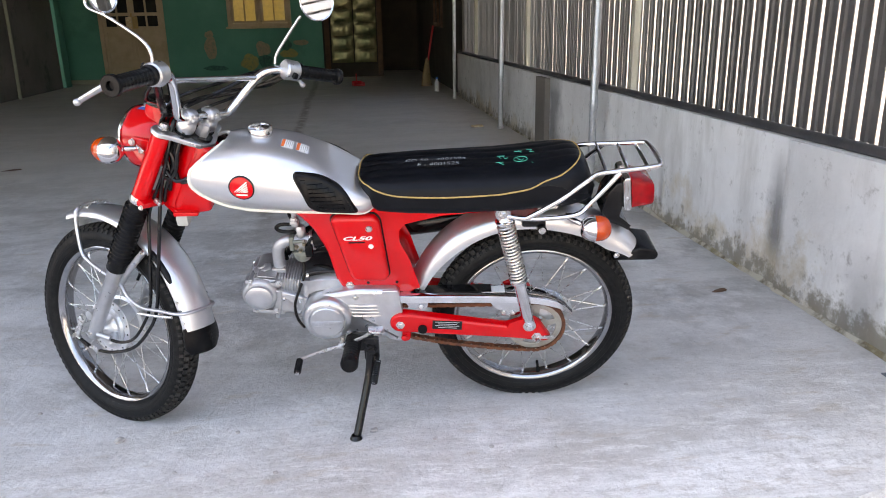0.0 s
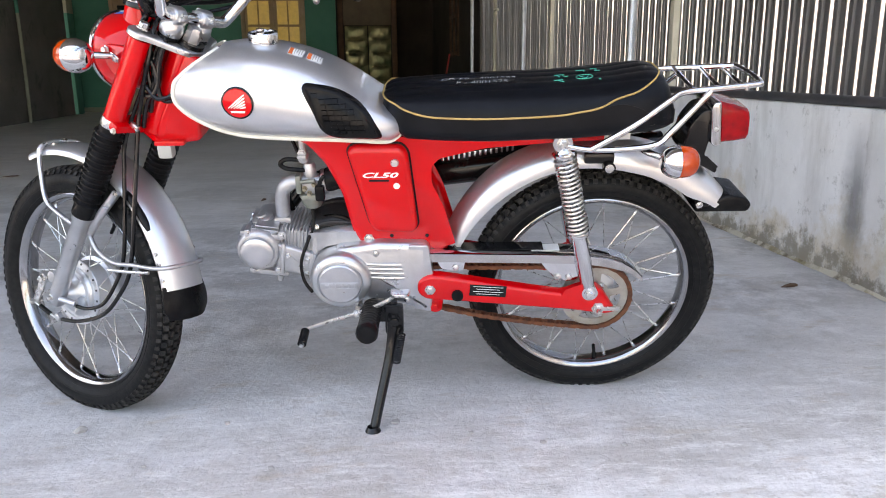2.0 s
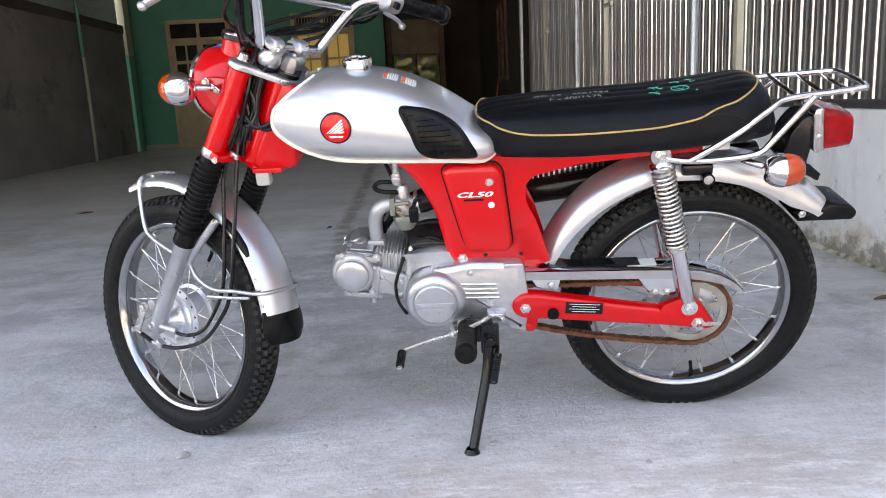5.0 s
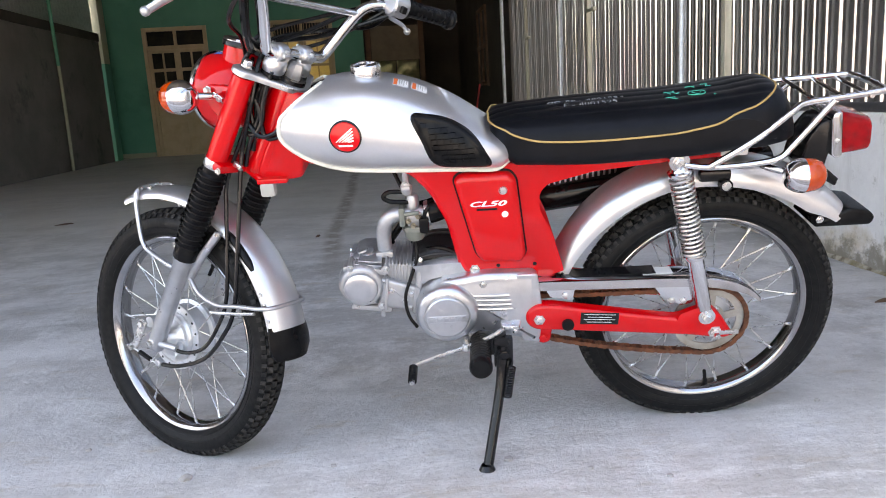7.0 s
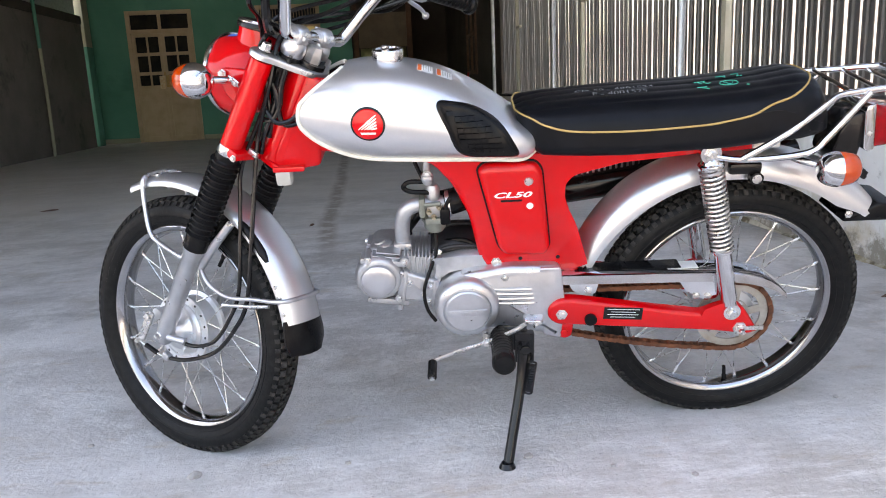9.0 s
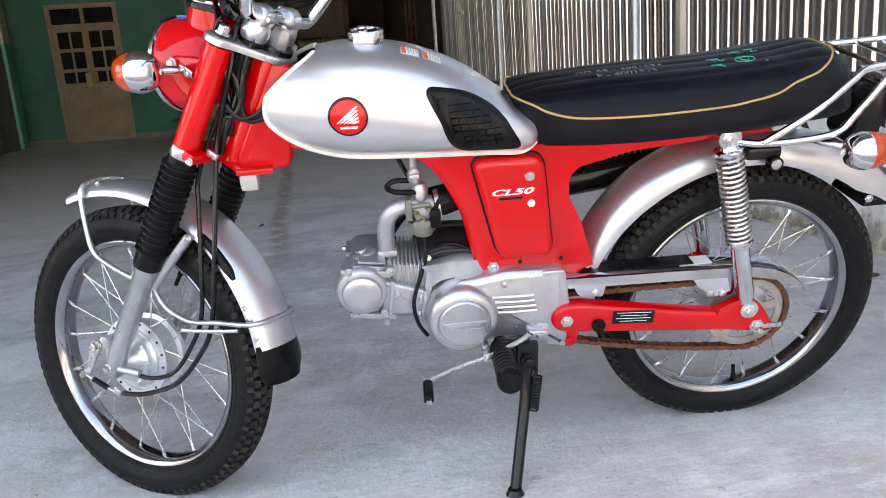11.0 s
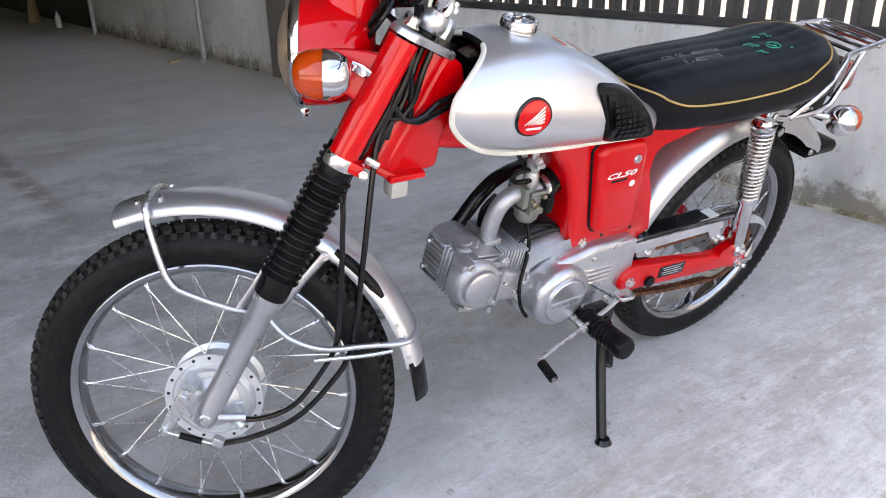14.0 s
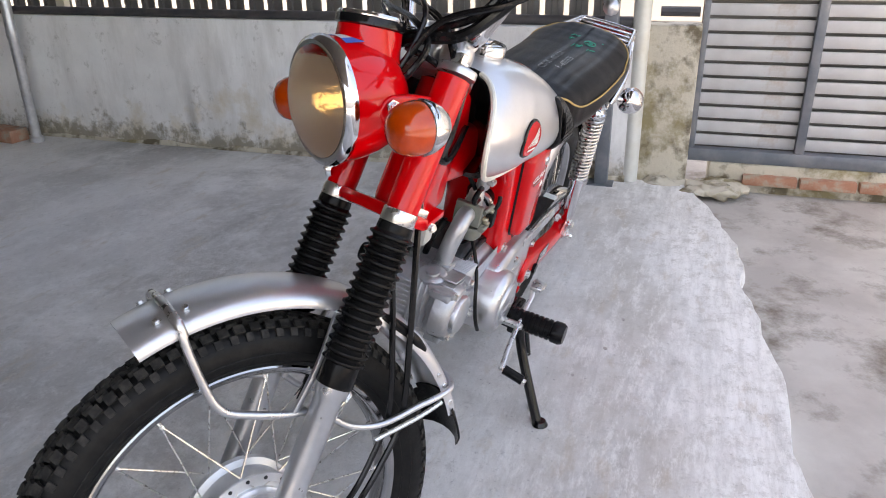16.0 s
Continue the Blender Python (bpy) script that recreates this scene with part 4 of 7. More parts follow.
def build_litter():
    bm = bmesh.new()
    box(bm, (0.11, 0.07, 0.02), (0, 0, 0.01), 0.006)
    tagged(part("paper_scrap", bm, "paper", m=pose(2.86, 8.27, 0.002, 0, 0, 20)), "crumpled scrap of yellowed paper on the floor", "litter")
    for x, y, s, a in ((-1.05, 6.74, 0.07, 20), (0.93, 5.4, 0.03, 70), (2.95, 3.3, 0.035, 10)):
        bm = bmesh.new()
        vs = [(math.cos(t * 0.628) * s, math.sin(t * 0.628) * s * 0.3, 0.004 + 0.005 * math.sin(t)) for t in range(10)]
        top = [bm.verts.new(v) for v in vs]
        low = [bm.verts.new((v[0], v[1], 0.001)) for v in vs]
        bm.faces.new(top)
        for k in range(10):
            bm.faces.new((low[k], low[(k + 1) % 10], top[(k + 1) % 10], top[k]))
        tagged(part("dry_leaf", bm, "old_timber", m=pose(x, y, floor_height(x, y), 0, 0, a)), "small dark dry leaf on the cement floor", "leaf", "dry leaves on the floor")
    for x, y, s in ((1.547, 2.459, 0.009), (0.866, 2.548, 0.014), (0.60, 2.73, 0.006), (1.182, 2.522, 0.006), (1.7, 2.39, 0.005), (1.84, 2.33, 0.006), (2.0, 2.3, 0.005), (1.3, 2.3, 0.006), (1.05, 2.35, 0.005), (2.3, 2.6, 0.006)):
        bm = bmesh.new()
        bmesh.ops.create_icosphere(bm, subdivisions=1, radius=s, matrix=Matrix.Diagonal((1.3, 1, 0.6, 1)))
        for v in bm.verts:
            v.co *= 1 + 0.6 * noise.noise(v.co * 160)
        tagged(part("pebble", bm, "ground", m=pose(x, y, floor_height(x, y) + s * 0.35)), "small grey stone crumb on the floor", "pebble", "stone crumbs on the floor")


build_floor()
build_walls()
build_door()
build_window()
build_mural()
build_passage_things()
build_fence()
build_gate()
build_litter()


# ---- the motorcycle ----
BIKE = pose(2.005, 2.627, 0, -14.0, 0, 173.7)
bike = empty("motorcycle", BIKE, "small red and silver motorcycle leaning on its side stand on cement", "motorcycle")
STEER = Matrix.Translation((0.977, 0, 0.5086)) @ Euler((0, radians(-27.5), 0)).to_matrix().to_4x4() @ Euler((0, 0, radians(-33.5))).to_matrix().to_4x4()
TO_Y = Euler((radians(-90), 0, 0)).to_matrix().to_4x4()


def at(x, y, z):
    return Matrix.Translation((x, y, z))


def bolts(name, mat, parent, specs, m=None):
    """Each of (at, radius, height, axis) as a part of its own."""
    for p, r, h, axis in specs:
        bm = bmesh.new()
        bolt(bm, p, r, h, axis)
        part(name, bm, mat, parent, "", m)


def wheel(name, place, radius, hub_label):
    """A spoked wheel about the y axis: hub, rim, tyre and spokes."""
    k_rim = 1.025 if name == "front_wheel" else 1.0
    hub = bmesh.new()
    if name == "front_wheel":
        lathe(hub, [(0, -0.052), (0.02, -0.052), (0.024, -0.04), (0.05, -0.034), (0.066, -0.03), (0.07, -0.026), (0.07, -0.018), (0.062, -0.014), (0.062, 0.02), (0.072, 0.024), (0.0725, 0.027), (0.0715, 0.029),
                    (0.061, 0.0295), (0.059, 0.026), (0, 0.026)], 48, TO_Y)
    else:
        lathe(hub, [(0, -0.06), (0.02, -0.06), (0.055, -0.052), (0.06, -0.04), (0.06, -0.012), (0.03, -0.006), (0.026, 0.03), (0.05, 0.034), (0.05, 0.04), (0.02, 0.046), (0, 0.046)], 36, TO_Y)
    if name == "front_wheel":
        hub.transform(Matrix.Diagonal((1.07, 1, 1.07, 1)))
    wh = part(name, hub, "hub_alloy", bike, hub_label, place)
    if name == "front_wheel":
        bm = bmesh.new()
        lathe(bm, [(0.0575, 0.024), (0.0575, 0.031), (0.054, 0.034), (0.0525, 0.0375), (0.044, 0.0385), (0.0425, 0.041), (0.03, 0.046), (0.022, 0.052), (0.018, 0.062), (0.0, 0.064)], 44, TO_Y)
        for a in (0.5, 1.15, 2.6, 3.6, 4.4):
            box(bm, (0.026, 0.006, 0.005), (0.036, 0.0415, 0), 0.002, Euler((0, a, 0)).to_matrix().to_4x4(), 1)
        tube(bm, [(0.043, 0.03, 0.02), (0.043, 0.07, 0.02)], 0.0125, 16, smooth=False)
        tube(bm, [(-0.024, 0.03, 0.008), (-0.046, 0.052, 0.0), (-0.06, 0.06, -0.004)], 0.0095, 12)
        part("brake_plate", bm, "hub_alloy", wh, "cast alloy drum brake plate")
        hole = None
        for k in range(18):
            turn = Euler((0, 2 * math.pi * k / 18, 0)).to_matrix().to_4x4()
            if hole is None:
                bm = bmesh.new()
                lathe(bm, [(0, 0.002), (0.002, 0.0016), (0.0028, 0.0004), (0.0028, -0.001), (0, -0.001)], 8, at(0.0708, 0.0292, 0) @ TO_Y)
                hole = part("spoke_head", bm, "dark_cast", wh)
            else:
                again(hole, turn)
    rim = bmesh.new()
    lathe(rim, [(0.2065, -0.008), (0.2065, 0.008), (0.2085, 0.014), (0.2095, 0.018), (0.219, 0.0195), (0.2195, 0.022), (0.2165, 0.0235), (0.2105, 0.0215), (0.2065, 0.0165), (0.203, 0.009),
                (0.203, -0.009), (0.2065, -0.0165), (0.2105, -0.0215), (0.2165, -0.0235), (0.2195, -0.022), (0.219, -0.0195), (0.2095, -0.018), (0.2085, -0.014), (0.2065, -0.008)], 96, TO_Y @ Matrix.Diagonal((k_rim, k_rim, 1, 1)))
    part("rim", rim, "rim", wh, "chromed steel rim")
    ty = bmesh.new()
    prof = [(r * k_rim, h) for r, h in ((0.2165, 0.019), (0.222, 0.027), (0.2265, 0.0297), (0.2275, 0.0288), (0.234, 0.033), (0.2395, 0.0346), (0.2405, 0.0338), (0.245, 0.0352))] + [(radius - 0.022, 0.0335), (radius - 0.0128, 0.0278), (radius - 0.0074, 0.0188), (radius - 0.0057, 0.008)]
    lathe(ty, prof + [(r, -h) for r, h in prof[::-1]], 96, TO_Y)
    part("tyre", ty, "tyre", wh, "black block-tread tyre", angle=30)
    ty = bmesh.new()
    n = 88
    for k in range(n):
        for side, half, wide, long_, tilt, rr in ((0.0065, 0.5, 0.0105, 0.0155, 0, radius - 0.003), (-0.0065, 0.0, 0.0105, 0.0155, 0, radius - 0.003), (0.0195, 0.25, 0.0115, 0.0148, 33, radius - 0.0066),
                                                 (-0.0195, 0.25, 0.0115, 0.0148, -33, radius - 0.0066), (0.0284, 0.75, 0.0105, 0.0105, 56, radius - 0.0145), (-0.0284, 0.75, 0.0105, 0.0105, -56, radius - 0.0145)):
            a = 2 * math.pi * (k + half) / n
            m = Euler((0, a, 0)).to_matrix().to_4x4() @ at(0, side, rr) @ Euler((radians(-tilt), 0, 0)).to_matrix().to_4x4()
            box(ty, (long_ * 0.88, wide, 0.0105), (0, 0, -0.0023), 0, m)
    tread = part("tread", ty, "tread", wh, "dusty rubber tread blocks", angle=30)
    tread["kind"] = "stuff"
    sp = bmesh.new()
    tube(sp, [(0.055, 0.027 if name == "front_wheel" else 0.036, 0), (0.2045 * k_rim * math.cos(0.62), 0.004, 0.2045 * k_rim * math.sin(0.62))], 0.0012, 5, smooth=False)
    tip = Vector((0.2045 * k_rim * math.cos(0.62), 0.004, 0.2045 * k_rim * math.sin(0.62)))
    way = (tip - Vector((0.055, 0.03, 0))).normalized()
    tube(sp, [tip - way * 0.014, tip], 0.0026, 6, smooth=False)
    first = part("spoke", sp, "zinc", wh, "thin steel spoke")
    for k in range(1, 36):
        turn = Euler((0, 2 * math.pi * (k // 2 + (0.5 if k % 2 else 0)) / 18, 0)).to_matrix().to_4x4()
        flip = Matrix.Diagonal((1, -1 if k % 4 in (2, 3) else 1, -1 if k % 2 else 1, 1))
        again(first, turn @ flip)
    va = bmesh.new()
    lathe(va, [(0, 0), (0.004, 0), (0.004, 0.022), (0.0055, 0.024), (0.0055, 0.034), (0, 0.035)], 10, Euler((0, radians(188 if name == "rear_wheel" else -4), 0)).to_matrix().to_4x4() @ at(0, 0, 0.17))
    part("valve_stem", va, "rubber", wh)
    return wh


front = wheel("front_wheel", STEER @ at(0.045, 0, -0.305), 0.286, "front wheel hub with drum brake plate")
rear = wheel("rear_wheel", at(0, 0, 0.272), 0.276, "rear wheel hub")


def front_end():
    # fork: covers, gaiters, legs
    for s in (1, -1):
        c = at(0.045, 0.076 * s, 0)
        bm = bmesh.new()
        lathe(bm, [(0, 0.328), (0.0215, 0.328), (0.0215, 0.25), (0.021, 0.165), (0.0205, 0.152), (0, 0.152)], 28, c)
        part("fork_cover", bm, "red", bike, "glossy red fork cover", STEER)
        bm = bmesh.new()
        lathe(bm, [(0, 0.153), (0.0222, 0.153), (0.023, 0.15), (0.023, 0.136), (0.021, 0.133), (0, 0.133)], 24, c)
        part("fork_collar", bm, "zinc", bike, "", STEER)
        prof = [(0, 0.136), (0.0225, 0.136), (0.0235, 0.126)]
        n = 15
        for k in range(n):
            z = 0.124 - k * 0.0118
            prof += [(0.023, z), (0.0242, z - 0.002), (0.0286, z - 0.0045), (0.029, z - 0.006), (0.0286, z - 0.0075), (0.0242, z - 0.010)]
        prof += [(0.0245, -0.055), (0.025, -0.078), (0.0238, -0.081), (0, -0.081)]
        bm = bmesh.new()
        lathe(bm, prof, 26, c)
        part("fork_gaiter", bm, "rubber", bike, "ribbed black rubber fork gaiter", STEER)
        bm = bmesh.new()
        lathe(bm, [(0, -0.07), (0.0215, -0.07), (0.0215, -0.093), (0.0185, -0.098), (0.0182, -0.27), (0.0175, -0.29), (0.0165, -0.315), (0.013, -0.322), (0, -0.323)], 24, c)
        box(bm, (0.03, 0.022, 0.045), (0.045, 0.073 * s, -0.303), 0.005)
        leg = part("fork_leg", bm, "alloy", bike, "silver painted fork leg", STEER)
        bm = bmesh.new()
        bolt(bm, (0.045, 0.084 * s, -0.305), 0.0095, 0.008, (0, s, 0))
        bolt(bm, (0.045, 0.09 * s, -0.305), 0.006, 0.009, (0, s, 0))
        part("axle_nut", bm, "zinc", leg)
        if s > 0:
            bm = bmesh.new()
            prism(bm, rounded([(0.098, -0.274), (0.078, -0.274), (0.082, -0.352), (0.09, -0.362), (0.1, -0.352)], 0.007, 3), 0.084, 0.0885, 0.0015)
            bolt(bm, (0.088, 0.088, -0.285), 0.0085, 0.009)
            bolt(bm, (0.091, 0.086, -0.352), 0.0055, 0.012)
            part("brake_arm", bm, "zinc", leg, "zinc plated brake arm")
            bm = bmesh.new()
            tube(bm, [(0.098, 0.092, -0.352), (0.03, 0.09, -0.342), (0.01, 0.088, -0.338)], 0.0022, 8)
            part("brake_rod", bm, "zinc", leg)
            bm = bmesh.new()
            tube(bm, [(0.068, 0.091, -0.3475), (0.034, 0.0902, -0.3426)], 0.0052, 10, smooth=False)
            part("cable_boot", bm, "rubber", leg, "black rubber cable boot")
            bm = bmesh.new()
            box(bm, (0.018, 0.014, 0.014), (0.012, 0.084, -0.336), 0.003)
            tube(bm, [(0.03, 0.08, -0.30), (-0.008, 0.07, -0.287)], 0.0075, 12, smooth=False)
            part("cable_stop", bm, "alloy", leg)
        bm = bmesh.new()
        bolt(bm, (0.045, 0.076 * s, 0.346), 0.009, 0.012, (0, 0, 1))
        part("fork_bolt", bm, "zinc", bike, "", STEER)
    # clamps
    bm = bmesh.new()
    outline = [(0.068, 0.0), (0.05, 0.04), (0.07, 0.07), (0.062, 0.1), (0.03, 0.103), (0.018, 0.078), (-0.012, 0.045), (-0.032, 0.02)]
    outline = outline + [(x, -y) for x, y in outline[::-1] if y > 0]
    outline = [(x, y) for x, y in outline]
    prism(bm, rounded(outline, 0.012, 3), 0.332, 0.343, 0.0035, Matrix(((1, 0, 0, 0), (0, 0, 1, 0), (0, 1, 0, 0), (0, 0, 0, 1))))
    lathe(bm, [(0, 0.38), (0.012, 0.38), (0.016, 0.366), (0.016, 0.344), (0, 0.344)], 6)
    part("top_clamp", bm, "alloy", bike, "cast silver upper fork clamp", STEER)
    for s in (1, -1):
        bm = bmesh.new()
        lathe(bm, [(0, -0.0145), (0.0165, -0.0145), (0.0192, -0.012), (0.02, -0.007), (0.02, 0.007), (0.0192, 0.012), (0.0165, 0.0145), (0, 0.0145)], 28, at(0.022, 0.034 * s, 0.388) @ TO_Y)
        lathe(bm, [(0, 0.348), (0.017, 0.348), (0.021, 0.354), (0.0228, 0.363), (0.0215, 0.374), (0.017, 0.383), (0, 0.386)], 28, at(0.022, 0.034 * s, 0))
        box(bm, (0.05, 0.02, 0.009), (0.022, 0.034 * s, 0.3915), 0.003)
        cl = part("bar_clamp", bm, "alloy", bike, "cast silver handlebar clamp", STEER)
        bm = bmesh.new()
        lathe(bm, [(0, 0.342), (0.018, 0.342), (0.0215, 0.345), (0.0215, 0.349), (0.018, 0.352), (0, 0.352)], 24, at(0.022, 0.034 * s, 0))
        part("rubber_ring", bm, "rubber", cl, "black rubber ring under the clamp")
        bolts("clamp_bolt", "zinc", cl, [((0.041, 0.034 * s, 0.395), 0.0048, 0.007, (0, 0, 1)), ((0.003, 0.034 * s, 0.395), 0.0048, 0.007, (0, 0, 1))])
    bm = bmesh.new()
    box(bm, (0.046, 0.19, 0.018), (0.034, 0, 0.146), 0.007)
    box(bm, (0.05, 0.06, 0.012), (-0.015, 0, 0.146), 0.004)
    lc = part("lower_clamp", bm, "red", bike, "red lower fork clamp", STEER)
    bolts("clamp_bolt", "zinc", lc, [((0.01, 0.1 * q, 0.146), 0.005, 0.005, (0, q, 0)) for q in (1, -1)])
    # head lamp
    aim = Matrix(((0.462, 0, 0.887, 0.163), (0, 1, 0, 0), (0.887, 0, -0.462, 0.24), (0, 0, 0, 1)))
    bm = bmesh.new()
    lathe(bm, [(0.0755, -0.004), (0.0765, -0.02), (0.0755, -0.038), (0.072, -0.058), (0.064, -0.08), (0.05, -0.096), (0.03, -0.105), (0, -0.108)], 48, aim)
    neck = Matrix(((0.97, 0, 0.245, 0.123), (0, 1, 0, 0), (-0.245, 0, 0.97, 0.3), (0, 0, 0, 1)))
    before = len(bm.verts)
    lathe(bm, [(0.05, -0.03), (0.045, 0.0), (0.042, 0.02), (0.0405, 0.045), (0.0405, 0.05), (0, 0.05)], 40, neck)
    bm.verts.ensure_lookup_table()
    for k in range(40):
        bm.verts[before + k].co += Vector(neck.col[2][:3]) * 0.0135 * (1 + math.cos(2 * math.pi * k / 40))
    for s in (1, -1):
        prism(bm, rounded([(0.05, 0.222), (0.05, 0.3), (0.085, 0.29), (0.125, 0.272), (0.13, 0.25), (0.1, 0.232)], 0.012, 3), 0.062 * s, 0.077 * s, 0.004)
    shell = part("headlamp_shell", bm, "red", bike, "glossy red headlamp shell", STEER)
    bm = bmesh.new()
    lathe(bm, [(0.067, 0.006), (0.073, 0.0065), (0.0785, 0.002), (0.08, -0.003), (0.0793, -0.008), (0.0765, -0.009), (0.0755, -0.004), (0.07, 0.001), (0.067, 0.002), (0.067, 0.006)], 56, aim)
    bolt(bm, aim @ Vector((-0.082, 0.0, -0.006)), 0.005, 0.01, (-0.462, 0, -0.887))
    part("lamp_rim", bm, "chrome", shell, "chrome headlamp rim")
    bm = bmesh.new()
    lathe(bm, [(0.0705, 0.003), (0.066, 0.0095), (0.05, 0.019), (0.03, 0.0255), (0, 0.028), (0, 0.025), (0.03, 0.0225), (0.05, 0.016), (0.066, 0.0065), (0.0705, 0.001)], 48, aim)
    glass = part("lamp_glass", bm, "lens", shell, "ribbed clear headlamp glass")
    glass.visible_shadow = False
    bm = bmesh.new()
    lathe(bm, [(0.07, 0.001), (0.062, -0.02), (0.05, -0.038), (0.03, -0.052), (0.012, -0.058), (0, -0.058)], 44, aim)
    part("lamp_reflector", bm, "reflector", shell)
    bm = bmesh.new()
    lathe(bm, [(0, -0.026), (0.004, -0.028), (0.006, -0.034), (0.0045, -0.045), (0.006, -0.056), (0, -0.056)], 16, aim)
    part("lamp_bulb", bm, "bulb", shell, "glowing amber-white bulb")
    bm = bmesh.new()
    lathe(bm, [(0.0435, 0.06), (0.0445, 0.058), (0.0445, 0.05), (0.04, 0.048)], 40, neck)
    part("speedometer_ring", bm, "gloss_black", shell, "black speedometer ring")
    bm = bmesh.new()
    lathe(bm, [(0.0355, 0.064), (0.0375, 0.0655), (0.042, 0.0645), (0.044, 0.0615), (0.0435, 0.0595)], 40, neck)
    part("speedometer_bezel", bm, "chrome", shell, "thin chrome speedometer bezel")
    bm = bmesh.new()
    lathe(bm, [(0.0365, 0.0635), (0.034, 0.065), (0.02, 0.066), (0, 0.0665)], 36, neck)
    part("speedometer_glass", bm, "gloss_black", shell, "dark glossy speedometer glass")
    for mat, a0, a1 in (("sticker_blue", -20, 2), ("white_paint", 2, 16), ("sticker_blue", 16, 26)):
        bm = bmesh.new()
        loft(bm, [[aim @ Vector((0.0772 * math.cos(radians(a0 + (a1 - a0) * k / 5)), 0.0772 * math.sin(radians(a0 + (a1 - a0) * k / 5)), z)) for k in range(6)] for z in (-0.02, -0.034, -0.045)], caps=(False, False), wrap=False)
        part("sticker", bm, mat, shell, "blue and white sticker")
    for s in (1, -1):
        bm = bmesh.new()
        bolt(bm, (0.115, 0.08 * s, 0.262), 0.007, 0.007, (0, s, 0))
        part("lamp_bolt", bm, "zinc", shell)
    # front indicators
    for s in (1, -1):
        cup = aim.copy()
        cup.translation = (0.111, 0.143 * s, 0.2485)
        indicator(s, cup, (0.085, 0.083 * s, 0.266), (0.11, 0.135 * s, 0.252), STEER)


def indicator(s, cup, root, tip, m):
    bm = bmesh.new()
    lathe(bm, [(0, -0.03), (0.012, -0.029), (0.021, -0.025), (0.0275, -0.016), (0.031, -0.006), (0.0322, 0.0), (0.0322, 0.003), (0.0308, 0.004), (0, 0.004)], 32, cup)
    body = part("indicator", bm, "chrome", bike, "chrome indicator cup", m)
    bm = bmesh.new()
    lathe(bm, [(0.0302, 0.002), (0.031, 0.005), (0.031, 0.012), (0.0295, 0.024), (0.025, 0.034), (0.016, 0.0405), (0, 0.0425)], 32, cup)
    part("indicator_lens", bm, "amber", body, "amber plastic lens")
    bm = bmesh.new()
    tube(bm, [root, Vector(root).lerp(Vector(tip), 0.3) + Vector((0, 0.006 * s, 0)), tip], 0.0065, 12)
    tube(bm, [Vector(root) + Vector((0.006, 0.003 * s, 0)), Vector(root) + Vector((-0.008, 0.003 * s, 0)), Vector(root) + Vector((-0.022, 0.003 * s, 0))], [0.009, 0.0125, 0.009], 14, squash=0.42)
    part("indicator_stalk", bm, "chrome", body, "chrome stalk on a flat tab")
    bolts("stalk_bolt", "zinc", body, [(Vector(root) + Vector((-0.012, 0.007 * s, 0)), 0.0048, 0.004, (0, s, 0))])


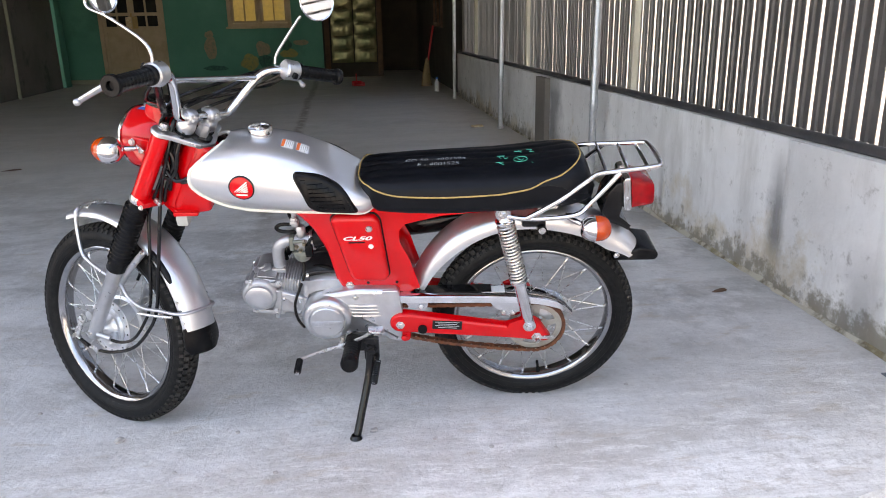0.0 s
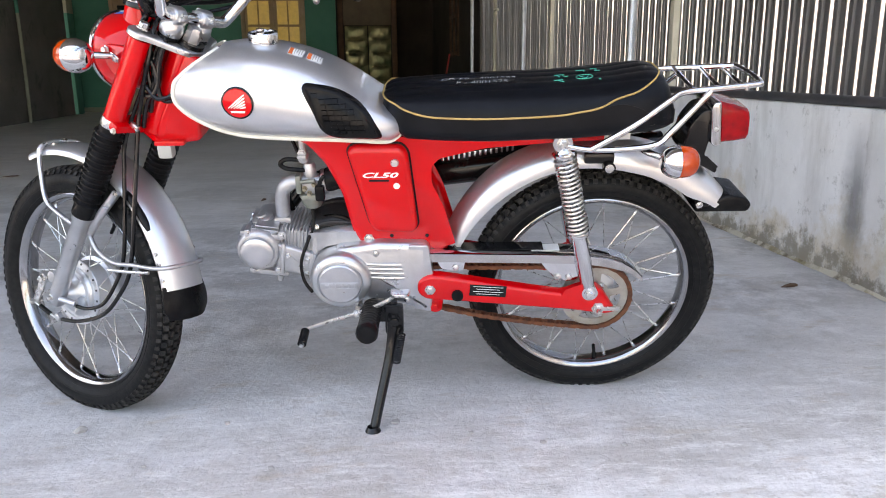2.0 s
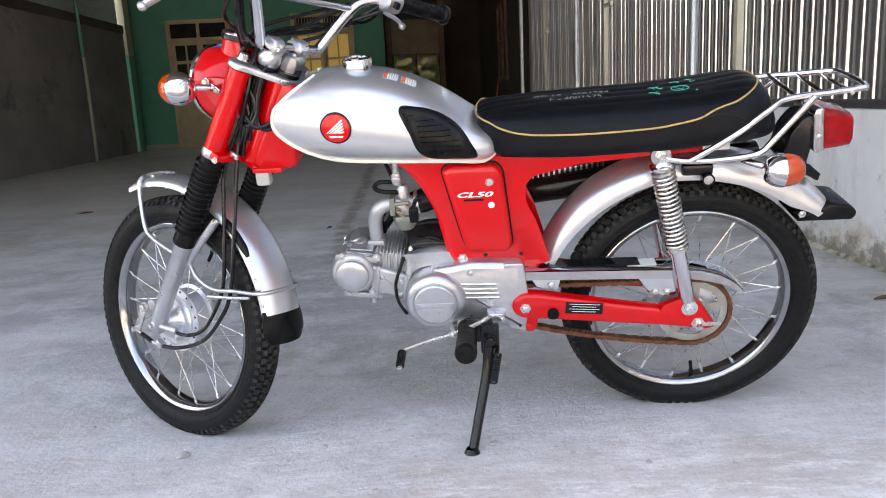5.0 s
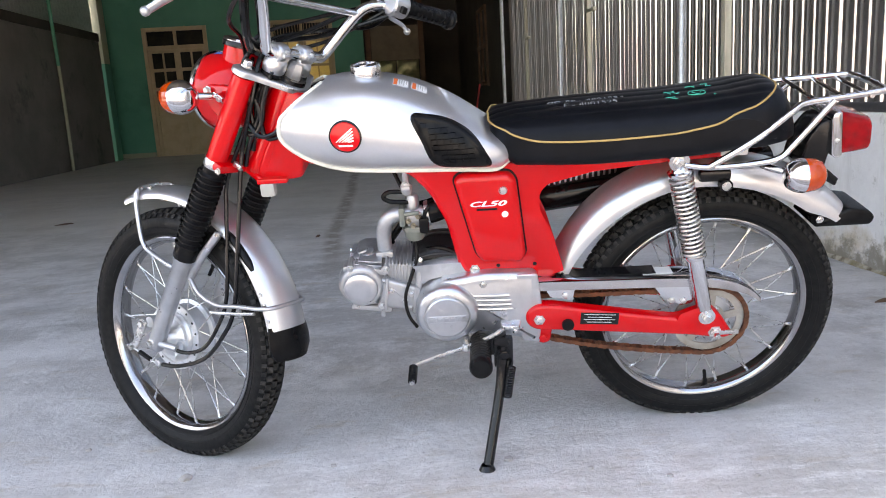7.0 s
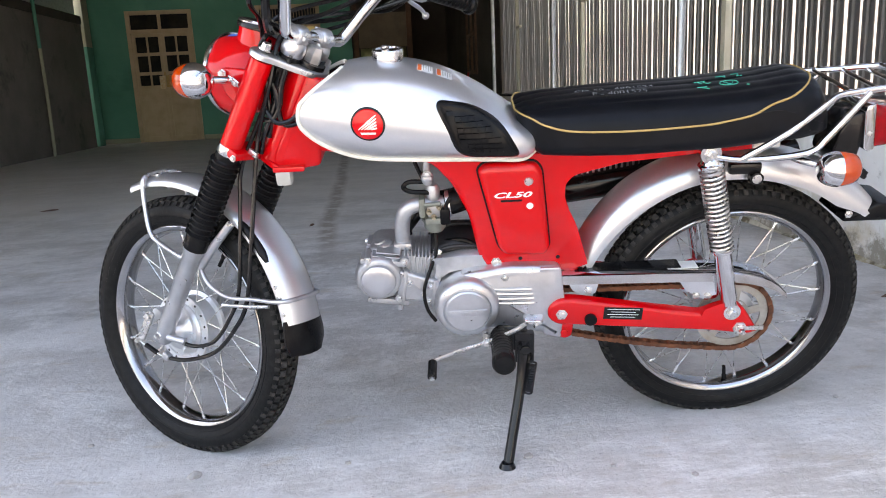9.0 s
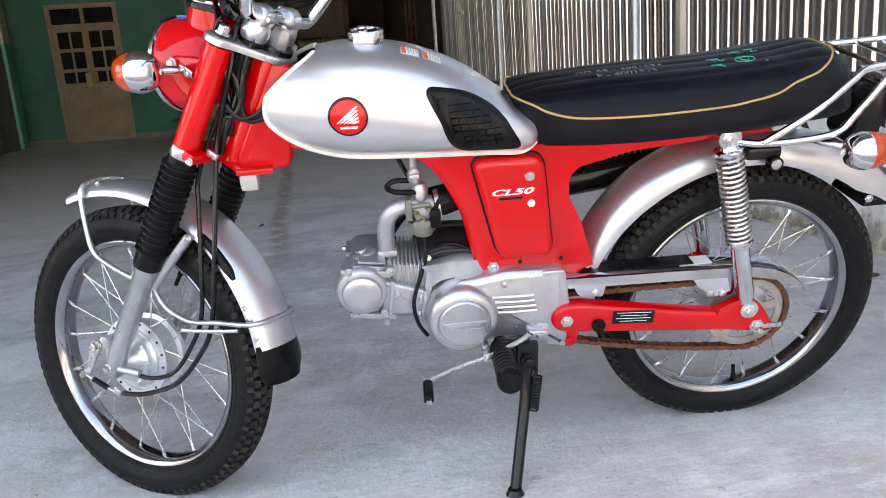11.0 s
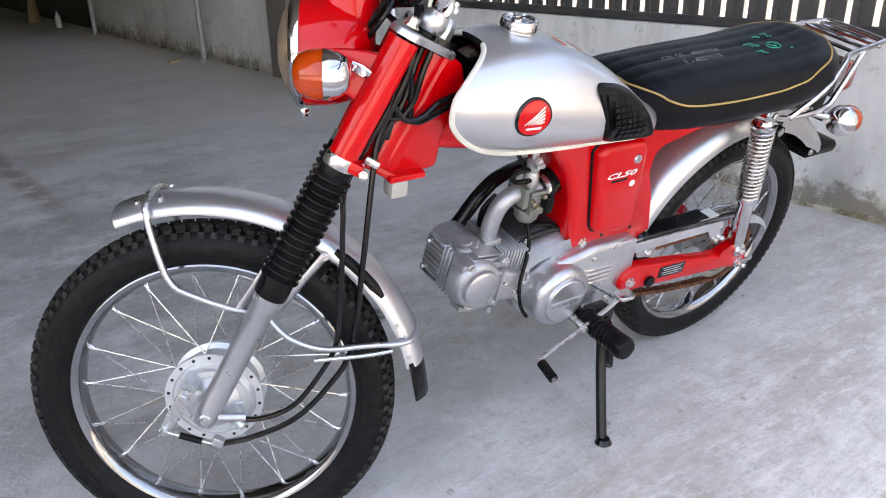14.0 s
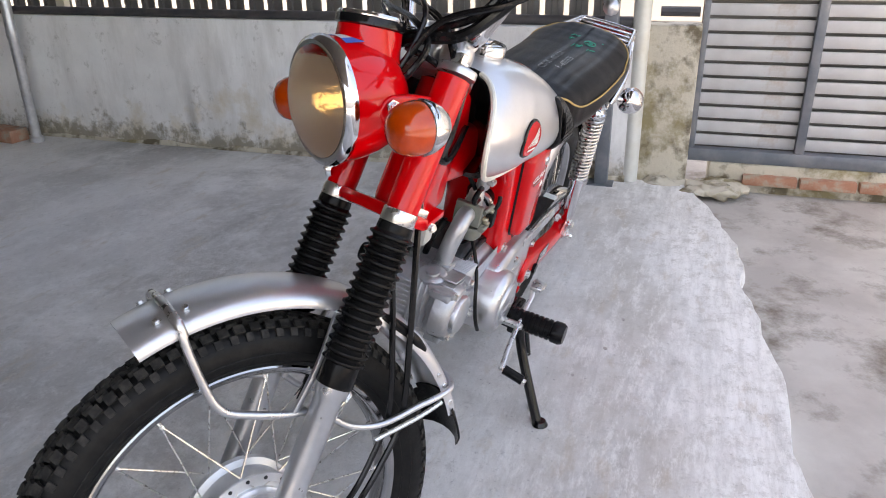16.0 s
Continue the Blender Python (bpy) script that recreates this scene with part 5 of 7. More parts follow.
def handlebar():
    half = [(0.022, 0.0, 0.388), (0.023, 0.055, 0.387), (0.024, 0.077, 0.39), (0.0245, 0.092, 0.411), (0.025, 0.114, 0.451), (0.024, 0.137, 0.487), (0.018, 0.16, 0.508), (0.0, 0.195, 0.522)]
    ends = [(-0.02, 0.228, 0.53), (-0.06, 0.345, 0.535)]
    pts = [(x, -y, z) for x, y, z in ends[::-1]] + [(x, -y - 0.014, z) for x, y, z in half[::-1]] + [(x, y - 0.014, z) for x, y, z in half[1:]] + ends
    bm = bmesh.new()
    tube(bm, pts, 0.0112, 14, 7)
    hb = part("handlebar", bm, "chrome", bike, "braced chrome handlebar", STEER)
    bm = bmesh.new()
    tube(bm, [(0.024, -0.151, 0.487), (0.024, 0.123, 0.487)], 0.0068, 10, smooth=False)
    part("cross_brace", bm, "chrome", hb)
    for s in (1, -1):
        a, b = Vector((-0.022, 0.232 * s, 0.531)), Vector((-0.06, 0.352 * s, 0.5355))
        way = (b - a).normalized()
        m = Matrix.Translation(a) @ way.to_track_quat("Z", "Y").to_matrix().to_4x4()
        bm = bmesh.new()
        prof = [(0, -0.002), (0.021, -0.002), (0.021, 0.006), (0.0172, 0.009)]
        for k in range(9):
            prof += [(0.0172, 0.012 + k * 0.012), (0.0168, 0.014 + k * 0.012), (0.0168, 0.019 + k * 0.012), (0.0172, 0.021 + k * 0.012)]
        prof += [(0.0175, 0.116), (0.0212, 0.12), (0.0215, 0.128), (0.0195, 0.131), (0.009, 0.131), (0.007, 0.122), (0, 0.121)]
        lathe(bm, prof, 20, m)
        part("grip", bm, "rubber", bike, "black rubber grip", STEER)
        bm = bmesh.new()
        lathe(bm, [(0, -0.042), (0.021, -0.042), (0.0245, -0.038), (0.0245, -0.006), (0.021, -0.003), (0, -0.003)], 22, m)
        box(bm, (0.022, 0.02, 0.026), (0.01, -0.01 * s, -0.024), 0.005, m)
        sw = part("switch_housing", bm, "alloy", bike, "cast alloy switch housing", STEER)
        bm = bmesh.new()
        box(bm, (0.02, 0.014, 0.012), (-0.024, 0.0, -0.024), 0.003, m)
        part("switch", bm, "rubber", sw)
        bm = bmesh.new()
        root = a + Vector((0.022, -0.012 * s, -0.018))
        if s > 0:
            tube(bm, [root, Vector((0.034, 0.243, 0.49)), Vector((0.055, 0.272, 0.452)), Vector((0.067, 0.3, 0.418))], [0.0085, 0.0095, 0.0085, 0.0075], 12, squash=0.55)
            bmesh.ops.create_icosphere(bm, subdivisions=2, radius=0.0085, matrix=Matrix.Translation((0.0675, 0.302, 0.4165)))
        else:
            tube(bm, [root, root + Vector((0.02, -0.03, -0.018)), root + Vector((0.012, -0.075, -0.028)), root + Vector((0.0, -0.085, -0.036))], [0.007, 0.006, 0.006, 0.006], 10, squash=0.6)
            bmesh.ops.create_icosphere(bm, subdivisions=2, radius=0.008, matrix=Matrix.Translation(root + Vector((0.0, -0.087, -0.037))))
        part("lever", bm, "alloy", bike, "silver hand lever", STEER)
    # mirrors
    for s, stem, disc, face in ((1, [(-0.012, 0.22, 0.535), (0.0, 0.222, 0.565), (0.035, 0.226, 0.58), (0.13, 0.232, 0.575), (0.185, 0.235, 0.565), (0.2, 0.235, 0.585)], (0.165, 0.232, 0.613), (-0.79, -0.2, 0.575)),
                                (-1, [(0.03, -0.205, 0.52), (0.036, -0.205, 0.545), (0.03, -0.21, 0.6), (0.02, -0.215, 0.66)], (-0.002, -0.222, 0.71), (-0.729, 0.462, 0.505))):
        bm = bmesh.new()
        tube(bm, stem, 0.0036, 10, 6)
        mir = part("mirror_stem", bm, "chrome", bike, "bent chrome mirror stem", STEER)
        m = Matrix.Translation(disc) @ Vector(face).to_track_quat("Z", "Y").to_matrix().to_4x4() @ Matrix.Scale(0.88, 4)
        bm = bmesh.new()
        lathe(bm, [(0, -0.022), (0.03, -0.018), (0.046, -0.008), (0.0515, 0.002), (0.05, 0.005), (0.0475, 0.004), (0.047, 0.001), (0, 0.001)], 40, m)
        part("mirror_shell", bm, "chrome", mir, "round chrome mirror shell")
        bm = bmesh.new()
        lathe(bm, [(0, 0.0022), (0.0472, 0.0022), (0.0472, 0.0012)], 40, m)
        part("mirror_glass", bm, "mirror", mir, "mirror glass")
    # cables, in the turning frame
    for pts, r in (([(0.012, 0.075, -0.296), (-0.03, 0.062, -0.285), (-0.066, 0.057, -0.245), (-0.079, 0.055, -0.18), (-0.076, 0.055, -0.11), (-0.03, 0.055, -0.003), (0.0, 0.055, 0.06), (0.022, 0.055, 0.12), (0.02, 0.06, 0.26), (0.05, 0.06, 0.33), (0.09, 0.02, 0.345)], 0.0042),
                   ([(0.004, 0.084, -0.336), (-0.03, 0.068, -0.32), (-0.078, 0.058, -0.265), (-0.1, 0.055, -0.19), (-0.102, 0.055, -0.115), (-0.057, 0.055, 0.01), (-0.006, 0.055, 0.14), (0.013, 0.055, 0.2), (0.02, 0.065, 0.3), (0.05, 0.04, 0.38), (0.05, -0.06, 0.43), (0.03, -0.15, 0.49), (0.0, -0.2, 0.512)], 0.0046),
                   ([(0.04, -0.19, 0.5), (0.06, -0.1, 0.46), (0.085, 0.02, 0.4), (0.09, 0.035, 0.35), (0.095, 0.02, 0.29)], 0.0038),
                   ([(-0.005, -0.2, 0.515), (0.05, -0.14, 0.42), (0.065, -0.06, 0.38), (0.085, -0.03, 0.34), (0.095, -0.01, 0.29)], 0.0038),
                   ([(0.0, 0.19, 0.515), (0.05, 0.15, 0.43), (0.085, 0.07, 0.385), (0.09, 0.03, 0.33), (0.095, 0.01, 0.28)], 0.0042),
                   ([(-0.012, -0.2, 0.505), (0.06, -0.12, 0.42), (0.082, 0.0, 0.385), (0.08, 0.05, 0.35), (0.09, 0.03, 0.29)], 0.0044),
                   ([(0.0, -0.22, 0.505), (0.02, -0.2, 0.465), (0.045, -0.12, 0.44), (0.06, 0.02, 0.4), (0.03, 0.05, 0.36)], 0.0034),
                   ([(0.0, 0.2, 0.505), (0.022, 0.165, 0.485), (0.036, 0.135, 0.45), (0.046, 0.1, 0.405), (0.055, 0.07, 0.378), (0.075, 0.02, 0.362), (0.09, -0.02, 0.34), (0.1, -0.02, 0.28)], 0.0078),
                   ([(0.004, 0.21, 0.512), (0.03, 0.158, 0.497), (0.046, 0.12, 0.45), (0.056, 0.085, 0.402), (0.07, 0.03, 0.378), (0.088, -0.03, 0.35), (0.1, -0.03, 0.29)], 0.005)):
        bm = bmesh.new()
        tube(bm, pts, r, 8, 7)
        part("control_cable", bm, "gloss_black", bike, "black sheathed control cable", STEER)
    bm = bmesh.new()
    box(bm, (0.022, 0.009, 0.011), (0.004, 0.06, 0.159), 0.003)
    part("cable_clip", bm, "zinc", bike, "dull cable clip on the fork clamp", STEER)


def arc_fender(name, mat, centre, spans, crown, edge, half, m, label, steps=48, lip=0.004):
    """A U-shaped mudguard swept round a centre in the xz plane."""
    bm = bmesh.new()
    rings = []
    for k in range(steps + 1):
        u = k / steps
        a = radians(spans[0] + (spans[1] - spans[0]) * u)
        rc, re = crown(u), edge(u)
        w = half(u)
        sec = []
        for j in range(-10, 11):
            t = j / 10
            y = w * math.sin(t * math.pi / 2 * 0.98)
            r = re + (rc - re) * abs(math.cos(t * math.pi / 2 * 0.98)) ** 0.75
            sec.append((r, y))
        inner = [(r - 0.002, y * 0.96) for r, y in sec[::-1]]
        ring = [(re - lip * 0.3, -w * 0.99)] + sec + [(re - lip * 0.3, w * 0.99)] + inner
        rings.append([(centre[0] + r * math.cos(a), y, centre[1] + r * math.sin(a)) for r, y in ring])
    loft(bm, rings)
    return part(name, bm, mat, bike, label, m, angle=50)


def fenders():
    c = (0.045, -0.305)
    fender = arc_fender("front_fender", "silver", c, (41, 141), lambda u: 0.335 + 0.004 * u, lambda u: 0.311, lambda u: 0.05, STEER, "silver painted front mudguard")
    bm = bmesh.new()
    rings = []
    for k in range(9):
        u = k / 8
        a = radians(139.5 + 12.5 * u)
        r = 0.337 / math.cos(radians(9 * u))
        w = 0.052 + 0.006 * math.sin(u * 3.1) - (0.006 * max(0, u - 0.75) * 4)
        rings.append([(c[0] + (r - abs(t) ** 2.5 * 0.018) * math.cos(a), w * t, c[1] + (r - abs(t) ** 2.5 * 0.018) * math.sin(a)) for t in (-1, -0.6, -0.2, 0.2, 0.6, 1)]
                     + [(c[0] + (r - 0.004 - abs(t) ** 2.5 * 0.018) * math.cos(a), w * t, c[1] + (r - 0.004 - abs(t) ** 2.5 * 0.018) * math.sin(a)) for t in (1, 0.6, 0.2, -0.2, -0.6, -1)])
    loft(bm, rings)
    part("mud_flap", bm, "rubber", fender, "black rubber mud flap")
    # stays
    for s in (1, -1):
        bm = bmesh.new()
        tube(bm, [(x, y * s, z) for x, y, z in ((0.058, 0.058, -0.128), (0.09, 0.064, -0.134), (0.152, 0.064, -0.141), (0.176, 0.064, -0.137), (0.198, 0.062, -0.12), (0.232, 0.058, -0.082), (0.248, 0.055, -0.06), (0.255, 0.048, -0.048))], 0.0052, 10, 6)
        part("stay", bm, "alloy", fender, "bent silver mudguard stay")
    bm = bmesh.new()
    over = []
    for j in range(-12, 13):
        t = j / 12 * math.pi / 2
        r = 0.313 + 0.0275 * math.cos(t) ** 0.6
        over.append((c[0] + r * math.cos(radians(50.5)), 0.0545 * math.sin(t), c[1] + r * math.sin(radians(50.5))))
    tube(bm, over, 0.0058, 10)
    part("stay_strap", bm, "zinc", fender, "round bar over the mudguard")
    r_half = [(0.03, 0.06, -0.125), (-0.012, 0.064, -0.138), (-0.065, 0.064, -0.13), (-0.12, 0.064, -0.095), (-0.16, 0.06, -0.073), (-0.18, 0.045, -0.061)]
    bm = bmesh.new()
    tube(bm, r_half + [(-0.188, 0, -0.054)] + [(x, -y, z) for x, y, z in r_half[::-1]], 0.0046, 10, 6)
    part("stay", bm, "alloy", fender, "bent silver mudguard stay")
    for s in (1, -1):
        bm = bmesh.new()
        tube(bm, [(0.074, 0.06 * s, -0.131), (0.067, 0.061 * s, -0.064), (0.064, 0.054 * s, 0.004)], 0.0088, 10, squash=0.5)
        part("stay", bm, "alloy", fender)
        bm = bmesh.new()
        tube(bm, [(0.03, 0.06 * s, -0.128), (0.016, 0.061 * s, -0.066), (0.0, 0.054 * s, 0.002)], 0.0088, 10, squash=0.5)
        part("stay", bm, "alloy", fender)
        bm = bmesh.new()
        tube(bm, [(-0.06, 0.068 * s, -0.152), (-0.12, 0.068 * s, -0.112), (-0.158, 0.062 * s, -0.086)], 0.0036, 8)
        part("cable_guide", bm, "zinc", fender)
        for a in (47.6, 53.4):
            way = Vector((math.cos(radians(a)), 0.4 * s, math.sin(radians(a))))
            bolts("strap_bolt", "zinc", fender, [((c[0] + 0.3325 * way.x, 0.03 * s, c[1] + 0.3325 * way.z), 0.0042, 0.004, way)])
        bolts("stay_bolt", "zinc", fender, [((0.064, 0.055 * s, 0.002), 0.005, 0.005, (0, s, 0)), ((0.0, 0.055 * s, 0.0), 0.005, 0.005, (0, s, 0))])
        for a in (127, 131, 137):
            bolts("flap_rivet", "zinc", fender, [((c[0] + 0.318 * math.cos(radians(a)), 0.047 * s, c[1] + 0.318 * math.sin(radians(a))), 0.0042, 0.004, (0, s, 0))])
    bm = bmesh.new()
    tube(bm, [(c[0] + 0.321 * math.cos(radians(a)), 0.0435, c[1] + 0.321 * math.sin(radians(a))) for a in (100, 104, 109, 114, 118)], [0.006, 0.0085, 0.0085, 0.0085, 0.005], 12)
    part("rubber_pad", bm, "rubber", fender, "black rubber cable pad")
    # rear
    fender = arc_fender("rear_fender", "silver", (0, 0.272), (16, 138), lambda u: interp(u, [(0, 0.352), (0.3, 0.362), (0.6, 0.352), (1, 0.352)]), lambda u: interp(u, [(0, 0.322), (0.4, 0.312), (0.7, 0.296), (0.9, 0.294), (1, 0.315)]),
                        lambda u: 0.056, None, "silver painted rear mudguard", 60)
    bm = bmesh.new()
    prism(bm, rounded([(-0.192, 0.472), (-0.198, 0.486), (-0.238, 0.5), (-0.255, 0.51), (-0.296, 0.504), (-0.311, 0.488), (-0.304, 0.472)], 0.008, 3), -0.05, 0.055, 0.006)
    fl = part("mud_flap", bm, "rubber", fender, "black rubber mud flap")
    bm = bmesh.new()
    bolt(bm, (-0.2, 0.056, 0.49), 0.006, 0.004)
    part("flap_bolt", bm, "zinc", fender)
    bm = bmesh.new()
    box(bm, (0.06, 0.02, 0.022), (0.02, 0.066, 0.6), 0.006)
    tube(bm, [(0.0, 0.066, 0.582), (0.0, 0.082, 0.582)], 0.0125, 14, smooth=False)
    lock = part("helmet_lock", bm, "gloss_black", bike, "black helmet lock with keyhole")
    bm = bmesh.new()
    lathe(bm, [(0, 0.002), (0.009, 0.001), (0.009, 0), (0, 0)], 16, at(0.0, 0.082, 0.582) @ TO_Y)
    part("lock_face", bm, "zinc", lock)


def tank_section(u):
    """Half width, top and bottom of the tank from its rear (0) to its nose (1)."""
    w = interp(u, [(0, 0.088), (0.02, 0.1), (0.05, 0.11), (0.1, 0.117), (0.2, 0.121), (0.5, 0.119), (0.7, 0.112), (0.8, 0.106), (0.88, 0.1), (0.94, 0.094), (1, 0.085)])
    top = 0.712 + 0.108 * (1 - (1 - min(u / 0.88, 1)) ** 2.25) - 0.004 * max(0, u - 0.88) / 0.12
    low = 0.637 + 0.034 * max(0, 1 - u / 0.1) ** 2 + 0.008 * max(0, (u - 0.78) / 0.22) ** 2
    return w, top, low


def tank_x(u, c, s):
    """x of the section u at an angle: c is 1 at the side, s is 1 at the top and -1 at the bottom."""
    back = 0.42 + 0.03 * s + 0.006 * max(0, -s) ** 3
    nose = 0.838 - 0.085 * max(0, s) ** 1.75 - 0.105 * max(0, -s) ** 1.75
    return back + (nose - back) * u


def tank_point(u, a, grow=0.0):
    w, top, low = tank_section(u)
    c, s = math.cos(a), math.sin(a)
    e = 2 / (3.3 - (0.3 if s > 0 else 0.7) * u)
    px, pz = math.copysign(abs(c) ** e, c), math.copysign(abs(s) ** e, s)
    mid = low + (top - low) * (0.46 + 0.12 * u * u)
    z = mid + (top - mid) * pz if pz > 0 else mid + (mid - low) * pz
    narrow = 1 - 0.15 * (1 - u ** 2) * max(0, -pz) ** 1.5 - (0.13 + 0.07 * u ** 4) * max(0, pz) ** 1.3
    y = (w * narrow + grow) * px
    return Vector((tank_x(u, c, pz), y, z + grow * pz))


def tank():
    n, k = 40, 56
    rings = [[tank_point(u, 2 * math.pi * j / k) for j in range(k)] for u in [i / n for i in range(n + 1)]]
    first, last = rings[0], rings[-1]
    mid = sum(first, Vector()) / k
    lead = [[p.lerp(mid, 0.35) + Vector((-0.012, 0, 0)) for p in first], [p.lerp(mid, 0.12) + Vector((-0.007, 0, 0)) for p in first]]
    bm = bmesh.new()
    loft(bm, lead + rings, caps=(True, False))
    body = part("fuel_tank", bm, "silver", bike, "silver painted fuel tank")
    mid = sum(last, Vector()) / k
    bm = bmesh.new()
    loft(bm, [last, [p.lerp(mid, 0.1) for p in last], [p.lerp(mid, 0.25) + Vector((-0.05, 0, 0)) for p in last], [p.lerp(mid, 0.8) + Vector((-0.08, 0, 0)) for p in last]], caps=(False, True))
    part("tank_hollow", bm, "gloss_black", body, "dark hollow behind the tank nose")
    # the welded seam: round the nose and along the bottom edge
    low = radians(-52)
    for s in (1, -1):
        pts = [tank_point(u, low) for u in (0.02, 0.1, 0.25, 0.4, 0.55, 0.7, 0.85)] + [tank_point(0.92, radians(-49)), tank_point(0.965, radians(-42)), tank_point(0.99, radians(-30))]
        pts += [tank_point(1.0, radians(d)) for d in (-16, -4, 6, 16, 30, 46, 62, 76)]
        bm = bmesh.new()
        tube(bm, [(p.x + 0.001, p.y * s * 1.005, p.z - 0.002) for p in pts], 0.0042, 8, 5)
        part("tank_seam", bm, "cream_trim", body, "cream-edged welded tank seam")
    bm = bmesh.new()
    c = at(0.675, 0.0, 0.803) @ Matrix.Diagonal((1, 1, 1.4, 1))
    lathe(bm, [(0, -0.01), (0.03, -0.01), (0.03, 0.006), (0.0265, 0.0075), (0.0265, 0.011), (0.0285, 0.012), (0.029, 0.022), (0.027, 0.0245), (0.0225, 0.0245), (0.0215, 0.023), (0.012, 0.0235), (0, 0.0237)], 36, c)
    lathe(bm, [(0, 0.0), (0.008, 0.0), (0.008, 0.006), (0, 0.007)], 16, c @ at(0.004, 0, 0.0225))
    part("filler_cap", bm, "chrome", body, "chrome filler cap")
    # badges and knee pads on both flanks
    for s in (1, -1):
        flank = tank_flank(s)
        bm = bmesh.new()
        disc(bm, flank, (0.711, 0.73), 0.0305, 0.003)
        badge = part("tank_badge", bm, "gloss_black", body, "round red badge with a wing shape in a black ring")
        bm = bmesh.new()
        disc(bm, flank, (0.711, 0.73), 0.0275, 0.0042)
        part("badge_face", bm, "red", badge)
        for q in range(5):
            bm = bmesh.new()
            a, b = Vector((0.7285 - 0.0055 * q, 0.7215 + 0.0004 * (q % 2))), Vector((0.695 - 0.0002 * q, 0.748 - 0.0058 * q))
            way = (b - a).normalized()
            side = Vector((way.y, -way.x)) * 0.0014
            shape = [a - side * 0.5, a + side * 0.5, a.lerp(b, 0.5) + side * 1.2, a.lerp(b, 0.92) + side, b, a.lerp(b, 0.92) - side, a.lerp(b, 0.5) - side * 1.2]
            bm.faces.new([bm.verts.new(flank(p.x, p.y, 0.0054)) for p in shape])
            part("badge_feather", bm, "gold" if s < 0 else "cream_trim", badge)
        bm = bmesh.new()
        vs = [bm.verts.new(flank(x, z, 0.0052)) for x, z in ((0.725, 0.7165), (0.7235, 0.7125), (0.6985, 0.7125), (0.697, 0.7165))]
        bm.faces.new(vs)
        part("badge_bar", bm, "cream_trim", badge)
        outline = rounded([(0.596, 0.768), (0.526, 0.754), (0.476, 0.722), (0.438, 0.656), (0.55, 0.657)], [0.022, 0.03, 0.03, 0.024, 0.03], 7)
        bm = bmesh.new()
        pad(bm, flank, outline, (-0.002, 0.004, 0.0075, 0.0085, 0.007, 0.0055), (0, 0.0, 0.0025, 0.006, 0.0085, 0.0105))
        kp = part("knee_pad", bm, "rubber", body, "black rubber knee pad with a moulded grid")
        inner = inset(outline, 0.0115)
        for i in range(14):
            for j in range(10):
                cx, cz = 0.43 + 0.0122 * i + 0.002 * j, 0.666 + 0.0098 * j
                if all(inside(inner, cx + dx, cz + dz) for dx in (-0.004, 0.004) for dz in (-0.0035, 0.0035)):
                    bm = bmesh.new()
                    q = [flank(cx + dx, cz + dz, 0.0078) for dx, dz in ((-0.0048, -0.0036), (0.0048, -0.0036), (0.0048, 0.0036), (-0.0048, 0.0036))]
                    p = [flank(cx + dx, cz + dz, 0.005) for dx, dz in ((-0.0055, -0.0043), (0.0055, -0.0043), (0.0055, 0.0043), (-0.0055, 0.0043))]
                    loft(bm, [p, q], caps=(False, True))
                    part("pad_block", bm, "rubber", kp)
    for x0, x1 in ((0.622, 0.594), (0.588, 0.56)):
        bm = bmesh.new()
        patch(bm, x0, x1, 0.012, 0.05, 0.0009)
        st = part("warning_sticker", bm, "white_paint", body, "white printed sticker with an orange band")
        bm = bmesh.new()
        xe = x0 - (x0 - x1) * 0.3
        patch(bm, x0 - 0.0015, xe, 0.014, 0.048, 0.0016)
        part("sticker_band", bm, "sticker_orange", st)
        for k in range(4):
            bm = bmesh.new()
            xl = xe - 0.003 - 0.0042 * k
            patch(bm, xl, xl - 0.0014, 0.016, 0.046 - 0.006 * (k % 2), 0.0016, 4)
            part("print_bar", bm, "grey_cap", st)


def inside(poly, x, y):
    odd, n = False, len(poly)
    for i in range(n):
        (x0, y0), (x1, y1) = poly[i], poly[i - 1]
        if (y0 > y) != (y1 > y) and x < (x1 - x0) * (y - y0) / (y1 - y0) + x0:
            odd = not odd
    return odd


def inset(poly, d):
    out, n = [], len(poly)
    area = sum(poly[i - 1][0] * poly[i][1] - poly[i][0] * poly[i - 1][1] for i in range(n))
    sg = 1 if area > 0 else -1
    for i in range(n):
        a, b = Vector(poly[i - 1]), Vector(poly[(i + 1) % n])
        t = (b - a).normalized()
        out.append(Vector(poly[i]) + Vector((-t.y, t.x)) * sg * d)
    return out


def solve(start, goal, f):
    """Newton's way to the (u, angle) at which two co-ordinates of the tank's skin meet a goal."""
    u, a = start
    for _ in range(8):
        p = np.array(f(u, a))
        e = p - np.array(goal)
        if abs(e).max() < 1e-6:
            break
        du, da = (np.array(f(u + 1e-4, a)) - p) / 1e-4, (np.array(f(u, a + 1e-4)) - p) / 1e-4
        j = np.stack([du, da], 1)
        if abs(np.linalg.det(j)) < 1e-9:
            break
        step = np.linalg.solve(j, e)
        u, a = u - float(np.clip(step[0], -0.1, 0.1)), a - float(np.clip(step[1], -0.2, 0.2))
    return u, a


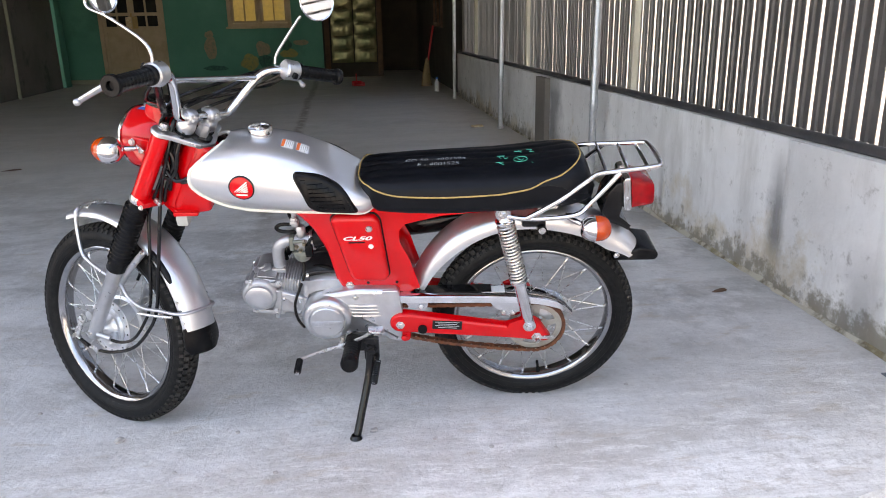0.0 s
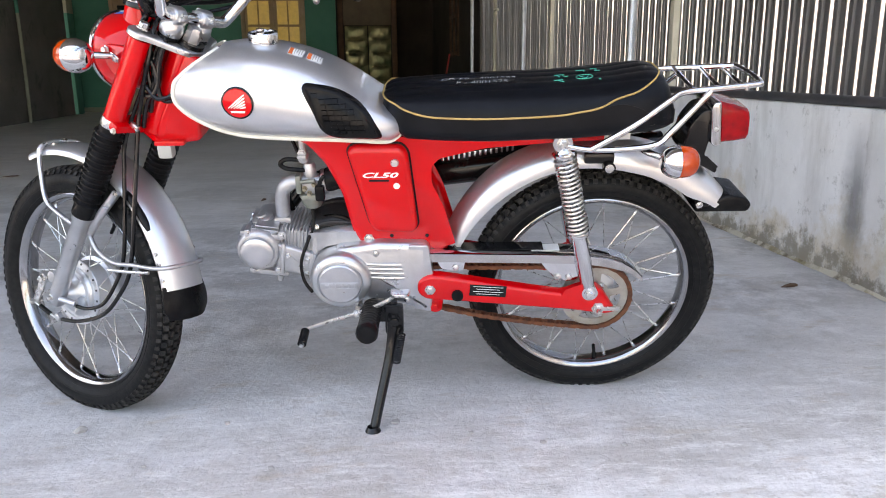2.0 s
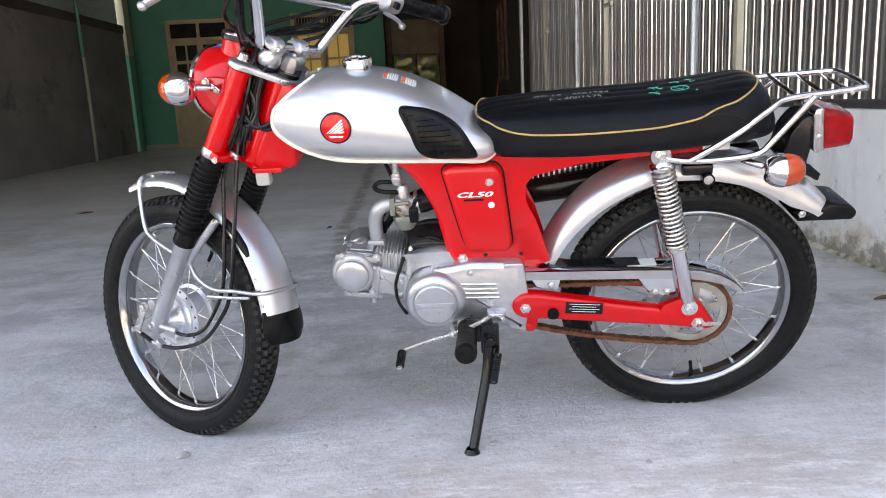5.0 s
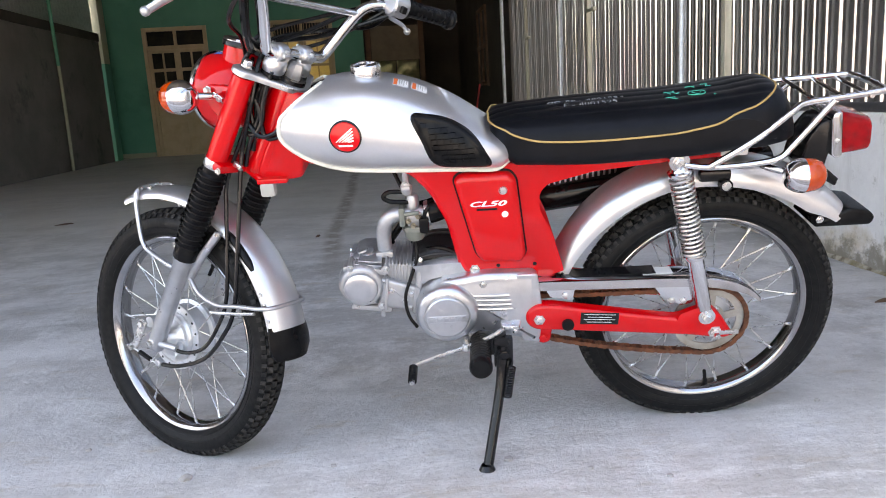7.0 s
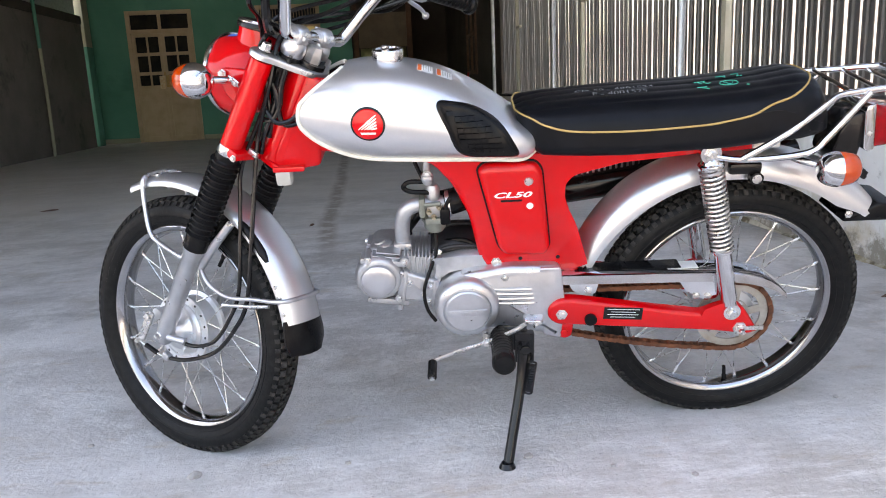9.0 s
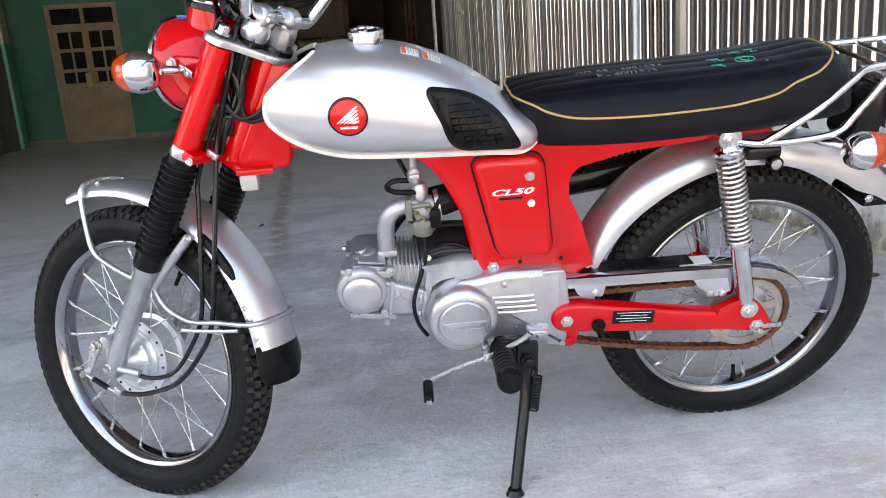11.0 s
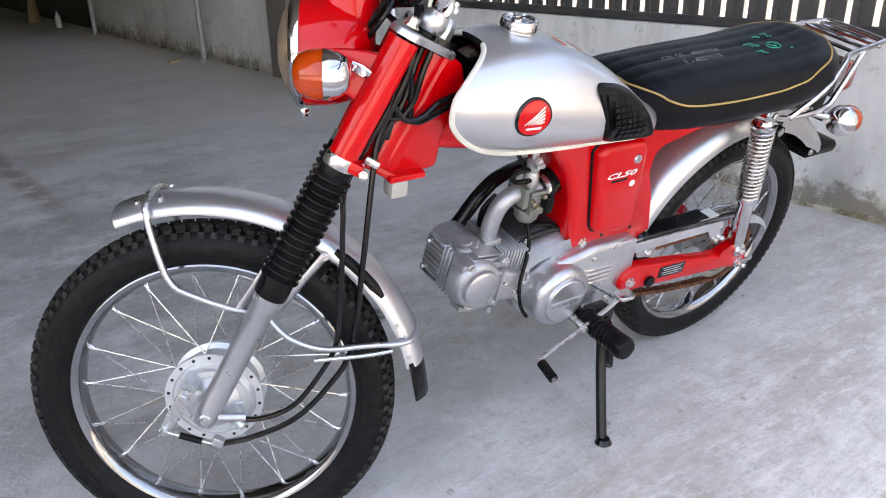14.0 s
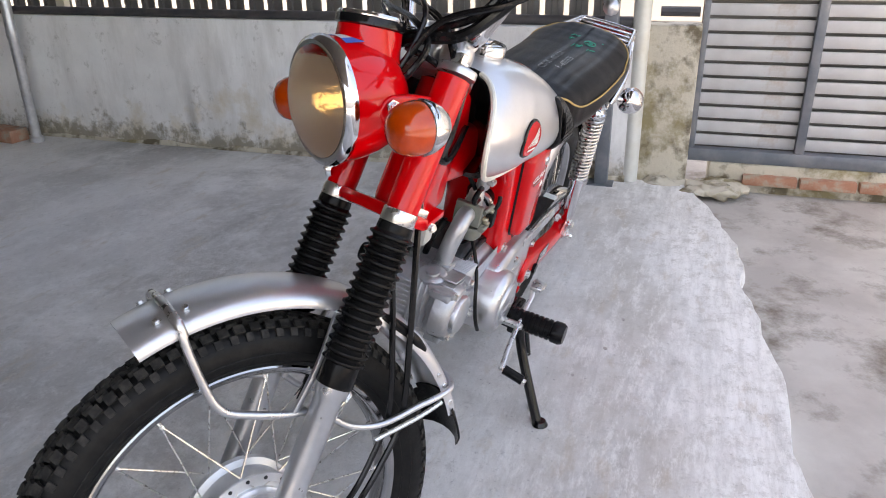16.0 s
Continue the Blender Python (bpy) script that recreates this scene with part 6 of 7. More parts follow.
def tank_flank(s):
    """The tank's side as a function of x and z, raised by h."""
    def xz(u, a):
        p = tank_point(min(max(u, 0), 1), a)
        return p.x, p.z

    known = {}

    def on(x, z, h=0.0):
        key = (round(x, 5), round(z, 5))
        if key not in known:
            start = min(((i / 12, radians(-60 + 15 * j)) for i in range(13) for j in range(9)), key=lambda q: sum((g - w) ** 2 for g, w in zip(xz(*q), (x, z))))
            u, a = solve(start, (x, z), xz)
            known[key] = tank_point(min(max(u, 0), 1), a).y
        return Vector((x, s * (known[key] + h), z))

    return on


def tank_top(x, y):
    def xy(u, a):
        p = tank_point(min(max(u, 0), 1), a)
        return p.x, p.y

    start = min(((i / 16, radians(30 + 5 * j)) for i in range(17) for j in range(13)), key=lambda q: sum((g - w) ** 2 for g, w in zip(xy(*q), (x, y))))
    u, a = solve(start, (x, y), xy)
    return tank_point(min(max(u, 0), 1), a).z


def patch(bm, x0, x1, y0, y1, lift, n=6):
    """A sheet laid on the tank's top."""
    loft(bm, [[(x0 + (x1 - x0) * i / n, y0 + (y1 - y0) * j / n, tank_top(x0 + (x1 - x0) * i / n, y0 + (y1 - y0) * j / n) + lift) for j in range(n + 1)] for i in range(n + 1)], caps=(False, False), wrap=False)


def disc(bm, flank, c, r, h, n=36):
    rings = []
    for rr, hh in ((r, -0.001), (r, h * 0.7), (r * 0.96, h), (r * 0.5, h), (r * 0.02, h)):
        rings.append([flank(c[0] + rr * math.cos(2 * math.pi * k / n), c[1] + rr * math.sin(2 * math.pi * k / n), hh) for k in range(n)])
    loft(bm, rings, caps=(False, True))


def pad(bm, flank, outline, heights, insets):
    rings = [[flank(p[0], p[1], h) for p in (inset(outline, d) if d else outline)] for h, d in zip(heights, insets)]
    last = inset(outline, insets[-1])
    c = sum((Vector(p) for p in last), Vector((0, 0))) / len(last)
    for t in (0.25, 0.5, 0.75, 0.97):
        rings.append([flank(*Vector(p).lerp(c, t), heights[-1]) for p in last])
    loft(bm, rings, caps=(False, True))


def seat_top(x):
    return interp(x, [(-0.124, 0.69), (-0.118, 0.716), (-0.108, 0.742), (-0.098, 0.757), (-0.082, 0.767), (-0.062, 0.768), (-0.03, 0.763), (0.0, 0.758), (0.06, 0.752), (0.12, 0.748), (0.2, 0.746), (0.3, 0.743), (0.39, 0.737), (0.425, 0.731), (0.445, 0.724)])


def seat_edge(x):
    return min(interp(x, [(-0.124, 0.676), (-0.1, 0.689), (-0.06, 0.704), (-0.03, 0.718), (-0.008, 0.723), (0.01, 0.722), (0.036, 0.716), (0.08, 0.708), (0.12, 0.702), (0.217, 0.697), (0.33, 0.696), (0.37, 0.7), (0.4, 0.709), (0.425, 0.72), (0.445, 0.728)]), seat_top(x) - 0.004)


def seat_half(x):
    return interp(x, [(-0.124, 0.05), (-0.114, 0.078), (-0.1, 0.097), (-0.08, 0.109), (-0.05, 0.117), (0.05, 0.12), (0.2, 0.118), (0.33, 0.112), (0.37, 0.107), (0.4, 0.1), (0.42, 0.09), (0.435, 0.076), (0.445, 0.056)])


def seat_surface(x, y, lift=0.0):
    w = seat_half(x) * 0.985
    t = min(abs(y) / w, 1)
    rib = 0.0026 * (1 - abs(math.sin(y * 95)) ** 0.4) if abs(y) < 0.075 and x > -0.08 else 0
    return seat_edge(x) + (seat_top(x) - seat_edge(x)) * (1 - t ** (2.8 + 0.4 * max(0.0, min(1.0, x / 0.1)))) ** (1 / 2.0) - rib + lift


def seat():
    bm = bmesh.new()
    rings = []
    for i in range(64):
        x = 0.445 - 0.569 * i / 63
        w = seat_half(x)
        low = interp(x, [(-0.124, 0.672), (-0.115, 0.667), (-0.09, 0.664), (-0.04, 0.66), (0.1, 0.65), (0.26, 0.645), (0.4, 0.648), (0.445, 0.68)])
        ed = seat_edge(x)
        ring = [(x, -w * 0.8, low), (x, -w * 0.97, low + 0.008), (x, -w * 1.0, low + 0.02), (x, -w, (low + ed) / 2), (x, -w * 0.99, ed)]
        for j in range(49):
            y = w * 0.985 * (-1 + 2 * j / 48)
            ring.append((x, y, seat_surface(x, y)))
        ring += [(x, w * 0.99, ed), (x, w, (low + ed) / 2), (x, w, low + 0.02), (x, w * 0.97, low + 0.008), (x, w * 0.8, low)]
        rings.append(ring)
    loft(bm, rings)
    st = part("seat", bm, "vinyl", bike, "long black vinyl seat with pleated top", angle=60)
    bm = bmesh.new()
    xs = [0.436, 0.42, 0.4, 0.36, 0.3, 0.22, 0.12, 0.08, 0.05]
    half = [(x, seat_half(x) * 1.0 + 0.001, seat_edge(x) + 0.001) for x in xs] + [(x, y, seat_surface(x, y, 0.001)) for x, y in ((0.03, 0.1176), (0.01, 0.1148), (-0.01, 0.1105), (-0.03, 0.104), (-0.052, 0.09), (-0.073, 0.066), (-0.087, 0.036))]
    front_edge = [(0.446, y, seat_surface(0.445, y, 0.0)) for y in (0.015, 0.035)]
    half = front_edge + half
    tube(bm, [(0.446, 0, seat_surface(0.445, 0, 0.0))] + half + [(-0.091, 0, seat_surface(-0.091, 0, 0.001))] + [(x, -y, z) for x, y, z in half[::-1]], 0.0019, 8, 5, True)
    part("piping", bm, "gold", st, "gold edge piping")
    def onto(p):
        return Vector((p.x, p.y, seat_surface(p.x, p.y, 0.0014)))

    def scrawl(x, y):
        return onto(Vector((x + 0.035, y + 0.03, 0)))

    for words, x, y in (("CD 50 - 4001524", 0.335, 0.01), ("E - 4001525", 0.305, 0.036)):
        m = Matrix.Translation((x, y, 0)) @ Euler((0, 0, math.pi)).to_matrix().to_4x4()
        ob = lettering(words, 0.021, "chalk", st, m, 0.1, onto=onto, bold=-0.0001)
        ob["label"] = "white chalk handwriting"
    bm = bmesh.new()
    tube(bm, [scrawl(0.02 + 0.016 * math.cos(a / 10 * 6.3), 0.013 * math.sin(a / 10 * 6.3)) for a in range(10)], 0.0009, 6, 3, True)
    for pts in (((0.028, -0.006), (0.018, 0.006), (0.012, -0.004)), ((0.075, -0.028), (0.055, -0.026)), ((0.07, -0.02), (0.066, -0.01)), ((0.06, -0.022), (0.056, -0.008), (0.05, -0.012)), ((0.03, -0.045), (0.012, -0.045)), ((0.02, -0.05), (0.014, -0.038)),
                ((0.0, -0.05), (-0.012, -0.046), (-0.006, -0.036), (-0.016, -0.034)), ((-0.004, 0.022), (-0.008, 0.024)), ((0.08, 0.008), (0.062, 0.008)), ((0.072, 0.012), (0.062, 0.022))):
        tube(bm, [scrawl(x, y) for x, y in pts], 0.0009, 6, 3)
    part("chalk_marks", bm, "chalk_green", st, "green chalk scribbles")


def frame_and_cover():
    bm = bmesh.new()
    body = rounded([(0.66, 0.66), (0.60, 0.627), (0.568, 0.588), (0.538, 0.522), (0.52, 0.43), (0.505, 0.405), (0.34, 0.388), (0.318, 0.392), (0.324, 0.42), (0.346, 0.494), (0.37, 0.543), (0.37, 0.588), (0.348, 0.614), (0.25, 0.637), (0.1, 0.648), (0.0, 0.652), (0.0, 0.664), (0.2, 0.668)], 0.014, 3)
    prism(bm, body, 0.0, 0.064, 0.016)
    prism(bm, body, 0.0, -0.064, 0.016)
    fr = part("spine_frame", bm, "red", bike, "pressed steel red frame")
    bm = bmesh.new()
    prism(bm, rounded([(0.5, 0.64), (0.5, 0.675), (0.78, 0.735), (0.86, 0.74), (0.885, 0.68), (0.8, 0.655), (0.66, 0.63)], 0.012, 3), -0.03, 0.03, 0.008)
    part("backbone", bm, "red", fr)
    cover = rounded([(0.52, 0.622), (0.506, 0.634), (0.412, 0.633), (0.4, 0.618), (0.383, 0.458), (0.393, 0.443), (0.47, 0.447), (0.482, 0.462)], 0.014, 4)
    # black rim under the cover, painting the shade of the groove round it
    bm = bmesh.new()
    prism(bm, inset(cover, -0.0035), 0.06, 0.0675, 0.003)
    part("cover_groove", bm, "rubber", fr)
    bm = bmesh.new()
    prism(bm, cover, 0.062, 0.086, 0.012)
    cv = part("side_cover", bm, "red", bike, "red side cover with white lettering")
    bm = bmesh.new()
    lathe(bm, [(0, 0.005), (0.007, 0.004), (0.009, 0.0), (0, 0)], 18, at(0.426, 0.0855, 0.6) @ TO_Y)
    box(bm, (0.0015, 0.0014, 0.011), (0.426, 0.0905, 0.6), 0, None)
    part("cover_screw", bm, "zinc", cv)
    bm = bmesh.new()
    lathe(bm, [(0, 0.0015), (0.0064, 0.001), (0.0066, 0.0), (0, 0)], 18, at(0.4235, 0.0862, 0.551) @ TO_Y)
    part("white_dot", bm, "white_paint", cv, "round white sticker dot")
    m = at(0.4935, 0.0868, 0.5695) @ Euler((radians(90), 0, math.pi)).to_matrix().to_4x4()
    ob = lettering("CL50", 0.0265, "white_paint", cv, m, 0.28, bold=0.0008)
    ob.scale = (1.22, 0.56, 1)
    bm = bmesh.new()
    box(bm, (0.04, 0.0006, 0.004), (0.458, 0.0868, 0.563))
    part("model_bar", bm, "gloss_black", cv)
    for x, z in ((0.439, 0.43), (0.365, 0.43)):
        bm = bmesh.new()
        lathe(bm, [(0, 0.001), (0.004, 0.001), (0.004, 0), (0, 0)], 12, at(x, 0.0642, z) @ TO_Y)
        part("frame_hole", bm, "gloss_black", fr)
    bm = bmesh.new()
    bolt(bm, (0.487, 0.064, 0.424), 0.008, 0.006)
    part("frame_bolt", bm, "zinc", fr)
    # steering head
    bm = bmesh.new()
    axis = Vector((-0.4617, 0, 0.887))
    base = Vector((0.9035, 0, 0.65))
    tube(bm, [base - axis * 0.01, base + axis * 0.17], 0.031, 28, smooth=False)
    prism(bm, rounded([(0.905, 0.652), (0.9, 0.62), (0.84, 0.627), (0.815, 0.63), (0.812, 0.672), (0.80, 0.72), (0.775, 0.735), (0.79, 0.79), (0.822, 0.808)], 0.01, 3), -0.034, 0.034, 0.008)
    part("steering_head", bm, "red", fr, "red steering head with pressed lugs")
    bm = bmesh.new()
    tube(bm, [base + axis * 0.168, base + axis * 0.192], 0.027, 24, smooth=False)
    part("head_bearing", bm, "gloss_black", fr)
    bm = bmesh.new()
    box(bm, (0.03, 0.028, 0.03), (0.887, 0.036, 0.613), 0.007)
    part("cap_box", bm, "grey_cap", bike, "pale grey plastic cap under the steering head")
    bm = bmesh.new()
    box(bm, (0.06, 0.07, 0.01), (0.875, 0.015, 0.631), 0.003)
    part("lug_plate", bm, "red", fr)
    # wiring round the steering head
    for pts in ([(0.905, 0.03, 0.83), (0.88, 0.04, 0.78), (0.875, 0.042, 0.72), (0.84, 0.04, 0.72), (0.78, 0.03, 0.74)],
                [(0.85, 0.028, 0.84), (0.872, 0.034, 0.8), (0.886, 0.036, 0.75), (0.912, 0.034, 0.7), (0.926, 0.03, 0.66)],
                [(0.862, 0.018, 0.84), (0.884, 0.026, 0.79), (0.89, 0.03, 0.74), (0.9, 0.03, 0.715)],
                [(0.846, 0.04, 0.835), (0.866, 0.044, 0.79), (0.876, 0.044, 0.75), (0.896, 0.04, 0.725), (0.92, 0.03, 0.73)],
                [(0.88, 0.012, 0.83), (0.9, 0.02, 0.78), (0.898, 0.028, 0.73), (0.906, 0.03, 0.69)],
                [(0.905, 0.036, 0.745), (0.885, 0.044, 0.722), (0.86, 0.046, 0.724), (0.835, 0.044, 0.74), (0.8, 0.036, 0.745)]):
        bm = bmesh.new()
        tube(bm, pts, 0.0048, 8, 6)
        part("wiring_loom", bm, "gloss_black", bike, "black taped wiring loom")


def engine():
    bm = bmesh.new()
    prism(bm, rounded([(0.61, 0.385), (0.585, 0.42), (0.5, 0.428), (0.36, 0.42), (0.36, 0.262), (0.42, 0.272), (0.47, 0.268), (0.585, 0.27), (0.61, 0.3)], 0.02, 3), -0.085, 0.05, 0.012)
    eng = part("engine", bm, "cast", bike, "grey cast alloy engine crankcase")
    bm = bmesh.new()
    prism(bm, rounded([(0.56, 0.41), (0.5, 0.418), (0.47, 0.424), (0.362, 0.42), (0.352, 0.34), (0.358, 0.254), (0.41, 0.27), (0.47, 0.284), (0.56, 0.279)], 0.014, 4), 0.04, 0.09, 0.014)
    prism(bm, rounded([(0.362, 0.418), (0.352, 0.34), (0.358, 0.256), (0.395, 0.265), (0.4, 0.34), (0.405, 0.419)], 0.006, 2), 0.08, 0.0895, 0.003)
    part("left_case_cover", bm, "alloy", eng, "silver painted crankcase cover")
    bm = bmesh.new()
    lathe(bm, [(0.064, 0.04), (0.064, 0.096), (0.0615, 0.105), (0.056, 0.111), (0.048, 0.1125), (0.0465, 0.111), (0.045, 0.1125), (0.0445, 0.1155), (0.042, 0.1175), (0, 0.118)], 56, at(0.548, 0, 0.343) @ TO_Y)
    part("flywheel_cover", bm, "alloy", eng, "round silver flywheel cover")
    bm = bmesh.new()
    box(bm, (0.078, 0.0022, 0.016), (0.548, 0.1182, 0.34), 0.001)
    part("raised_bar", bm, "alloy", eng)
    for dz in (-0.0062, 0.0062):
        bm = bmesh.new()
        box(bm, (0.07, 0.001, 0.001), (0.548, 0.1196, 0.34 + dz))
        part("raised_line", bm, "alloy", eng)
    for k in range(5):
        bm = bmesh.new()
        box(bm, (0.0095, 0.0012, 0.0075), (0.522 + 0.013 * k, 0.1196, 0.34), 0.0004)
        part("raised_mark", bm, "alloy", eng)
    for k in range(4):
        bm = bmesh.new()
        tube(bm, [(0.493, 0.087, 0.375 - 0.0105 * k), (0.46, 0.09, 0.375 - 0.0105 * k), (0.42 - 0.002 * k, 0.0895, 0.374 - 0.0105 * k)], 0.0042, 8)
        part("cooling_rib", bm, "alloy", eng)
    bolts("cover_bolt", "zinc", eng, [((x, 0.091, z), 0.0058, 0.005, (0, 1, 0)) for x, z in ((0.472, 0.402), (0.41, 0.29))])
    # upper right of the crankcase, starter hump
    bm = bmesh.new()
    prism(bm, rounded([(0.63, 0.405), (0.6, 0.43), (0.54, 0.442), (0.47, 0.436), (0.46, 0.41)], 0.02, 4), -0.09, 0.06, 0.03)
    part("upper_case", bm, "cast", eng)
    bm = bmesh.new()
    prism(bm, rounded([(0.625, 0.425), (0.612, 0.444), (0.57, 0.456), (0.53, 0.455), (0.49, 0.442), (0.488, 0.425)], 0.008, 3), -0.08, 0.03, 0.012)
    part("upper_cover", bm, "dark_cast", eng, "dark grey cast cover behind the cylinder")
    for y in (-0.05,):
        bm = bmesh.new()
        tube(bm, [(0.62, y, 0.438), (0.608, y, 0.448), (0.572, y, 0.459), (0.532, y, 0.458), (0.498, y, 0.446)], 0.0034, 8, 4)
        part("cover_ridge", bm, "dark_cast", eng)
    bm = bmesh.new()
    tube(bm, [(0.615, 0.03, 0.434), (0.575, 0.034, 0.448), (0.53, 0.034, 0.447), (0.494, 0.03, 0.436)], 0.004, 8, 4)
    part("cover_flange", bm, "dark_cast", eng)
    bolts("cover_bolt", "zinc", eng, [((0.6, 0.036, 0.438), 0.0045, 0.005, (0, 1, 0.4)), ((0.512, 0.036, 0.44), 0.0045, 0.005, (0, 1, 0.4))])
    # cylinder and head, tipped forward
    tip = at(0.6, 0, 0.385) @ Euler((0, radians(-8), 0)).to_matrix().to_4x4()
    bm = bmesh.new()
    box(bm, (0.085, 0.1, 0.1), (0.04, 0, -0.004), 0.01, tip)
    box(bm, (0.014, 0.12, 0.1), (0.005, 0, -0.01), 0.006, tip)
    part("cylinder", bm, "cast", eng, "finned alloy cylinder")
    for k in range(9):
        bm = bmesh.new()
        box(bm, (0.003, 0.112, 0.06), (0.018 + 0.0072 * k, 0, 0.022), 0.001, tip, 1)
        part("cylinder_fin", bm, "cast", eng)
    # cam chain tunnel along the cylinder's left side
    bm = bmesh.new()
    prism(bm, rounded([(0.0, -0.052), (0.085, -0.05), (0.085, 0.018), (0.045, 0.01), (0.0, 0.0)], 0.006, 3), 0.045, 0.066, 0.006, tip)
    box(bm, (0.007, 0.024, 0.076), (0.07, 0.058, -0.018), 0.002, tip)
    box(bm, (0.007, 0.024, 0.06), (0.01, 0.058, -0.026), 0.002, tip)
    tunnel = part("chain_tunnel", bm, "cast", eng, "smooth cast cam chain tunnel")
    bolts("tunnel_bolt", "zinc", tunnel, [(tip @ Vector((dx, 0.066, dz)), 0.005, 0.006, (0, 1, 0)) for dx, dz in ((0.06, -0.008), (0.018, -0.046), (0.018, -0.012))])
    bm = bmesh.new()
    prism(bm, rounded([(0.08, 0.044), (0.11, 0.05), (0.138, 0.044), (0.15, 0.026), (0.151, -0.034), (0.138, -0.052), (0.1, -0.056), (0.08, -0.052)], 0.016, 4), -0.064, 0.064, 0.024, tip)
    lathe(bm, [(0.05, 0.04), (0.049, 0.055), (0.0465, 0.062), (0.044, 0.068), (0.041, 0.071), (0.037, 0.0715), (0, 0.0715)], 40, at(0.722, 0, 0.398) @ TO_Y)
    for dx, dz, r in ((0.075, 0.038, 0.009), (0.078, -0.046, 0.0095), (0.147, 0.034, 0.008), (0.13, -0.05, 0.0085)):
        tube(bm, [tip @ Vector((dx, 0.02, dz)), tip @ Vector((dx, 0.066, dz))], r, 14, smooth=False)
    box(bm, (0.09, 0.036, 0.014), (0.118, 0.045, 0.03), 0.005, tip)
    head = part("cylinder_head", bm, "cast", eng, "grey cast cylinder head")
    bm = bmesh.new()
    lathe(bm, [(0.0352, 0.068), (0.0352, 0.0765), (0.034, 0.08), (0.03, 0.0825), (0.018, 0.0842), (0, 0.0848)], 40, at(0.722, 0, 0.398) @ TO_Y)
    part("cam_cover", bm, "alloy", head, "round smooth cam cover")
    for k in range(9):
        bm = bmesh.new()
        box(bm, (0.018, 0.05, 0.0028), (0.146, -0.036, -0.044 + 0.0095 * k), 0.001, tip, 1)
        part("head_fin", bm, "cast", head)
    for k in range(5):
        bm = bmesh.new()
        box(bm, (0.03, 0.003, 0.084), (0.14, -0.006 + 0.0105 * k, -0.005), 0.001, tip, 1)
        part("head_fin", bm, "cast", head)
    for k in range(3):
        bm = bmesh.new()
        box(bm, (0.064 - 0.008 * k, 0.05, 0.0032), (0.116 - 0.004 * k, 0.034, 0.034 + 0.008 * k), 0.001, tip, 1)
        part("head_fin", bm, "cast", head)
    bolts("head_nut", "zinc", head, [(tip @ Vector((0.151, y, z)), 0.005, 0.009, (1, 0, 0.14)) for y, z in ((0.05, 0.022), (0.05, -0.032), (-0.05, 0.022), (-0.05, -0.032))])
    bolts("head_bolt", "zinc", head, [(tip @ Vector((dx, 0.066, dz)), 0.0052, 0.006, (0, 1, 0)) for dx, dz in ((0.075, 0.038), (0.078, -0.046), (0.147, 0.034), (0.13, -0.05), (0.03, -0.03))])
    bm = bmesh.new()
    lathe(bm, [(0, 0.0), (0.025, 0.0), (0.0245, 0.008), (0.021, 0.011), (0.012, 0.0115), (0.011, 0.015), (0, 0.0155)], 18, at(0.716, 0.012, 0.443) @ Euler((0, radians(14), 0)).to_matrix().to_4x4())
    part("tappet_cap", bm, "cast", head)
    bm = bmesh.new()
    box(bm, (0.085, 0.03, 0.012), (0.1, 0.045, -0.058), 0.004, tip)
    tube(bm, [tip @ Vector((0.075, 0.06, -0.06)), tip @ Vector((0.075, 0.06, -0.072))], 0.006, 8, smooth=False)
    part("head_lug", bm, "cast", head)
    # intake, carburettor, hoses
    bm = bmesh.new()
    tube(bm, [(0.672, 0.01, 0.452), (0.671, 0.015, 0.49), (0.664, 0.02, 0.52), (0.645, 0.02, 0.535), (0.622, 0.02, 0.537)], 0.0155, 16)
    box(bm, (0.036, 0.036, 0.014), (0.672, 0.012, 0.449), 0.004)
    part("intake_pipe", bm, "cast", eng, "curved alloy intake pipe")
    bm = bmesh.new()
    tube(bm, [(0.632, 0.02, 0.537), (0.57, 0.02, 0.535)], 0.017, 16, smooth=False)
    lathe(bm, [(0, 0), (0.014, 0), (0.014, 0.03), (0.01, 0.038), (0, 0.038)], 18, at(0.606, 0.02, 0.54))
    box(bm, (0.03, 0.045, 0.03), (0.603, 0.02, 0.53), 0.005)
    carb = part("carburettor", bm, "cast", eng, "small cast carburettor")
    bm = bmesh.new()
    lathe(bm, [(0, 0), (0.016, 0.0), (0.0215, 0.008), (0.0225, 0.022), (0.026, 0.0235), (0.026, 0.028), (0, 0.028)], 24, at(0.605, 0.024, 0.482))
    part("float_bowl", bm, "bowl", carb, "dull greenish cast float bowl")
    bm = bmesh.new()
    box(bm, (0.02, 0.02, 0.034), (0.584, 0.048, 0.522), 0.006)
    tube(bm, [(0.584, 0.05, 0.53), (0.58, 0.056, 0.55), (0.572, 0.054, 0.562)], 0.004, 8)
    part("choke_lever", bm, "rubber", carb, "black choke lever block")
    bm = bmesh.new()
    box(bm, (0.012, 0.05, 0.04), (0.628, 0.02, 0.537), 0.004)
    box(bm, (0.034, 0.012, 0.012), (0.606, 0.047, 0.512), 0.003)
    tube(bm, [(0.622, 0.046, 0.545), (0.592, 0.05, 0.549)], 0.0045, 10, smooth=False)
    part("carburettor_flange", bm, "bowl", carb, "dull cast carburettor flange")
    bolts("brass_screw", "brass", carb, [((x, y, z), 0.0045, 0.008, (0, 1, 0)) for x, y, z in ((0.615, 0.045, 0.53), (0.595, 0.046, 0.54), (0.606, 0.046, 0.52))])
    bm = bmesh.new()
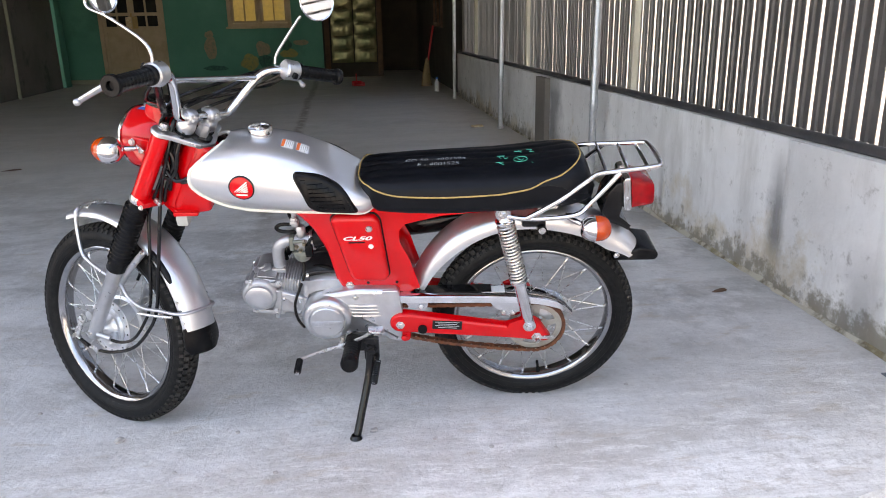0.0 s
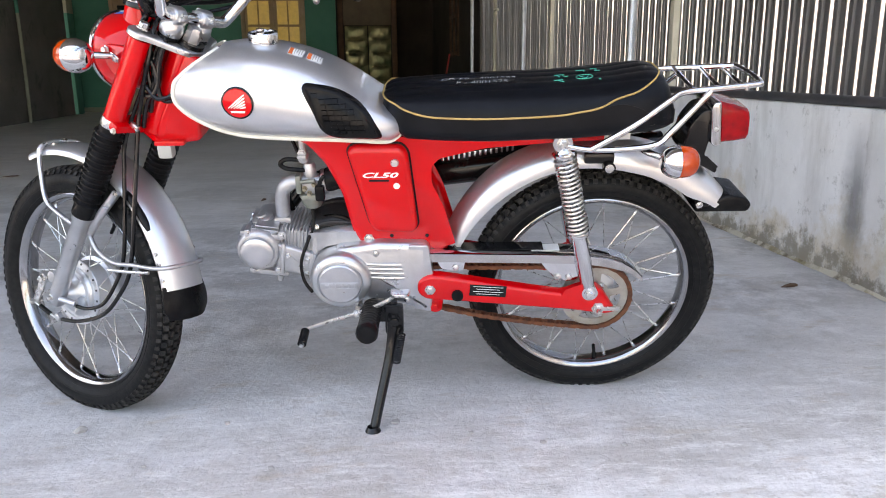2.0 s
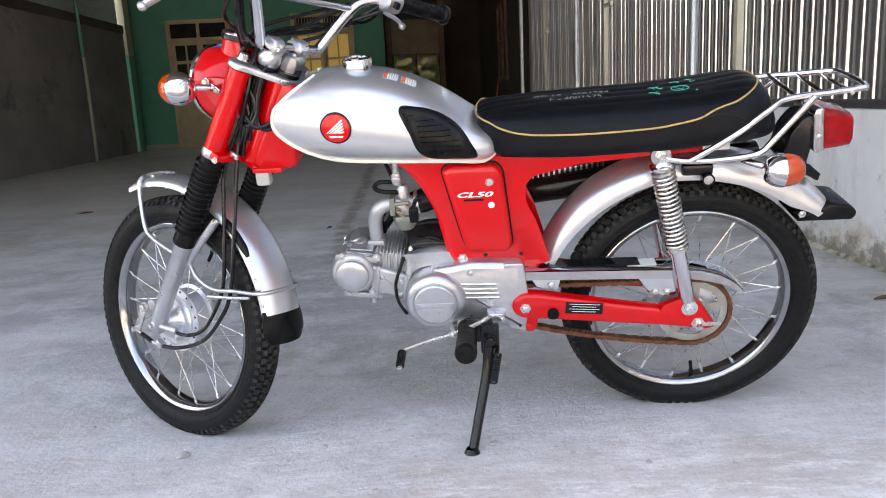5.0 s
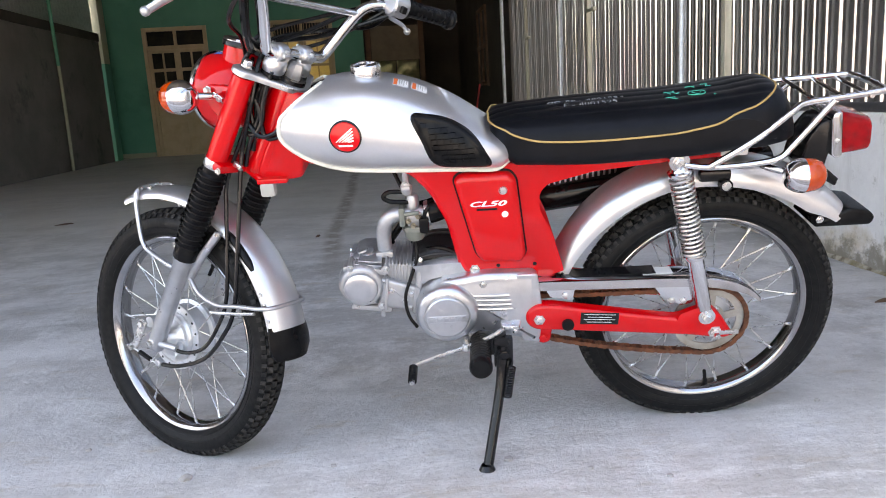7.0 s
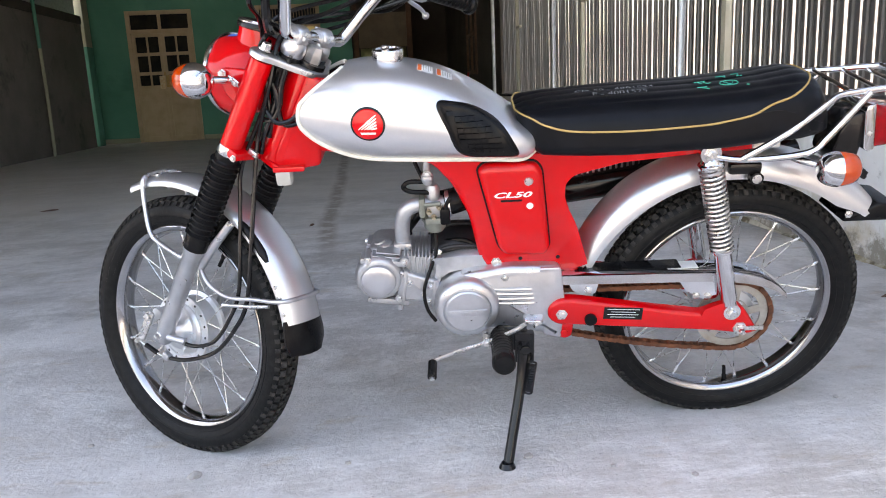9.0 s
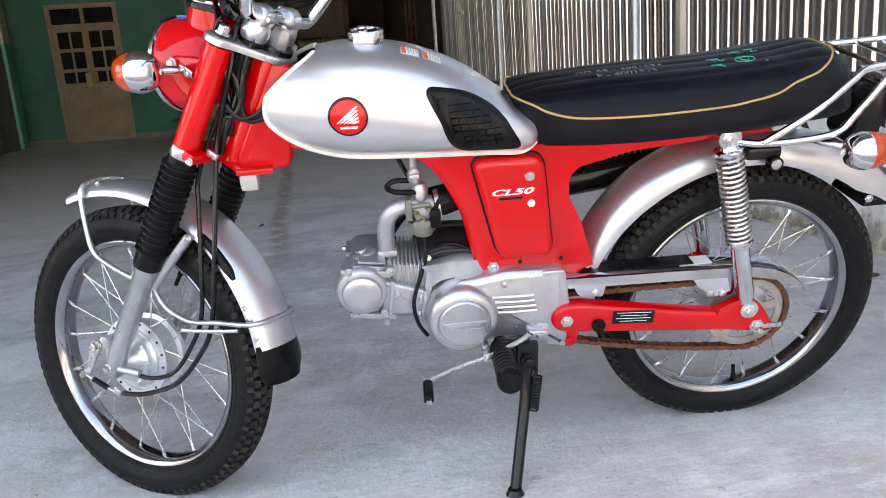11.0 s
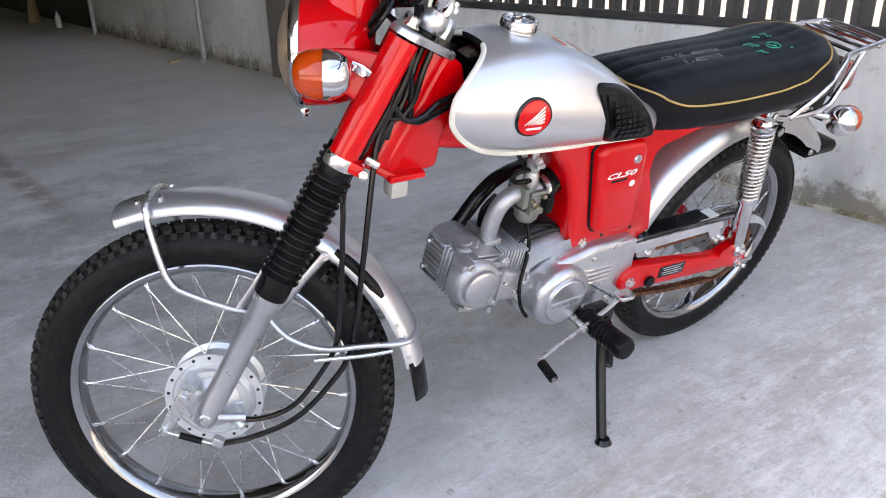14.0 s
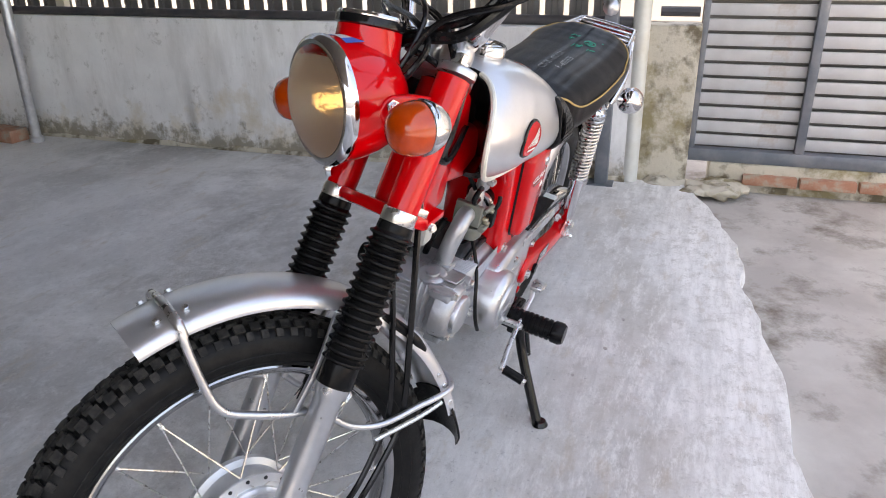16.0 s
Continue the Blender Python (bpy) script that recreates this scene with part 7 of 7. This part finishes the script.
    tube(bm, [(0.585, 0.02, 0.536), (0.57, 0.018, 0.538), (0.545, 0.01, 0.545)], [0.02, 0.025, 0.027], 18)
    part("air_hose", bm, "rubber", eng, "black rubber air hose")
    bm = bmesh.new()
    tube(bm, [(0.581, 0.02, 0.5355), (0.573, 0.02, 0.5365)], 0.0265, 20, smooth=False)
    part("hose_clip", bm, "zinc", eng)
    bm = bmesh.new()
    lathe(bm, [(0, 0), (0.008, 0), (0.012, 0.006), (0.012, 0.02), (0.007, 0.024), (0.007, 0.05), (0, 0.05)], 16, at(0.615, 0.03, 0.582))
    box(bm, (0.018, 0.02, 0.008), (0.615, 0.04, 0.6), 0.002)
    bolt(bm, (0.615, 0.04, 0.605), 0.007, 0.006)
    part("fuel_tap", bm, "cast", bike, "cast fuel tap under the tank")
    for pts, r in (([(0.622, 0.032, 0.588), (0.65, 0.035, 0.59), (0.662, 0.035, 0.58), (0.65, 0.034, 0.57), (0.62, 0.03, 0.565), (0.606, 0.022, 0.56)], 0.0048),
                   ([(0.606, 0.03, 0.485), (0.604, 0.045, 0.45), (0.615, 0.06, 0.42), (0.632, 0.075, 0.375), (0.628, 0.084, 0.335), (0.612, 0.088, 0.308)], 0.0036),
                   ([(0.64, 0.0, 0.62), (0.63, 0.01, 0.6), (0.62, 0.02, 0.58)], 0.004),
                   ([(0.6, 0.0, 0.44), (0.56, 0.02, 0.456), (0.53, 0.03, 0.45), (0.5, 0.04, 0.425)], 0.005),
                   ([(0.66, -0.03, 0.45), (0.665, -0.02, 0.49), (0.65, -0.01, 0.52)], 0.006)):
        bm = bmesh.new()
        tube(bm, pts, r, 8, 6)
        part("hose", bm, "rubber", eng)
    # exhaust on the far side
    bm = bmesh.new()
    tube(bm, [(0.7, -0.03, 0.345), (0.712, -0.055, 0.37), (0.7, -0.066, 0.408), (0.668, -0.07, 0.448), (0.636, -0.072, 0.486), (0.59, -0.08, 0.51), (0.5, -0.1, 0.512), (0.4, -0.112, 0.503)], 0.014, 14)
    part("exhaust_pipe", bm, "gloss_black", bike, "black exhaust pipe curving up the far side")
    bm = bmesh.new()
    tube(bm, [(0.42, -0.112, 0.5), (0.38, -0.112, 0.5), (0.1, -0.118, 0.53), (-0.16, -0.125, 0.557)], [0.02, 0.034, 0.034, 0.032], 22, smooth=False)
    muf = part("muffler", bm, "gloss_black", bike, "black high-level muffler")
    bm = bmesh.new()
    prism(bm, rounded([(0.345, 0.53), (0.05, 0.566), (0.05, 0.582), (0.345, 0.553)], 0.004, 2), -0.13, -0.09, 0.002)
    part("heat_shield", bm, "gloss_black", muf)
    for k in range(14):
        bm = bmesh.new()
        box(bm, (0.0052, 0.003, 0.012), (0.33 - 0.0118 * k, -0.0885, 0.5435 + 0.0017 * k), 0.001)
        part("shield_slot", bm, "chrome", muf)
    # right-hand side: plain case and foot parts
    bm = bmesh.new()
    lathe(bm, [(0, -0.125), (0.055, -0.122), (0.062, -0.11), (0.062, -0.08), (0, -0.08)], 36, at(0.5, 0, 0.345) @ TO_Y)
    part("right_case_cover", bm, "alloy", eng)


def foot_controls():
    bm = bmesh.new()
    tube(bm, [(0.621, 0.155, 0.258), (0.575, 0.148, 0.272), (0.513, 0.142, 0.287), (0.455, 0.14, 0.312), (0.432, 0.14, 0.33)], 0.0058, 10, squash=0.75)
    tube(bm, [(0.513, 0.142, 0.287), (0.513, 0.09, 0.287)], 0.008, 12, smooth=False)
    prism(bm, rounded([(0.442, 0.128), (0.44, 0.155), (0.405, 0.158), (0.4, 0.13)], 0.008, 3), 0.333, 0.34, 0.002, Matrix(((1, 0, 0, 0), (0, 0, 1, 0), (0, 1, 0, 0), (0, 0, 0, 1))))
    tube(bm, [(0.621, 0.15, 0.258), (0.623, 0.206, 0.25)], 0.005, 10, smooth=False)
    ped = part("shift_pedal", bm, "zinc", bike, "chromed heel-and-toe shift pedal")
    bm = bmesh.new()
    tube(bm, [(0.6213, 0.16, 0.2568), (0.6227, 0.2, 0.2508)], 0.0092, 12, smooth=False)
    part("toe_rubber", bm, "rubber", ped, "black rubber toe piece")
    bm = bmesh.new()
    bolt(bm, (0.513, 0.146, 0.287), 0.006, 0.005)
    part("pivot_bolt", bm, "zinc", ped)
    for s in (1, -1):
        bm = bmesh.new()
        a, b = Vector((0.483, 0.11 * s, 0.283)), Vector((0.486, 0.235 * s, 0.292))
        m = Matrix.Translation(a) @ (b - a).to_track_quat("Z", "Y").to_matrix().to_4x4()
        prof = [(0, 0), (0.018, 0)]
        for k in range(9):
            prof += [(0.0215, 0.003 + 0.0105 * k), (0.0215, 0.009 + 0.0105 * k), (0.019, 0.0098 + 0.0105 * k), (0.019, 0.0122 + 0.0105 * k)]
        prof += [(0.0225, 0.099), (0.0228, 0.115), (0.019, 0.122), (0, 0.123)]
        lathe(bm, prof, 18, m)
        part("foot_peg", bm, "rubber", bike, "ribbed black rubber foot peg")
    bm = bmesh.new()
    tube(bm, [(0.482, -0.13, 0.283), (0.482, 0.12, 0.283)], 0.01, 12, smooth=False)
    box(bm, (0.05, 0.02, 0.05), (0.455, 0.11, 0.275), 0.005)
    box(bm, (0.04, 0.018, 0.07), (0.437, 0.12, 0.26), 0.006)
    part("peg_bar", bm, "gloss_black", bike, "black foot peg bar and stand bracket")
    bm = bmesh.new()
    tube(bm, [(0.44, 0.124, 0.275), (0.446, 0.15, 0.2), (0.468, 0.205, 0.11), (0.481, 0.238, 0.06)], [0.011, 0.0105, 0.0105, 0.0105], 14)
    lathe(bm, [(0, 0.0), (0.015, 0.0), (0.017, 0.004), (0.012, 0.014), (0, 0.014)], 18, at(0.483, 0.246, 0.056) @ Euler((radians(14), 0, 0)).to_matrix().to_4x4())
    bolt(bm, (0.437, 0.132, 0.262), 0.011, 0.009)
    stand = part("side_stand", bm, "gloss_black", bike, "black side stand propped on the floor")
    bm = bmesh.new()
    pts = []
    a, b = Vector((0.428, 0.135, 0.245)), Vector((0.445, 0.17, 0.165))
    for k in range(12 * 10 + 1):
        t = k / 120
        p = a.lerp(b, 0.15 + 0.7 * t)
        pts.append(p + Vector((0.0085 * math.cos(k * 0.628) - 0.008, 0.0085 * math.sin(k * 0.628), 0)))
    tube(bm, [a] + pts + [b], 0.0021, 6, smooth=False)
    part("stand_spring", bm, "gloss_black", stand)


def rear_end():
    # swinging arm
    for s in (1, -1):
        bm = bmesh.new()
        arm = rounded([(0.385, 0.335), (0.365, 0.35), (0.335, 0.349), (0.149, 0.316), (0.075, 0.304), (0.045, 0.318), (0.012, 0.324), (-0.008, 0.31), (-0.035, 0.268), (-0.042, 0.258), (-0.02, 0.25), (0.05, 0.262), (0.335, 0.29), (0.37, 0.293), (0.388, 0.31)], 0.014, 3)
        prism(bm, arm, 0.074 * s, 0.1 * s, 0.008)
        sw = part("swinging_arm", bm, "red", bike, "red swinging arm")
        bm = bmesh.new()
        bolt(bm, (0.36, 0.1 * s, 0.318), 0.009, 0.007, (0, s, 0))
        part("pivot_bolt", bm, "zinc", sw)
        bm = bmesh.new()
        tube(bm, [(0.302, 0.098 * s, 0.305), (0.302, 0.107 * s, 0.305)], 0.0125, 18, smooth=False)
        part("rubber_plug", bm, "rubber", sw, "round black plug")
        bm = bmesh.new()
        bolt(bm, (-0.001, 0.1 * s, 0.268), 0.011, 0.007, (0, s, 0))
        bolt(bm, (-0.001, 0.107 * s, 0.268), 0.0065, 0.012, (0, s, 0))
        box(bm, (0.05, 0.004, 0.01), (-0.024, 0.102 * s, 0.268), 0.002)
        part("axle_nut", bm, "zinc", sw)
        if s > 0:
            bm = bmesh.new()
            box(bm, (0.078, 0.0012, 0.027), (0.279, 0.1007, 0.281), 0.0006, Euler((0, radians(-4), 0)).to_matrix().to_4x4() @ at(-0.0205, 0, 0.016))
            plate = part("label_plate", bm, "gloss_black", sw, "black label with rows of small print")
            for k in range(4):
                bm = bmesh.new()
                box(bm, (0.064 - 0.014 * (k % 2), 0.0006, 0.0009), (0.279, 0.1016, 0.2905 - 0.0058 * k), 0, Euler((0, radians(-4), 0)).to_matrix().to_4x4() @ at(-0.0205, 0, 0.016))
                part("print_bar", bm, "white_paint", plate)
    bm = bmesh.new()
    prism(bm, rounded([(0.385, 0.3), (0.33, 0.3), (0.335, 0.255), (0.35, 0.248), (0.39, 0.27)], 0.01, 3), 0.02, 0.085, 0.006)
    bolt(bm, (0.352, 0.086, 0.268), 0.008, 0.006)
    part("frame_lug", bm, "red", bike)
    # sprocket and chain
    bm = bmesh.new()
    c = at(0, 0, 0.272)
    lathe(bm, [(0.0585, 0.053), (0.0585, 0.057), (0.074, 0.057), (0.0745, 0.0555), (0.074, 0.053), (0.0585, 0.053)], 60, c @ TO_Y)
    lathe(bm, [(0.022, 0.053), (0.022, 0.057), (0.036, 0.057), (0.036, 0.053), (0.022, 0.053)], 48, c @ TO_Y)
    for k in range(5):
        box(bm, (0.026, 0.004, 0.017), (0.047, 0.055, 0), 0.0, c @ Euler((0, 2 * math.pi * (k + 0.7) / 5, 0)).to_matrix().to_4x4())
    sp = part("sprocket", bm, "sprocket", rear, "pale steel sprocket", Matrix.Translation((0, 0, -0.272)))
    bolts("sprocket_bolt", "zinc", rear, [((0.029 * math.cos(a), 0.057, 0.029 * math.sin(a)), 0.005, 0.005, (0, 1, 0)) for a in (0.5, 2.07, 3.64, 5.21)])
    bm = bmesh.new()
    path = []
    for k in range(31):
        a = radians(83 + 190 * k / 30)
        path.append(Vector((0.079 * math.cos(a), 0.055, 0.272 + 0.079 * math.sin(a))))
    front_c = Vector((0.415, 0.055, 0.312))
    for k in range(11):
        a = radians(-83 + 166 * k / 10)
        path.append(front_c + Vector((0.033 * math.cos(a), 0, 0.042 * math.sin(a))))
    low = path[30]
    full = path[:31] + [low.lerp(path[31], t) + Vector((0, 0, -0.012 * math.sin(t * math.pi))) for t in (0.1, 0.2, 0.3, 0.4, 0.5, 0.6, 0.7, 0.8, 0.9)] + path[31:] + [path[-1].lerp(path[0], t) + Vector((0, 0, -0.003 * math.sin(t * math.pi))) for t in (0.1, 0.3, 0.5, 0.7, 0.9)]
    dist = [0.0]
    loop = full + [full[0]]
    for a, b in zip(loop, loop[1:]):
        dist.append(dist[-1] + (b - a).length)
    n = int(dist[-1] / 0.0127)

    def along(d):
        d %= dist[-1]
        for i in range(len(dist) - 1):
            if d <= dist[i + 1]:
                t = (d - dist[i]) / max(dist[i + 1] - dist[i], 1e-9)
                return loop[i].lerp(loop[i + 1], t)

    for k in range(n):
        p, q = along(dist[-1] * k / n), along(dist[-1] * (k + 1) / n)
        t = (q - p).normalized()
        m = Matrix.Translation((p + q) / 2) @ Matrix(((t.x, 0, -t.z, 0), (0, 1, 0, 0), (t.z, 0, t.x, 0), (0, 0, 0, 1)))
        wide = 0.0075 if k % 2 else 0.0055
        for s in (1, -1):
            box(bm, (0.0175, 0.0014, 0.0095), (0, wide * s, 0), 0, m)
        tube(bm, [p + Vector((0, -0.008, 0)), p + Vector((0, 0.0085, 0))], 0.0042, 7, smooth=False)
    part("drive_chain", bm, "rust", bike, "rusty brown drive chain")
    # chain guard
    bm = bmesh.new()
    top = [(0.37, 0.392), (0.2, 0.388), (0.06, 0.384), (0.0, 0.378), (-0.045, 0.366), (-0.075, 0.348), (-0.095, 0.328)]
    path = smooth_path([(x, 0, z) for x, z in top], 5)
    rings = []
    for k, p in enumerate(path):
        d = 0.016 * (1 - max(0, (k - len(path) * 0.62) / (len(path) * 0.38)) * 0.75)
        rings.append([(p.x, 0.032, p.z + 0.006), (p.x, 0.075, p.z + 0.006), (p.x, 0.081, p.z + 0.002), (p.x, 0.083, p.z - d), (p.x, 0.081, p.z - d), (p.x, 0.079, p.z), (p.x, 0.074, p.z + 0.004), (p.x, 0.032, p.z + 0.004)])
    loft(bm, rings)
    prism(bm, rounded([(0.125, 0.372), (0.11, 0.35), (0.068, 0.3255), (0.045, 0.33), (0.038, 0.372)], 0.006, 3), 0.079, 0.0815, 0.0)
    prism(bm, rounded([(0.345, 0.378), (0.335, 0.358), (0.29, 0.352), (0.285, 0.378)], 0.006, 3), 0.079, 0.0815, 0.0)
    cg = part("chain_guard", bm, "chrome", bike, "chromed chain guard")
    bolts("guard_bolt", "zinc", cg, [((x, 0.082, z), 0.006, 0.005, (0, 1, 0)) for x, z in ((0.088, 0.338), (0.064, 0.336), (0.305, 0.362))])
    bm = bmesh.new()
    box(bm, (0.24, 0.036, 0.0012), (0.24, 0.052, 0.3965), 0, None)
    part("guard_top_strip", bm, "gloss_black", cg, "glossy black top strip")
    bm = bmesh.new()
    box(bm, (0.06, 0.03, 0.001), (0.115, 0.054, 0.394), 0, None)
    part("guard_sticker", bm, "white_paint", cg)
    # shock absorbers
    for s in (1, -1):
        top_, low_ = Vector((0.101, 0.097 * s, 0.645)), Vector((0.021, 0.095 * s, 0.309))
        way = (low_ - top_).normalized()
        m = Matrix.Translation(top_) @ way.to_track_quat("Z", "Y").to_matrix().to_4x4()
        ln = (low_ - top_).length
        bm = bmesh.new()
        lathe(bm, [(0, 0.012), (0.013, 0.012), (0.018, 0.02), (0.0235, 0.022), (0.0245, 0.026), (0.0235, 0.03), (0.008, 0.032), (0.008, 0.17), (0.0165, 0.17), (0.0165, ln - 0.03), (0.0135, ln - 0.02), (0.0135, ln - 0.008), (0, ln - 0.008)], 24, m)
        lathe(bm, [(0.0165, 0.196), (0.0225, 0.199), (0.0235, 0.203), (0.022, 0.208), (0.0165, 0.211)], 24, m)
        for p, r in ((top_, 0.019), (low_, 0.017)):
            lathe(bm, [(0.008, -0.012), (r, -0.012), (r, 0.012), (0.008, 0.012)], 22, Matrix.Translation(p) @ TO_Y)
        sh = part("shock_absorber", bm, "chrome", bike, "chromed shock absorber with open spring")
        bm = bmesh.new()
        turns = 18
        pts = [m @ Vector((0.0208 * math.cos(k * 0.5236), 0.0208 * math.sin(k * 0.5236), 0.032 + (0.198 - 0.032) * (k / (turns * 12)))) for k in range(turns * 12 + 1)]
        tube(bm, pts, 0.0029, 7, smooth=False)
        part("coil_spring", bm, "zinc", sh, "chromed coil spring")
        bolts("mount_nut", "zinc", sh, [((p.x, p.y + 0.012 * s, p.z), 0.009, 0.009, (0, s, 0)) for p in (top_, low_)])
    # rack
    side = [(0.098, 0.104, 0.64), (0.05, 0.108, 0.632), (-0.02, 0.112, 0.634), (-0.078, 0.11, 0.642), (-0.105, 0.106, 0.666), (-0.175, 0.088, 0.738)]
    loop = [(0.046, 0.112, 0.634), (-0.03, 0.116, 0.682), (-0.095, 0.1, 0.724), (-0.125, 0.088, 0.737), (-0.2, 0.079, 0.742), (-0.262, 0.072, 0.746), (-0.276, 0.062, 0.747), (-0.28, 0, 0.748)]
    bm = bmesh.new()
    tube(bm, loop + [(x, -y, z) for x, y, z in loop[:-1][::-1]], 0.0062, 12, 6)
    for s in (1, -1):
        tube(bm, [(x, y * s, z) for x, y, z in side], 0.0062, 12, 6)
    rack = part("luggage_rack", bm, "chrome", bike, "chromed tubular luggage rack")
    for x0, x1 in ((-0.142, -0.15), (-0.195, -0.205), (-0.245, -0.25)):
        bm = bmesh.new()
        tube(bm, [(x0, 0.082, 0.741), (x1, -0.082, 0.741)], 0.0042, 8, smooth=False)
        part("cross_bar", bm, "chrome", rack)
    # lamps and bracket at the tail
    bm = bmesh.new()
    prism(bm, rounded([(-0.196, 0.694), (-0.2, 0.704), (-0.214, 0.706), (-0.226, 0.618), (-0.214, 0.614), (-0.206, 0.62)], 0.004, 3), -0.05, 0.05, 0.003)
    base = part("tail_lamp", bm, "chrome", bike, "tail lamp base")
    bm = bmesh.new()
    rings = []
    for u, gx in ((0.0, 0.0), (0.5, 0.0), (0.92, 0.001), (1.0, 0.006)):
        xt, xb = -0.213 - 0.06 * u, -0.226 - 0.056 * u
        w = 0.049 - 0.006 * u - gx * 0.5
        ring = rounded([(w, 0.703 - 0.014 * u - gx), (-w, 0.703 - 0.014 * u - gx), (-w, 0.62 + 0.004 * u + gx), (w, 0.62 + 0.004 * u + gx)], 0.014, 3)
        rings.append([(xt + (xb - xt) * (0.72 - q.y) / 0.1, q.x, q.y) for q in ring])
    loft(bm, rings)
    part("tail_lens", bm, "red_lens", base, "red plastic tail lamp lens")
    bm = bmesh.new()
    prism(bm, rounded([(-0.152, 0.605), (-0.162, 0.655), (-0.182, 0.684), (-0.204, 0.69), (-0.208, 0.64), (-0.2, 0.59), (-0.232, 0.562), (-0.228, 0.552), (-0.205, 0.566), (-0.17, 0.58)], 0.008, 3), -0.04, 0.04, 0.004)
    part("plate_bracket", bm, "gloss_black", bike, "black pressed tail bracket")
    bm = bmesh.new()
    bolt(bm, (-0.212, 0.0495, 0.65), 0.004, 0.004)
    part("bracket_bolt", bm, "zinc", base)
    for s in (1, -1):
        cup = Matrix(((0, 0, -1, -0.112), (0, s, 0, 0.135 * s), (1, 0, 0, 0.616), (0, 0, 0, 1)))
        indicator(s, cup, (-0.056, 0.075 * s, 0.622), (-0.09, 0.12 * s, 0.619), None)
        bm = bmesh.new()
        box(bm, (0.05, 0.008, 0.022), (-0.01, 0.075 * s, 0.652), 0.003)
        part("rack_tab", bm, "white_paint", bike, "pale strap tab under the seat")
    bm = bmesh.new()
    tube(bm, [(0.36, 0.05, 0.40), (0.33, 0.06, 0.37), (0.30, 0.06, 0.395)], 0.012, 10)
    part("fender_bracket", bm, "rubber", bike, "black rubber-sheathed bracket")


front_end()
handlebar()
fenders()
tank()
seat()
frame_and_cover()
engine()
foot_controls()
rear_end()
bpy.context.view_layer.update()
